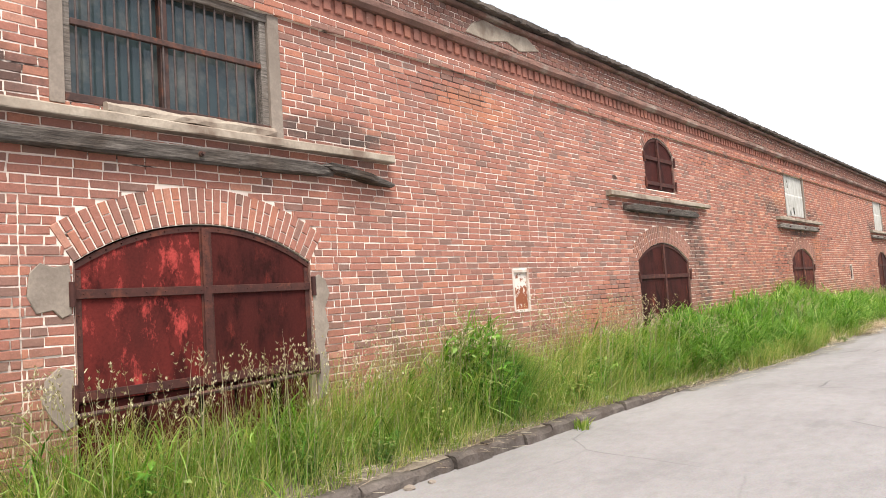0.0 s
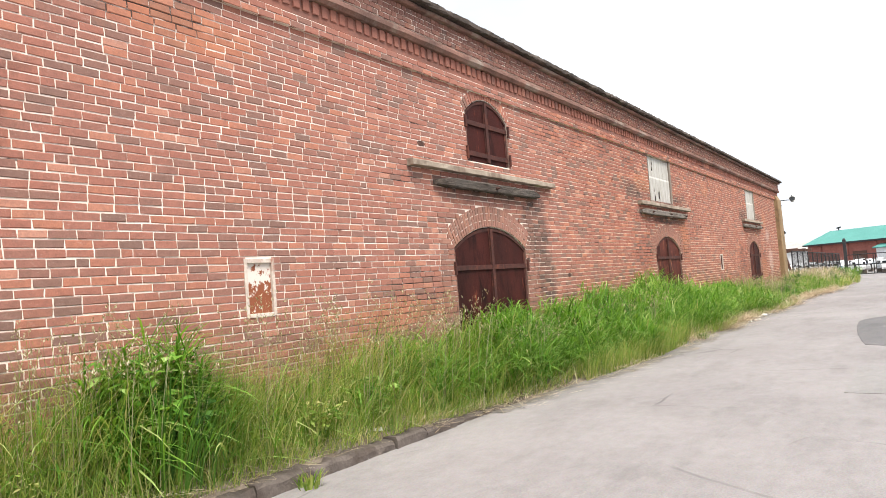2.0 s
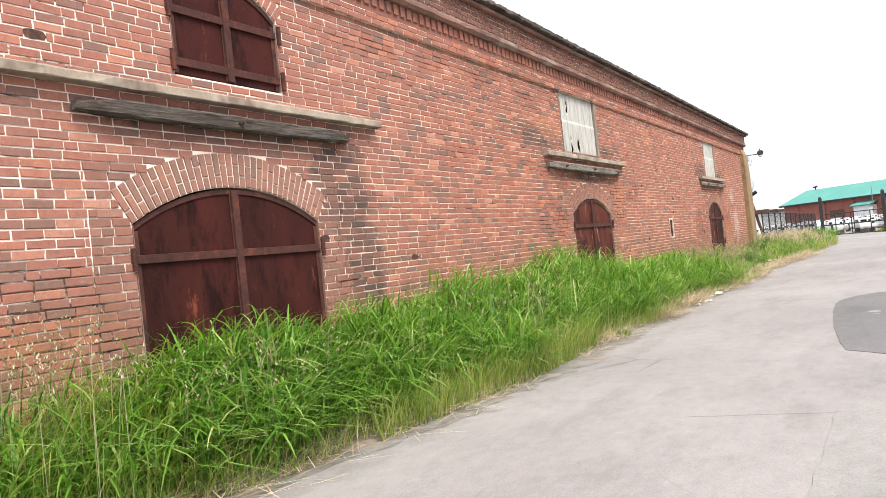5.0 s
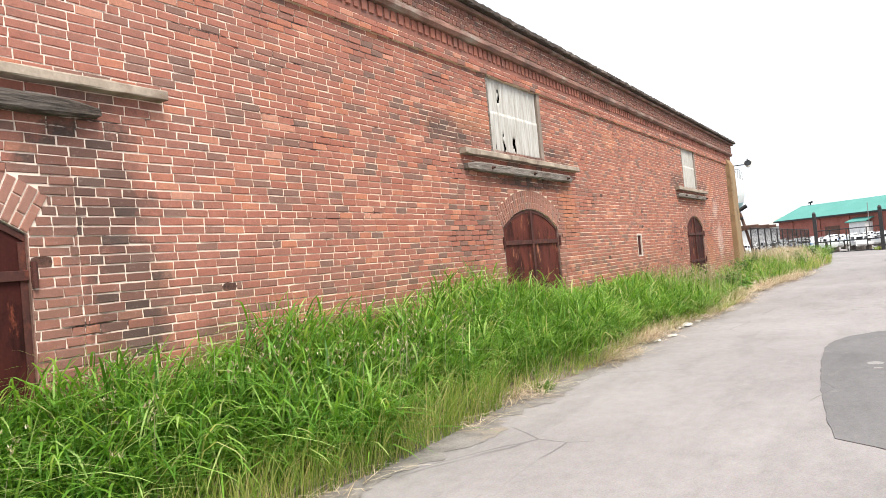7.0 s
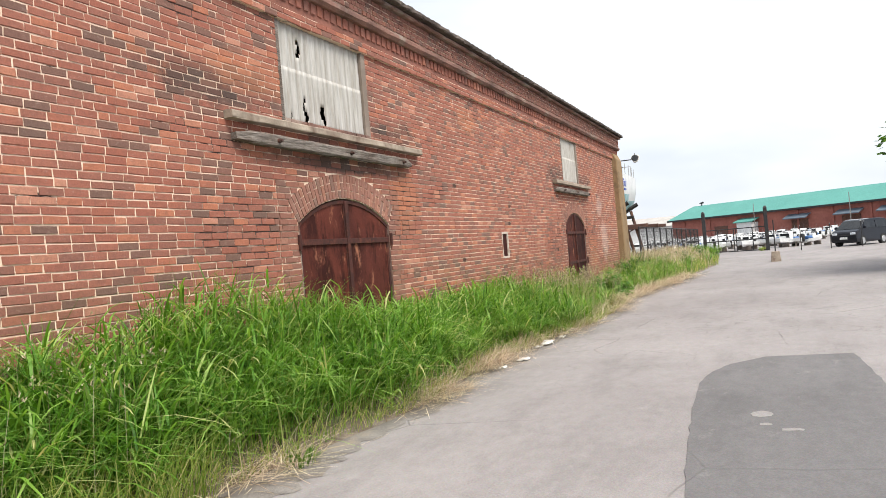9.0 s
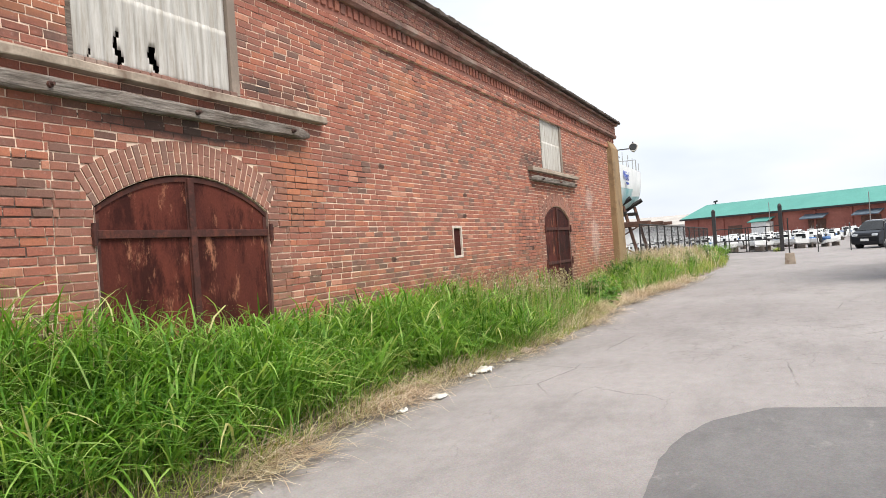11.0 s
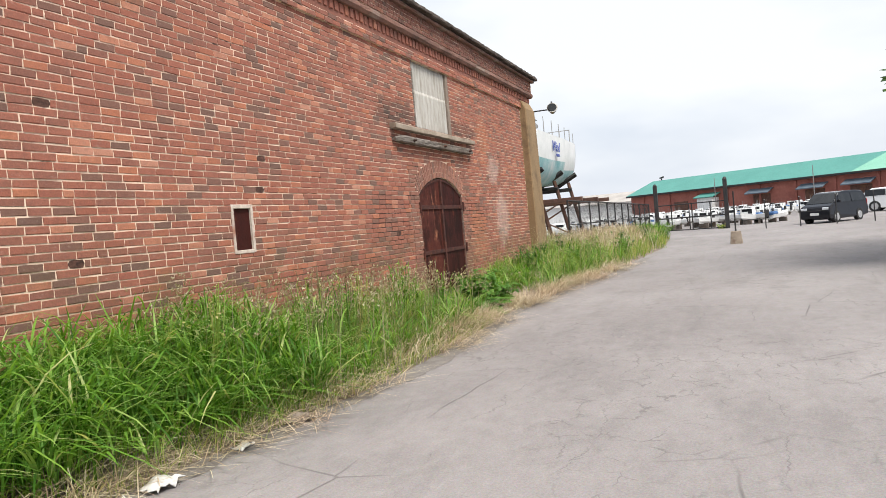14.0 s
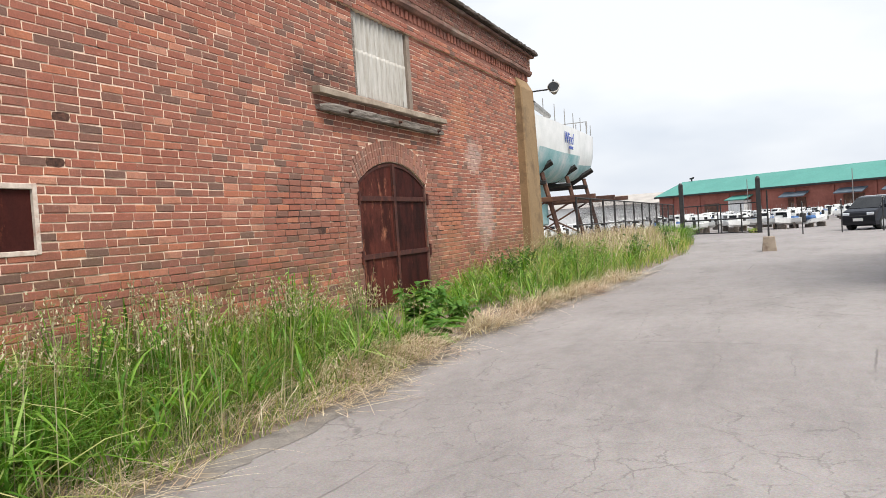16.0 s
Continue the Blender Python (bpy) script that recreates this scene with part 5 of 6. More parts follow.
# gravel and crumbs on the road edge
gvv, gff = [], []
for i in range(800):
    y = prng.uniform(-2, 44)
    x = float(np.interp(y, EDGE_Y, EDGE_X)) + abs(prng.normal(0.0, 0.10)) - 0.05
    s = prng.uniform(0.003, 0.010)
    k = len(gvv)
    for dx, dy, dz in ((1, 0, 0), (0, 1, 0), (-1, 0, 0), (0, -1, 0), (0, 0, 0.8), (0, 0, -0.5)):
        gvv.append((x + dx * s * prng.uniform(0.6, 1.2), y + dy * s * prng.uniform(0.6, 1.2), 0.004 + dz * s * prng.uniform(0.6, 1.2)))
    gff += [(k + a, k + (a + 1) % 4, k + 4) for a in range(4)] + [(k + (a + 1) % 4, k + a, k + 5) for a in range(4)]
tagged(mesh_object("gravel", gvv, gff, M_ROAD), "loose gravel crumbs along the road edge", "gravel", kind="stuff")


# broad-leaved weeds
def weed(place, height, spread, leaves, leaf, label, seed, material=M_WEED):
    t = thing("weed_plant", place, label, "weed", "broad-leaved weeds on the verge")
    r = random.Random(seed)
    bm = bmesh.new()
    tips = []
    for i in range(max(3, leaves // 9)):
        a, q = r.uniform(0, 6.28), r.uniform(0, spread)
        tip = Vector((math.cos(a) * q, math.sin(a) * q, height * r.uniform(0.55, 1.0)))
        rod(bm, (math.cos(a) * 0.02, math.sin(a) * 0.02, -0.02), tip, 0.006, 0.003, 5)
        tips.append(tip)
    part("stalk", bm, material, t)
    vs, fs = [], []
    for i in range(leaves):
        tip = r.choice(tips)
        c = tip * r.uniform(0.35, 1.0)
        a, l, droop = r.uniform(0, 6.28), leaf * r.uniform(0.6, 1.2), r.uniform(-0.5, 0.3)
        d, side = Vector((math.cos(a), math.sin(a), droop)), Vector((-math.sin(a), math.cos(a), r.uniform(-0.3, 0.3)))
        k = len(vs)
        vs += [c, c + d * l * 0.45 + side * l * 0.27, c + d * l + Vector((0, 0, -l * 0.15)), c + d * l * 0.45 - side * l * 0.27, c + d * l * 0.5 + Vector((0, 0, l * 0.06))]
        fs += [(k, k + 1, k + 4), (k + 1, k + 2, k + 4), (k + 2, k + 3, k + 4), (k + 3, k, k + 4)]
    mesh_object("foliage", [tuple(v) for v in vs], fs, material, t)
    return t


weed((-4.02, 32.15, 0.06), 0.66, 0.34, 330, 0.17, "leafy green dock plant before the rusted doors", 1, M_DOCK)
weed((-3.85, 31.75, 0.05), 0.26, 0.28, 60, 0.26, "low dock plant with large drooping leaves", 2, M_DOCK)
weed((-3.85, 32.75, 0.05), 0.4, 0.3, 160, 0.14, "low dock plant beside the taller one", 15, M_DOCK)
weed((-4.7, 9.6, 0.15), 0.62, 0.25, 150, 0.10, "leafy green weed in the meadow grass", 3, M_REED)
weed((-4.5, 37.6, 0.15), 0.75, 0.45, 240, 0.12, "bushy green weed by the wall", 4)
weed((-4.0, 41.5, 0.15), 0.7, 0.4, 200, 0.12, "bushy green weed by the buttress", 5, M_REED)
weed((-3.3, 44.0, 0.1), 0.5, 0.35, 160, 0.12, "dark weed at the verge edge", 6)
weed((-4.72, 6.1, 0.12), 1.1, 0.36, 620, 0.15, "tall leafy green clump against the wall", 9, M_REED)
weed((-4.7, 6.45, 0.12), 0.86, 0.34, 420, 0.14, "tall leafy dark clump against the wall", 10, M_WEED)
weed((-4.5, 5.0, 0.12), 0.5, 0.25, 200, 0.06, "leafy pale weed in the meadow grass", 11, M_MEADOW)
weed((-4.45, 7.6, 0.12), 0.55, 0.3, 240, 0.08, "leafy pale weed in the meadow grass", 12, M_MEADOW)
weed((-4.6, 8.6, 0.12), 0.6, 0.3, 260, 0.09, "leafy green weed in the meadow grass", 13, M_REED)
weed((-4.4, 4.2, 0.12), 0.42, 0.25, 200, 0.05, "leafy green weed in the meadow grass", 14, M_MIXED)
weed((-4.45, 3.45, 0.12), 0.5, 0.22, 160, 0.05, "leafy green weed in front of the red doors", 7, M_MIXED)
weed((-4.55, 2.15, 0.12), 0.55, 0.3, 130, 0.09, "leafy green weed in front of the red doors", 8, M_REED)
for k, (x, y, hgt, n) in enumerate(((-4.4, 36.6, 0.8, 260), (-3.9, 38.9, 0.7, 240), (-4.5, 40.4, 0.9, 260), (-3.2, 42.6, 0.6, 200), (-3.6, 45.5, 0.7, 240), (-2.9, 47.8, 0.55, 200), (-3.4, 50.5, 0.8, 240))):
    weed((x, y, 0.12), hgt, 0.4, n, 0.10, "bushy green weed in the pale grass", 60 + k, (M_WEED, M_REED)[k % 2])
for k in range(24):
    weed((-4.85 + 0.75 * prng.random(), 25.6 + k * 0.24 + prng.random() * 0.3, 0.15), prng.uniform(0.7, 1.0), 0.25, 110, 0.05, "tall thin weed with small leaves by the wall", 20 + k, (M_MEADOW, M_REED, M_SEED)[k % 3])


# litter
def rag(place, size, seed, label, material, name="plastic_scrap", puff=1.0):
    t = thing(name, place, label, "litter")
    r = random.Random(seed)
    bm = bmesh.new()
    bmesh.ops.create_grid(bm, x_segments=7, y_segments=7, size=size)
    for v in bm.verts:
        v.co.x *= 1 + 0.5 * noise.noise((v.co.y * 30, seed, 0))
        v.co.y *= 1.5 + 0.5 * noise.noise((v.co.x * 30, seed, 4))
        dome = max(0.0, 1 - (abs(v.co.x) / size / 1.2) ** 2) * max(0.0, 1 - (abs(v.co.y) / size / 1.7) ** 2)
        v.co.z = 0.012 + 0.05 * abs(noise.noise((v.co.x * 22, v.co.y * 22, seed))) + (puff - 1) * 0.035 * dome
    e = bmesh.ops.extrude_face_region(bm, geom=bm.faces[:])
    for v in e["geom"]:
        if isinstance(v, bmesh.types.BMVert):
            v.co.z -= 0.006
    part("sheet", bm, material, t, smooth=True)


M_PLASTIC = surface("white_plastic", (0.55, 0.54, 0.52), (0.78, 0.77, 0.75), 12, 0.5)
rag((-3.52, 24.57, 0.0), 0.075, 1, "crumpled white plastic bag at the road edge", M_PLASTIC, "plastic_bag", 2.6)
rag((-3.50, 25.33, 0.0), 0.045, 2, "torn white plastic scrap on the asphalt", M_PLASTIC)
rag((-3.45, 23.17, 0.0), 0.07, 3, "flattened white plastic scrap on the asphalt", M_PLASTIC)
rag((-3.52, 22.53, 0.0), 0.04, 4, "crumpled white scrap in the straw", M_PLASTIC)
rag((-3.58, 24.3, 0.0), 0.045, 5, "small white scrap in the straw", M_PLASTIC)
rag((-4.45, 8.5, 0.12), 0.05, 6, "small white scrap on the kerb", M_PLASTIC)


def stone(place, size, seed, label):
    t = thing("stone", place, label, "stone", "loose stones at the kerb")
    bm = bmesh.new()
    bmesh.ops.create_icosphere(bm, subdivisions=2, radius=size)
    for v in bm.verts:
        v.co *= 1 + 0.35 * noise.noise(v.co * (2.2 / size) * 0.5 + Vector((seed, 0, 0)))
        v.co.z = v.co.z * 0.5 + size * 0.25
    part("rock", bm, M_RENDER, t)


stone((-3.5, 26.0, 0.0), 0.11, 1, "pale broken concrete lump at the verge edge")
stone((-4.42, 4.1, 0.1), 0.12, 2, "pale broken stone on the kerb")
stone((-4.42, 4.55, 0.1), 0.09, 3, "pale broken stone on the kerb")
stone((-4.05, 4.2, 0.0), 0.05, 4, "dark crumbled kerb fragment")
stone((-4.02, 4.45, 0.0), 0.035, 5, "dark crumbled kerb fragment")
stone((-3.62, 33.6, 0.0), 0.06, 6, "small pale stone at the verge edge")

# ---- lamp on the corner ----
M_GALV = surface("galvanised_steel", (0.22, 0.21, 0.20), (0.36, 0.35, 0.33), 8, 0.5, 0.6)
M_RUSTBEAM = surface("rusty_beam", (0.07, 0.04, 0.032), (0.15, 0.08, 0.06), 4, 0.85, stain=(0.2, 0.1, 0.06))
M_BLACKSTEEL = surface("black_painted_steel", (0.02, 0.02, 0.022), (0.045, 0.042, 0.04), 5, 0.6)
M_GEL = surface("white_gelcoat", (0.62, 0.63, 0.62), (0.78, 0.78, 0.77), 1.5, 0.35, strength=0.05)
M_TEAL = surface("teal_antifouling", (0.20, 0.44, 0.46), (0.46, 0.62, 0.64), 1.3, 0.7, stain=(0.62, 0.67, 0.67), stain_scale=0.8)
M_BLUE = surface("blue_letter_paint", (0.03, 0.06, 0.28), (0.05, 0.09, 0.36), 3, 0.5)
M_GLASSDARK = surface("dark_glass", (0.012, 0.014, 0.016), (0.025, 0.027, 0.03), 2, 0.08, strength=0.0)

lamp = thing("wall_lamp", (-4.86, 40.86, 4.26), "round grey flood lamp on a thin iron arm", "lamp")
bm = bmesh.new()
rod(bm, (-0.45, 0, 0.05), (0.32, 0.0, 0.05), 0.018)
part("arm", bm, M_BLACKSTEEL, lamp)
bm = bmesh.new()
rod(bm, (0.32, 0.10, -0.02), (0.36, -0.10, 0.08), 0.06, 0.15, 14)
part("shade", bm, M_GALV, lamp)
bm = bmesh.new()
rod(bm, (0.36, -0.101, 0.08), (0.365, -0.115, 0.086), 0.13, 0.12, 14)
part("lens", bm, M_GLASSDARK, lamp)
bm = bmesh.new()
rod(bm, (0.33, 0, 0.12), (0.33, 0, 0.26), 0.035, 0.02)
part("cap", bm, M_BLACKSTEEL, lamp)
bm = bmesh.new()
rod(bm, (-0.45, 0, 0.05), (-0.12, 0, -0.2), 0.014)
part("bracket", bm, M_BLACKSTEEL, lamp)

# ---- sailing boat on its cradle ----
yacht = thing("sailing_yacht", (-8.45, 52.0, -0.2), "white sailing yacht with teal underside on a steel cradle", "boat")
SECT = 15


def hull_ring(u):
    """Half widths and heights round the hull at u along it, stern 0 to bow 1."""
    beam = 1.52 * (1 - max(0, (u - 0.35) / 0.65) ** 2.4 * 0.22) * (0.86 + 0.14 * min(1, u / 0.25))
    sheer = 5.02 + 0.25 * (u - 0.3) ** 2
    keel = 2.92 + 0.35 * abs(u - 0.45) ** 1.5 * 2
    ring = []
    for i in range(SECT):
        a = math.pi * i / (SECT - 1)
        c, s = math.cos(a), math.sin(a)
        ring.append((beam * math.copysign(abs(c) ** 0.55, c), keel + (sheer - keel) * (1 - s ** 0.85)))
    return ring


def hull_part(name, lo, hi, material, label=""):
    bm = bmesh.new()
    rings = []
    for k in range(25):
        u = k / 24
        pts = []
        for x, zz in hull_ring(u):
            pts.append(bm.verts.new((x, -6.2 + u * 12.2, zz)))
        rings.append(pts)
    for a, b in zip(rings, rings[1:]):
        for i in range(SECT - 1):
            zz = (a[i].co.z + a[i + 1].co.z) / 2
            if lo <= zz < hi:
                bm.faces.new((a[i], a[i + 1], b[i + 1], b[i]))
    for end in (rings[0], rings[-1]):
        for i in range(SECT // 2):
            zz = (end[i].co.z + end[i + 1].co.z) / 2
            if lo <= zz < hi:
                bm.faces.new((end[i], end[i + 1], end[SECT - 2 - i], end[SECT - 1 - i]) if i + 1 < SECT - 2 - i else (end[i], end[i + 1], end[SECT - 1 - i]))
    for v in [v for v in bm.verts if not v.link_faces]:
        bm.verts.remove(v)
    return part(name, bm, material, yacht, label, smooth=True)


hull_part("upper_hull", 3.86, 9, M_GEL)
hull_part("underbody", 0, 3.86, M_TEAL, "faded teal antifouling")
bm = bmesh.new()
deck = [bm.verts.new((hull_ring(k / 24)[0][0], -6.2 + k / 24 * 12.2, hull_ring(k / 24)[0][1] - 0.02)) for k in range(25)]
deck += [bm.verts.new((-v.co.x, v.co.y, v.co.z)) for v in deck[::-1]]
bm.faces.new(deck)
part("deck", bm, M_GEL, yacht)
bm = bmesh.new()
block(bm, -0.8, 0.8, -4.0, 1.5, 4.98, 5.35, 0.12)
part("coachroof", bm, M_GEL, yacht)
bm = bmesh.new()
rod(bm, (0.4, -5.2, 6.35), (0.3, 1.8, 5.75), 0.19, 0.11, 10)
part("boom_cover", bm, M_GALV, yacht, "grey furled sail cover on the boom")
for k in range(8):
    bm = bmesh.new()
    y = -4.6 + k * 1.5
    x = hull_ring((y + 6.2) / 12.2)[0][0] - 0.08
    rod(bm, (x, y, 5.0), (x, y, 5.68), 0.018, 0.014, 6)
    part("stanchion", bm, M_GALV, yacht)
bm = bmesh.new()
for k in range(5):
    a = k / 4
    rod(bm, (1.0 - 2.0 * a, 5.6, 5.1), (1.0 - 2.0 * a, 5.75, 5.85), 0.018, 0.018, 6)
rod(bm, (1.0, 5.75, 5.85), (-1.0, 5.75, 5.85), 0.018, 0.018, 6)
part("pulpit", bm, M_GALV, yacht)
for text, size, at in (("Wind", 0.62, (1.53, -0.75, 4.36)),):
    letters = bpy.data.curves.new("letters", "FONT")
    letters.body, letters.size, letters.shear, letters.extrude = text, size, 0.35, 0.006
    scratch = bpy.data.objects.new("letters", letters)
    me = bpy.data.meshes.new_from_object(scratch)
    bpy.data.objects.remove(scratch)
    me.transform(Matrix.Translation(at) @ Matrix(((0, 0, 1, 0), (1, 0, 0, 0), (0, 1, 0, 0), (0, 0, 0, 1))))
    me.materials.clear()
    me.materials.append(M_BLUE)
    ob = new("name_lettering", me)
    ob.parent = yacht
    ob["label"] = "blue slanted lettering"
bm = bmesh.new()
block(bm, 1.515, 1.55, 0.0, 0.5, 4.16, 4.27, 0.005)
part("lettering_bar", bm, M_BLUE, yacht, "small blue line of lettering")
bm = bmesh.new()
block(bm, -0.12, 0.12, -1.2, 1.6, 1.3, 2.95, 0.05)
part("keel", bm, M_TEAL, yacht)

cradle = thing("boat_cradle", (-8.75, 52.0, 0.0), "rusty steel cradle carrying the yacht", "boat stand")
for y in (-2.4, 1.2, 4.2):
    for sx in (-1, 1):
        bm = bmesh.new()
        rod(bm, (sx * 2.0, y + 0.3, -0.12), (sx * 1.35, y, 3.0), 0.085, 0.085, 6)
        part("leg", bm, M_RUSTBEAM, cradle)
        bm = bmesh.new()
        rod(bm, (sx * 0.6, y, 2.72), (sx * 1.75, y, 3.35), 0.11, 0.11, 4)
        part("support_pad", bm, M_BLACKSTEEL, cradle)
        bm = bmesh.new()
        rod(bm, (sx * 1.9, y + 0.3, 0.2), (-sx * 1.5, y, 2.0), 0.04, 0.04, 5)
        part("brace", bm, M_RUSTBEAM, cradle)
    bm = bmesh.new()
    rod(bm, (-1.5, y, 2.65), (1.5, y, 2.65), 0.09, 0.09, 6)
    part("cross_beam", bm, M_BLACKSTEEL, cradle)
    bm = bmesh.new()
    block(bm, -2.3, 3.2, y - 0.09, y + 0.09, 1.95, 2.12, 0.01)
    part("long_beam", bm, M_RUSTBEAM, cradle)

# ---- yard fence ----
fence = thing("mesh_fence", (-5.5, 46.5, 0.0), "black steel post fence with wire mesh", "fence")
FEN = [(0.85 * k / 11, 18.3 * k / 11, 1.96 - 0.28 * k / 11) for k in range(12)]
for x, y, top in FEN:
    bm = bmesh.new()
    rod(bm, (x, y, -0.15), (x, y, top), 0.035, 0.035, 6)
    part("post", bm, M_BLACKSTEEL, fence)
for zz in (1.94, 1.1, 0.3):
    bm = bmesh.new()
    rod(bm, (0, 0, zz), (0.85, 18.3, zz - 0.144 * zz), 0.022, 0.022, 6)
    part("rail", bm, M_BLACKSTEEL, fence)
bm = bmesh.new()
for k in range(150):
    u = k / 149
    bmesh.ops.create_cone(bm, cap_ends=False, segments=3, radius1=0.006, radius2=0.006, depth=1.62 - 0.26 * u, matrix=Matrix.Translation((0.85 * u, 18.3 * u, 1.11 - 0.14 * u)))
for k in range(12):
    rod(bm, (0, 0, 0.3 + k * 0.145), (0.85, 18.3, (0.3 + k * 0.145) * 0.856), 0.005, 0.005, 3)
part("wire_mesh", bm, M_BLACKSTEEL, fence)

gate = thing("yard_gate", (-4.25, 65.0, 0.0), "open-barred black steel gate between two tall posts", "gate")
GX = (-0.05, 4.55)
for x, y in ((0.0, 0.0), (3.75, -1.5)):
    bm = bmesh.new()
    block(bm, x - 0.11, x + 0.11, y - 0.11, y + 0.11, -0.15, 2.68, 0.02)
    part("gate_post", bm, M_BLACKSTEEL, gate)
    bm = bmesh.new()
    rod(bm, (x, y, 2.68), (x, y, 2.77), 0.11, 0.05, 8)
    part("post_cap", bm, M_BLACKSTEEL, gate)
for zz, r0 in ((1.5, 0.03), (0.75, 0.04), (0.06, 0.03)):
    bm = bmesh.new()
    rod(bm, (0.1, -0.04, zz), (3.65, -1.46, zz), r0, r0, 6)
    part("rail", bm, M_BLACKSTEEL, gate)
for k in range(4):
    u = (0.22, 0.48, 0.52, 0.78)[k]
    bm = bmesh.new()
    rod(bm, (3.75 * u, -1.5 * u, 0.04), (3.75 * u, -1.5 * u, 1.53), 0.035, 0.035, 6)
    part("bar", bm, M_BLACKSTEEL, gate)
for k in range(8):
    p = thing("fence_post", (1.2 + k * 1.45, 59.0 - k * 0.3, -0.05), "thin black steel fence post on the yard edge", "fence post", "thin posts along the yard")
    bm = bmesh.new()
    rod(bm, (0, 0, 0), (0, 0, 1.4), 0.028, 0.025, 6)
    part("shaft", bm, M_BLACKSTEEL, p)
    bm = bmesh.new()
    rod(bm, (0, 0, 1.4), (0, 0, 1.44), 0.035, 0.02, 6)
    part("cap", bm, M_GALV, p)

marker = thing("sign_post", (-0.17, 47.5, 0.0), "thin black rod set in a concrete block", "post")
bm = bmesh.new()
vs = block(bm, -0.2, 0.2, -0.2, 0.2, -0.03, 0.42, 0.02)
for v in bm.verts:
    if v.co.z > 0.2:
        v.co.x *= 0.8
        v.co.y *= 0.8
part("concrete_block", bm, M_LEDGE, marker, "pale concrete block")
bm = bmesh.new()
rod(bm, (0, 0, 0.38), (0, 0, 1.75), 0.03, 0.025, 6)
part("rod", bm, M_BLACKSTEEL, marker)
for gx, gy in ((-0.75, 63.8),):
    n = 160
    a, q = prng.uniform(-np.pi, np.pi, n), 0.3 * np.sqrt(prng.uniform(0, 1, n))
    p = np.stack([gx + np.cos(a) * q, gy + np.sin(a) * q, np.full(n, rise_at(gy))], 1)
    blade_mesh("grass_tuft", p, prng.uniform(0.1, 0.35, n), np.full(n, 0.02), a, np.full(n, 0.2), np.full(n, 0.3), M_MEADOW, "dry grass tuft on the asphalt")

# ---- black minivan ----
M_CARPAINT = surface("black_car_paint", (0.008, 0.009, 0.013), (0.013, 0.014, 0.019), 1, 0.12, strength=0.0)
M_TYRE = surface("tyre_rubber", (0.02, 0.02, 0.02), (0.035, 0.035, 0.035), 20, 0.9)
M_RIM = surface("alloy_rim", (0.45, 0.45, 0.46), (0.6, 0.6, 0.6), 8, 0.35, 0.8)
M_HEADLIGHT = surface("headlight_glass", (0.55, 0.57, 0.6), (0.75, 0.77, 0.8), 5, 0.15)
M_PLATE = surface("number_plate", (0.7, 0.7, 0.68), (0.8, 0.8, 0.78), 8, 0.5)
M_TAIL = surface("red_lamp_glass", (0.35, 0.01, 0.01), (0.45, 0.02, 0.02), 5, 0.2)
M_WHITEPAINT = surface("white_car_paint", (0.68, 0.69, 0.70), (0.78, 0.79, 0.8), 1, 0.2, strength=0.0)


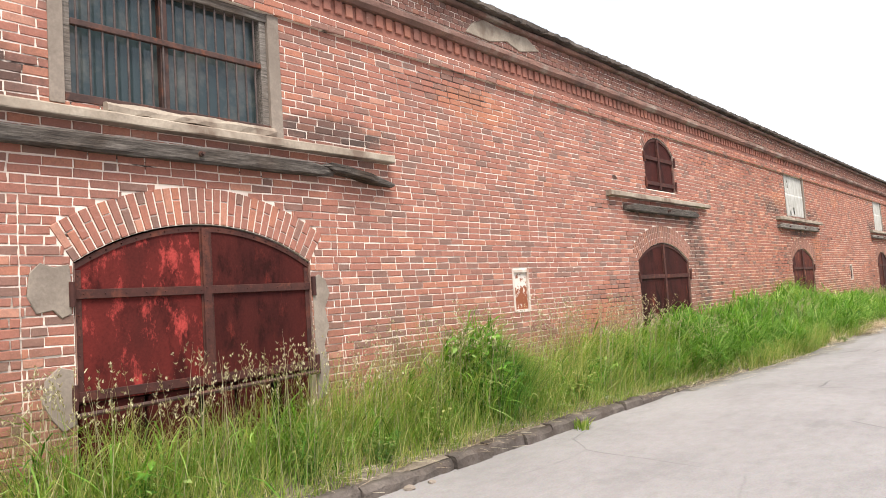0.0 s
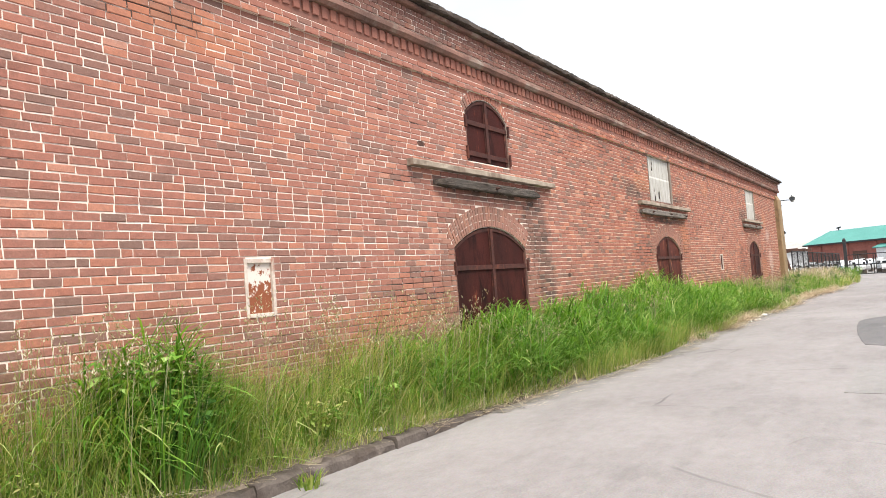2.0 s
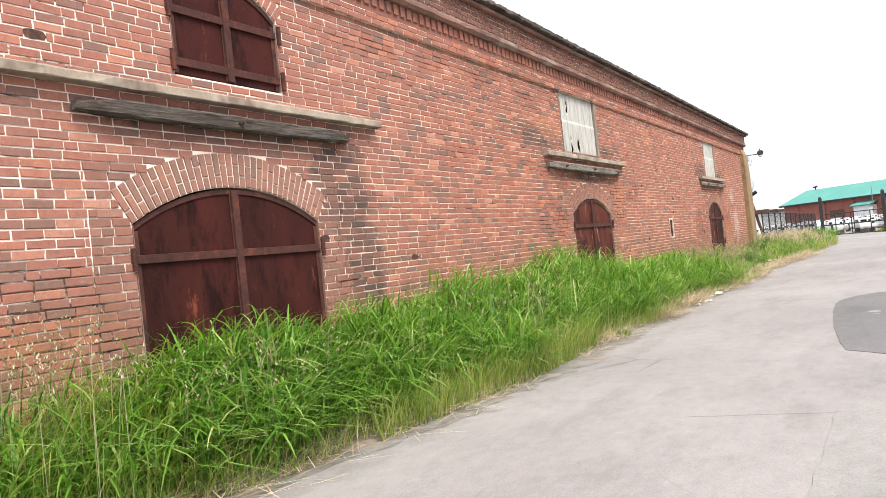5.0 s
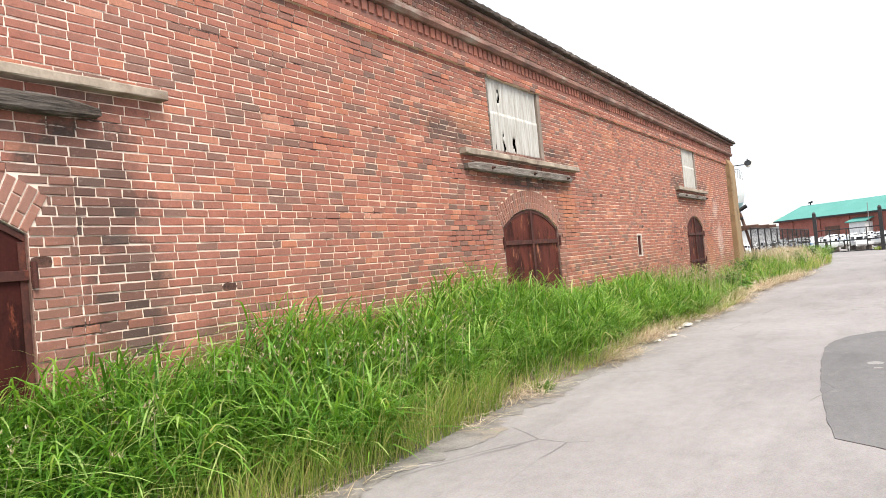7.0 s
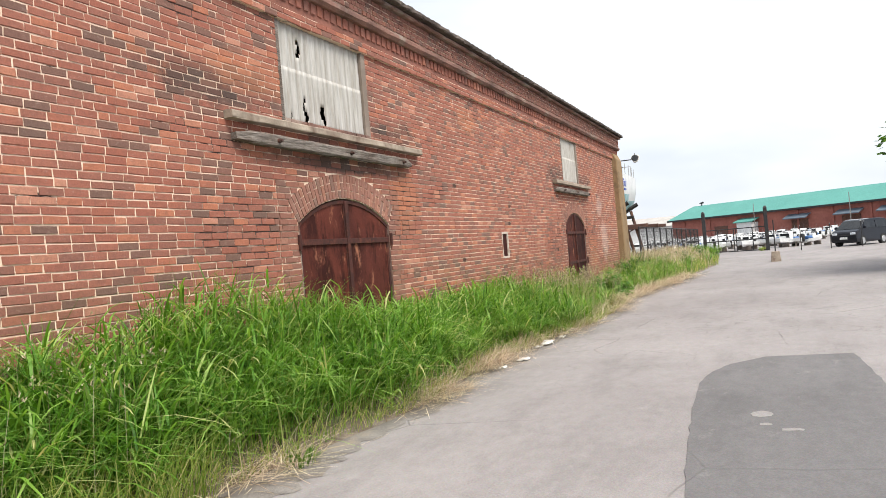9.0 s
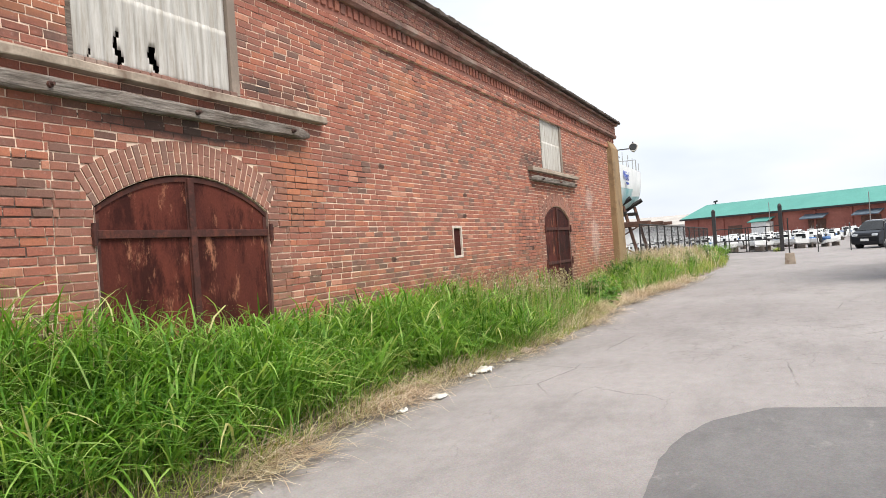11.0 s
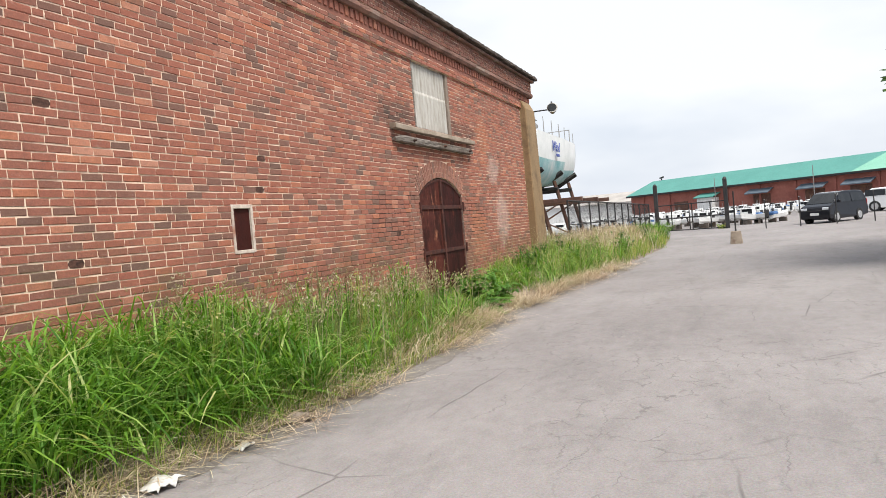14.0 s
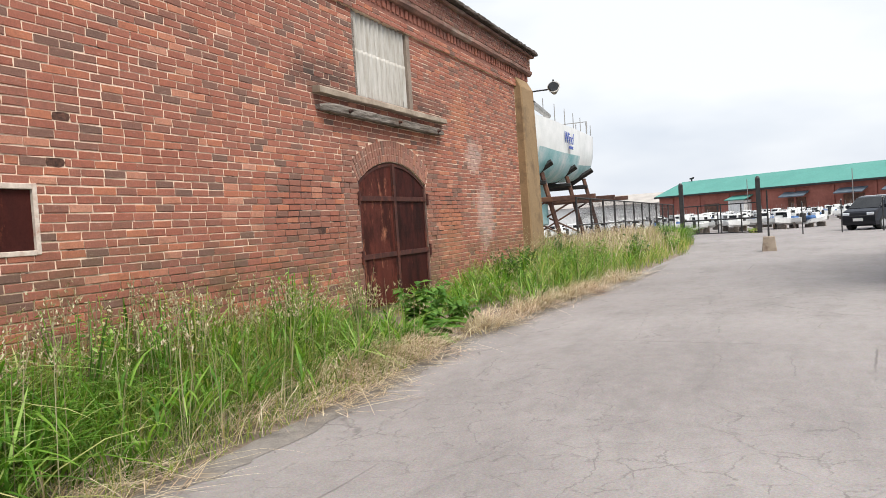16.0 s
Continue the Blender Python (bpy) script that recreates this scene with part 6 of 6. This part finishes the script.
def build_car(place, rz, label, paint, profile, roof, length, width, group=""):
    """A car whose nose points along -y: a side profile lofted over its width."""
    c = thing("car", place, label, "car", group, rz)
    bm = bmesh.new()
    rows = []
    for x, tuck in ((-0.5, 0.0), (-0.47, 0.03), (0.0, 0.05), (0.47, 0.03), (0.5, 0.0)):
        row = []
        for y, zz in profile:
            narrow = 1 - 0.20 * max(0, (zz - 0.95) / 0.9)
            k = 0.0 if abs(x) < 0.5 else 0.04
            row.append(bm.verts.new((x * width * narrow, y * length, zz - (k if zz > 0.6 else -k))))
        rows.append(row)
    for a, b in zip(rows, rows[1:]):
        for i in range(len(profile)):
            j = (i + 1) % len(profile)
            bm.faces.new((a[i], b[i], b[j], a[j]))
    bm.faces.new(rows[0])
    bm.faces.new(rows[-1][::-1])
    part("body", bm, paint, c, smooth=False)
    belt, top, wa, wb, screen = roof
    for sx in (-1, 1):
        for a, b in ((wa, (wa + wb) / 2 - 0.012), ((wa + wb) / 2 + 0.012, wb)):
            bm = bmesh.new()
            xs0, xs1 = (0.5 * width * (1 - 0.20 * max(0, (q - 0.95) / 0.9)) + 0.006 for q in (belt, top))
            ins = 0.06 if a == wa else 0.0
            q = [bm.verts.new(v) for v in ((sx * xs0, a * length, belt), (sx * xs0, b * length, belt), (sx * xs1, b * length - 0.03, top), (sx * xs1, (a + ins) * length, top))]
            f = bm.faces.new(q)
            e = bmesh.ops.extrude_face_region(bm, geom=[f])
            for v in e["geom"]:
                if isinstance(v, bmesh.types.BMVert):
                    v.co.x -= sx * 0.02
            part("side_window", bm, M_GLASSDARK, c)
        for yw in (-0.32, 0.27):
            bm = bmesh.new()
            rod(bm, (sx * (width / 2 - 0.2), yw * length, 0.32), (sx * (width / 2 + 0.012), yw * length, 0.32), 0.33, 0.33, 20)
            tyre = part("wheel", bm, M_TYRE, c)
            bm = bmesh.new()
            rod(bm, (sx * (width / 2 + 0.0), yw * length, 0.32), (sx * (width / 2 + 0.02), yw * length, 0.32), 0.22, 0.20, 16)
            part("rim", bm, M_RIM, tyre)
        bm = bmesh.new()
        block(bm, sx * (width * 0.36) - 0.17, sx * (width * 0.36) + 0.17, -0.5 * length - 0.012, -0.5 * length + 0.1, 0.74, 0.88, 0.02)
        part("headlight", bm, M_HEADLIGHT, c)
        bm = bmesh.new()
        block(bm, sx * (width * 0.44) - 0.08, sx * (width * 0.44) + 0.08, 0.5 * length - 0.06, 0.5 * length + 0.012, 0.8, 1.15, 0.02)
        part("tail_light", bm, M_TAIL, c)
        bm = bmesh.new()
        block(bm, sx * (width / 2 + 0.1) - 0.09, sx * (width / 2 + 0.1) + 0.09, screen[0] * length + 0.25, screen[0] * length + 0.38, belt - 0.02, belt + 0.16, 0.03)
        part("wing_mirror", bm, paint, c)
    (sy0, sz0), (sy1, sz1) = (screen[0], screen[1]), (screen[2], screen[3])
    bm = bmesh.new()
    w0, w1 = (0.46 * width * (1 - 0.20 * max(0, (q - 0.95) / 0.9)) for q in (sz0, sz1))
    q = [bm.verts.new(v) for v in ((-w0, sy0 * length - 0.012, sz0 + 0.012), (w0, sy0 * length - 0.012, sz0 + 0.012), (w1, sy1 * length - 0.012, sz1 + 0.012), (-w1, sy1 * length - 0.012, sz1 + 0.012))]
    f = bm.faces.new(q)
    e = bmesh.ops.extrude_face_region(bm, geom=[f])
    for v in e["geom"]:
        if isinstance(v, bmesh.types.BMVert):
            v.co.y += 0.02
    part("windscreen", bm, M_GLASSDARK, c)
    bm = bmesh.new()
    block(bm, -0.24, 0.24, -0.5 * length - 0.03, -0.5 * length + 0.03, 0.46, 0.60, 0.006)
    part("number_plate", bm, M_PLATE, c, "blank white number plate")
    bm = bmesh.new()
    block(bm, -0.55, 0.55, -0.5 * length - 0.015, -0.5 * length + 0.05, 0.62, 0.74, 0.01)
    part("grille", bm, M_BLACKSTEEL, c)
    return c


VAN = [(-0.49, 0.28), (-0.505, 0.45), (-0.505, 0.68), (-0.495, 0.86), (-0.47, 0.95), (-0.38, 1.08), (-0.29, 1.34), (-0.20, 1.60), (-0.14, 1.67), (0.0, 1.71), (0.26, 1.70), (0.42, 1.64), (0.46, 1.45), (0.49, 1.08), (0.5, 0.7), (0.49, 0.3), (0.35, 0.22), (-0.4, 0.2)]
van = build_car((4.35, 61.3, -0.01), -38, "parked black minivan with pale headlights", M_CARPAINT, VAN, (1.10, 1.56, -0.27, 0.44, (-0.375, 1.09, -0.195, 1.60)), 3.95, 1.62)
van.scale = (0.92, 0.80, 0.86)
HATCH = [(-0.5, 0.28), (-0.505, 0.6), (-0.47, 0.82), (-0.24, 0.95), (-0.08, 1.38), (0.05, 1.47), (0.3, 1.45), (0.45, 1.1), (0.5, 0.8), (0.49, 0.3), (0.35, 0.2), (-0.4, 0.2)]
far_car = build_car((9.3, 74, 0.0), 70, "parked white hatchback in the boat yard", M_WHITEPAINT, HATCH, (0.98, 1.36, -0.2, 0.4, (-0.235, 0.96, -0.09, 1.36)), 4.0, 1.65, "white cars parked in the yard")
for x, y, a in ((13.0, 80, 80), (18.0, 76, 70)):
    copy_thing(far_car, pose(x, y, rise_at(y), 0, 0, a))

# ---- small boats laid up in the yard ----


def build_motorboat(place, rz, label):
    b = thing("motorboat", place, label, "boat", "white motorboats laid up in the yard", rz)
    bm = bmesh.new()
    rings = []
    for k in range(9):
        u = k / 8
        w, keel = 1.0 * (1 - max(0, (u - 0.4) / 0.6) ** 2.2), 0.45 + 0.35 * max(0, u - 0.5)
        sh = 1.2 + 0.25 * u * u
        rings.append([bm.verts.new((x * w, -2.6 + 5.4 * u, zz)) for x, zz in ((1.0, sh), (0.85, keel + 0.3), (0.0, keel), (-0.85, keel + 0.3), (-1.0, sh))])
    for p, q in zip(rings, rings[1:]):
        for i in range(4):
            bm.faces.new((p[i], p[i + 1], q[i + 1], q[i]))
        bm.faces.new((p[4], p[0], q[0], q[4]))
    bm.faces.new(rings[0])
    bmesh.ops.remove_doubles(bm, verts=bm.verts[:], dist=0.001)
    part("hull", bm, M_GEL, b)
    bm = bmesh.new()
    vs = block(bm, -0.7, 0.7, -0.6, 1.2, 1.25, 2.1, 0.06)
    part("cabin", bm, M_GEL, b)
    for sx in (-1, 1):
        bm = bmesh.new()
        block(bm, sx * 0.71 - 0.01, sx * 0.71 + 0.01, -0.45, 0.9, 1.62, 1.98, 0.004)
        part("cabin_window", bm, M_GLASSDARK, b)
    bm = bmesh.new()
    block(bm, -0.55, 0.55, 1.195, 1.215, 1.62, 1.98, 0.004)
    part("windscreen", bm, M_GLASSDARK, b)
    bm = bmesh.new()
    block(bm, -0.2, 0.2, -2.95, -2.6, 0.75, 1.55, 0.05)
    part("outboard_engine", bm, M_BLACKSTEEL, b)
    for y in (-1.6, 1.2):
        bm = bmesh.new()
        block(bm, -0.8, 0.8, y - 0.1, y + 0.1, -0.05, 0.62, 0.01)
        part("trestle", bm, M_TIMBER, b)
    bm = bmesh.new()
    rod(bm, (0.3, 0.2, 2.1), (0.3, 0.2, 3.0), 0.025, 0.012, 6)
    part("mast", bm, M_GALV, b)
    return b


M_BLUECOVER = surface("blue_boat_cover", (0.04, 0.10, 0.24), (0.08, 0.16, 0.32), 1.5, 0.8)


def build_open_boat(place, rz, label):
    """A small open boat with a console, a cover and a dark engine."""
    b = thing("open_boat", place, label, "boat", "white open boats laid up in the yard", rz)
    bm = bmesh.new()
    rings = []
    for k in range(9):
        u = k / 8
        w, sh = 0.95 * (1 - max(0, (u - 0.35) / 0.65) ** 2.0), 1.0 + 0.5 * u * u
        rings.append([bm.verts.new((x * w, -2.4 + 5.2 * u, zz)) for x, zz in ((1.0, sh), (0.8, 0.55 + 0.3 * u * u), (0.0, 0.35 + 0.4 * u * u), (-0.8, 0.55 + 0.3 * u * u), (-1.0, sh), (-0.85, sh - 0.02), (0.0, sh - 0.35), (0.85, sh - 0.02))])
    for p, q in zip(rings, rings[1:]):
        for i in range(8):
            bm.faces.new((p[i], p[(i + 1) % 8], q[(i + 1) % 8], q[i]))
    bm.faces.new(rings[0])
    bmesh.ops.remove_doubles(bm, verts=bm.verts[:], dist=0.001)
    part("hull", bm, M_GEL, b)
    bm = bmesh.new()
    block(bm, -0.4, 0.4, -0.4, 0.5, 0.8, 1.75, 0.08)
    part("console", bm, M_GEL, b)
    bm = bmesh.new()
    block(bm, -0.36, 0.36, 0.5, 0.54, 1.35, 1.95, 0.01)
    part("windscreen", bm, M_GLASSDARK, b)
    bm = bmesh.new()
    block(bm, -0.7, 0.7, -2.1, -0.7, 0.9, 1.4, 0.2)
    part("cover", bm, M_BLUECOVER, b, "blue tied-down cover")
    bm = bmesh.new()
    block(bm, -0.2, 0.2, -2.8, -2.4, 0.6, 1.7, 0.07)
    part("outboard_engine", bm, M_BLACKSTEEL, b)
    for y in (-1.5, 1.3):
        bm = bmesh.new()
        block(bm, -0.7, 0.7, y - 0.12, y + 0.12, -0.05, 0.52, 0.01)
        part("trestle", bm, M_TIMBER, b)
    for sx in (-0.5, 0.5):
        bm = bmesh.new()
        rod(bm, (sx, -1.9, 1.0), (sx, -1.9, 2.3), 0.03, 0.03, 6)
        part("frame_tube", bm, M_GALV, b)
    return b


boat = build_motorboat((-10, 74, 0.0), 80, "white motorboat with a small cabin on trestles")
skiff = build_open_boat((-8, 77, 0.0), 20, "white open boat with a blue cover on trestles")
boat.scale = skiff.scale = (0.36, 0.36, 0.44)
r = random.Random(21)
for k in range(280):
    u, row = (k % 35) / 34, k // 35
    y = 69.0 + row * 5.2 + r.uniform(-2.2, 2.2)
    x = -13 + (27 + row * 1.5) * u + r.uniform(-0.7, 0.7)
    if x > 2.5 and y < 78:
        continue
    copy_thing(skiff if r.random() < 0.45 else boat, pose(x, y, 0.02, 0, 0, r.uniform(-60, 160)))

# ---- far warehouse with a green roof ----
M_FARBRICK = surface("far_red_brick", (0.25, 0.09, 0.07), (0.34, 0.13, 0.10), 0.5, 0.9, fine=3)
M_GREEN = surface("green_metal_roof", (0.072, 0.24, 0.205), (0.092, 0.28, 0.24), 0.3, 0.6, fine=5)
M_GREENPALE = surface("pale_green_metal_roof", (0.19, 0.42, 0.31), (0.22, 0.46, 0.35), 0.3, 0.6, fine=5)
M_GREYROOF = surface("grey_roof", (0.30, 0.28, 0.26), (0.42, 0.39, 0.36), 0.5, 0.8, fine=5)
M_AWNING = surface("blue_grey_awning", (0.08, 0.11, 0.14), (0.13, 0.16, 0.19), 1, 0.6)
hall = thing("brick_hall", (-16.3, 152.0, 0.0), "long red brick hall with a green metal roof", "building", "", -38)
L, D, EV, RD = 82.0, 10.0, 3.85, 6.15
bm = bmesh.new()
block(bm, 0, L, 0, D, -0.5, EV)
part("wall", bm, M_FARBRICK, hall)


def roof_face(name, pts, m):
    bm = bmesh.new()
    f = bm.faces.new([bm.verts.new(p) for p in pts])
    e = bmesh.ops.extrude_face_region(bm, geom=[f])
    for v in e["geom"]:
        if isinstance(v, bmesh.types.BMVert):
            v.co.z -= 0.12
    return part(name, bm, m, hall)


cutx = 39.0
roof_face("roof", [(-0.5, -0.6, EV), (cutx, -0.6, EV), (cutx + 2, D / 2, RD), (0.6, D / 2, RD)], M_GREEN)
roof_face("roof_extension", [(cutx, -0.6, EV), (L + 0.5, -0.6, EV), (L - 0.6, D / 2, RD), (cutx + 2, D / 2, RD)], M_GREENPALE)
roof_face("rear_roof", [(L + 0.5, D + 0.6, EV), (-0.5, D + 0.6, EV), (0.6, D / 2, RD), (L - 0.6, D / 2, RD)], M_GREEN)
roof_face("hip", [(-0.5, D + 0.6, EV), (-0.5, -0.6, EV), (0.6, D / 2, RD)], M_GREEN)
roof_face("hip", [(L + 0.5, -0.6, EV), (L + 0.5, D + 0.6, EV), (L - 0.6, D / 2, RD)], M_GREENPALE)
bm = bmesh.new()
block(bm, -0.5, L + 0.5, -0.72, -0.6, EV - 0.3, EV - 0.02, 0.02)
part("gutter", bm, M_BLACKSTEEL, hall)
bm = bmesh.new()
rod(bm, (2.6, D / 2, RD - 0.1), (2.6, D / 2, RD + 0.35), 0.10, 0.12, 8)
rod(bm, (2.2, D / 2, RD + 0.40), (3.0, D / 2, RD + 0.50), 0.12, 0.16, 8)
part("roof_vent", bm, M_BLACKSTEEL, hall)
for k, x in enumerate((10.9, 25.6, 33.7, 39.9, 47.2, 54.0)):
    bm = bmesh.new()
    block(bm, x - 1.4, x + 1.4, -0.06, 0.05, -0.3, 2.1, 0.02)
    d = part("door", bm, M_RUSTBEAM, hall)
    bm = bmesh.new()
    q = block(bm, x - 1.9, x + 1.9, -1.4, 0.0, 2.2, 2.33)
    for v in q:
        if v.co.y > -0.5:
            v.co.z += 0.6
    if k:
        part("awning", bm, M_AWNING, hall)
    else:
        bm.free()
bm = bmesh.new()
block(bm, 15.4, 18.2, -1.6, 0.0, -0.4, 2.3)
part("annex", bm, M_GEL, hall, "small white lean-to annex")
bm = bmesh.new()
q = block(bm, 15.0, 18.6, -2.0, 0.0, 2.32, 2.45)
for v in q:
    if v.co.y > -1:
        v.co.z += 0.6
part("annex_roof", bm, M_GREEN, hall)
for k in range(14):
    bm = bmesh.new()
    x = 3.0 + k * 5.6
    block(bm, x - 0.16, x + 0.16, -0.18, -0.001, -0.4, EV - 0.35, 0.02)
    part("pilaster", bm, M_FARBRICK, hall)
for k in range(4):
    bm = bmesh.new()
    rod(bm, (18.9 + k * 15.7, -1.6, -0.4), (18.9 + k * 15.7, -1.6, 5.2 if k < 2 else 4.2), 0.07, 0.05, 6)
    part("flagpole", bm, M_GALV, hall)

shed = thing("grey_shed", (-44.0, 168.0, 0.0), "long low shed with a pale grey roof", "building")
bm = bmesh.new()
block(bm, 0, 27, 0, 12, -0.5, 3.2)
part("wall", bm, M_GEL, shed)
bm = bmesh.new()
vs = [bm.verts.new(p) for p in ((-0.6, -0.6, 3.2), (27.6, -0.6, 3.2), (27.6, 12.6, 3.2), (-0.6, 12.6, 3.2), (-0.6, 6, 5.2), (27.6, 6, 5.2))]
for f in ((0, 1, 5, 4), (2, 3, 4, 5), (0, 4, 3), (1, 2, 5), (0, 3, 2, 1)):
    bm.faces.new([vs[i] for i in f])
part("roof", bm, M_GREYROOF, shed)

# ---- tree beyond the road ----


def build_tree(place, label, trunk_h, crown, seed, clusters, leaf):
    t = thing("tree", place, label, "tree")
    r = random.Random(seed)
    bm = bmesh.new()
    rod(bm, (0, 0, -0.2), (0.1, 0.05, trunk_h), 0.24, 0.16, 10)
    ends = []
    for k in range(clusters):
        while True:
            d = Vector((r.uniform(-1, 1), r.uniform(-1, 1), r.uniform(-1, 1)))
            if 0.35 < d.length < 1:
                break
        c = Vector((d.x * crown[0], d.y * crown[0], crown[1] + d.z * crown[2]))
        ends.append(c)
        if k % 3 == 0:
            knee = Vector((c.x * 0.45, c.y * 0.45, (trunk_h + c.z) / 2 + 0.3))
            rod(bm, (0.1, 0.05, trunk_h - r.uniform(0, 1.0)), knee, 0.08, 0.05, 6)
            rod(bm, knee, c, 0.05, 0.015, 5)
    for c in ((-4.2, -1.5, 3.55), (-4.0, -1.4, 3.7), (-3.6, -1.2, 3.5), (-3.7, -1.4, 5.0), (-3.4, -1.2, 5.3), (-3.9, -1.4, 6.4), (-3.5, -1.3, 6.8)):
        c = Vector(c)
        ends.append(c)
        rod(bm, (0.1, 0.05, trunk_h - 0.3), c * 0.6 + Vector((0, 0, 1.2)), 0.07, 0.04, 6)
        rod(bm, c * 0.6 + Vector((0, 0, 1.2)), c, 0.04, 0.012, 5)
    part("trunk", bm, M_BARK, t, smooth=True)
    vs, fs = [], []
    for c in ends:
        size = r.uniform(0.35, 0.75)
        for i in range(260):
            p = c + Vector((r.gauss(0, 0.55), r.gauss(0, 0.55), r.gauss(-0.05, 0.3))) * size
            a, l, s = r.uniform(0, 6.28), leaf * r.uniform(0.6, 1.2), r.uniform(-0.9, 0.4)
            d, side = Vector((math.cos(a), math.sin(a), s)), Vector((-math.sin(a), math.cos(a), r.uniform(-0.6, 0.6)))
            k = len(vs)
            vs += [p, p + d * l * 0.5 + side * l * 0.42, p + d * l, p + d * l * 0.5 - side * l * 0.42]
            fs += [(k, k + 1, k + 2), (k, k + 2, k + 3)]
    crown_ob = mesh_object("crown", [tuple(v) for v in vs], fs, M_TREE, t)
    return t


build_tree((7.65, 38.0, 0.0), "broad green tree overhanging the yard entrance", 2.9, (4.2, 6.0, 3.0), 5, 90, 0.19)

# ---- single bricks of the stretch that is passed nearest ----
one = random.Random(6)
shapes = []
for k in range(6):
    me = bpy.data.meshes.new("brick")
    ln = LENGTH - JOINT
    me.from_pydata(brick_shell(0, ln, 0, COURSE - JOINT, 0.0, one), [], SHELL)
    me.materials.append(M_BRICK_ONE)
    shapes.append(me)
for p, q, z0, z1, front in singles:
    b = new("brick", one.choice(shapes))
    b.parent = wall_west
    b.matrix_world = Matrix.Translation((front, p, z0)) @ Matrix.Diagonal((1, (q - p) / (LENGTH - JOINT), 1, 1))
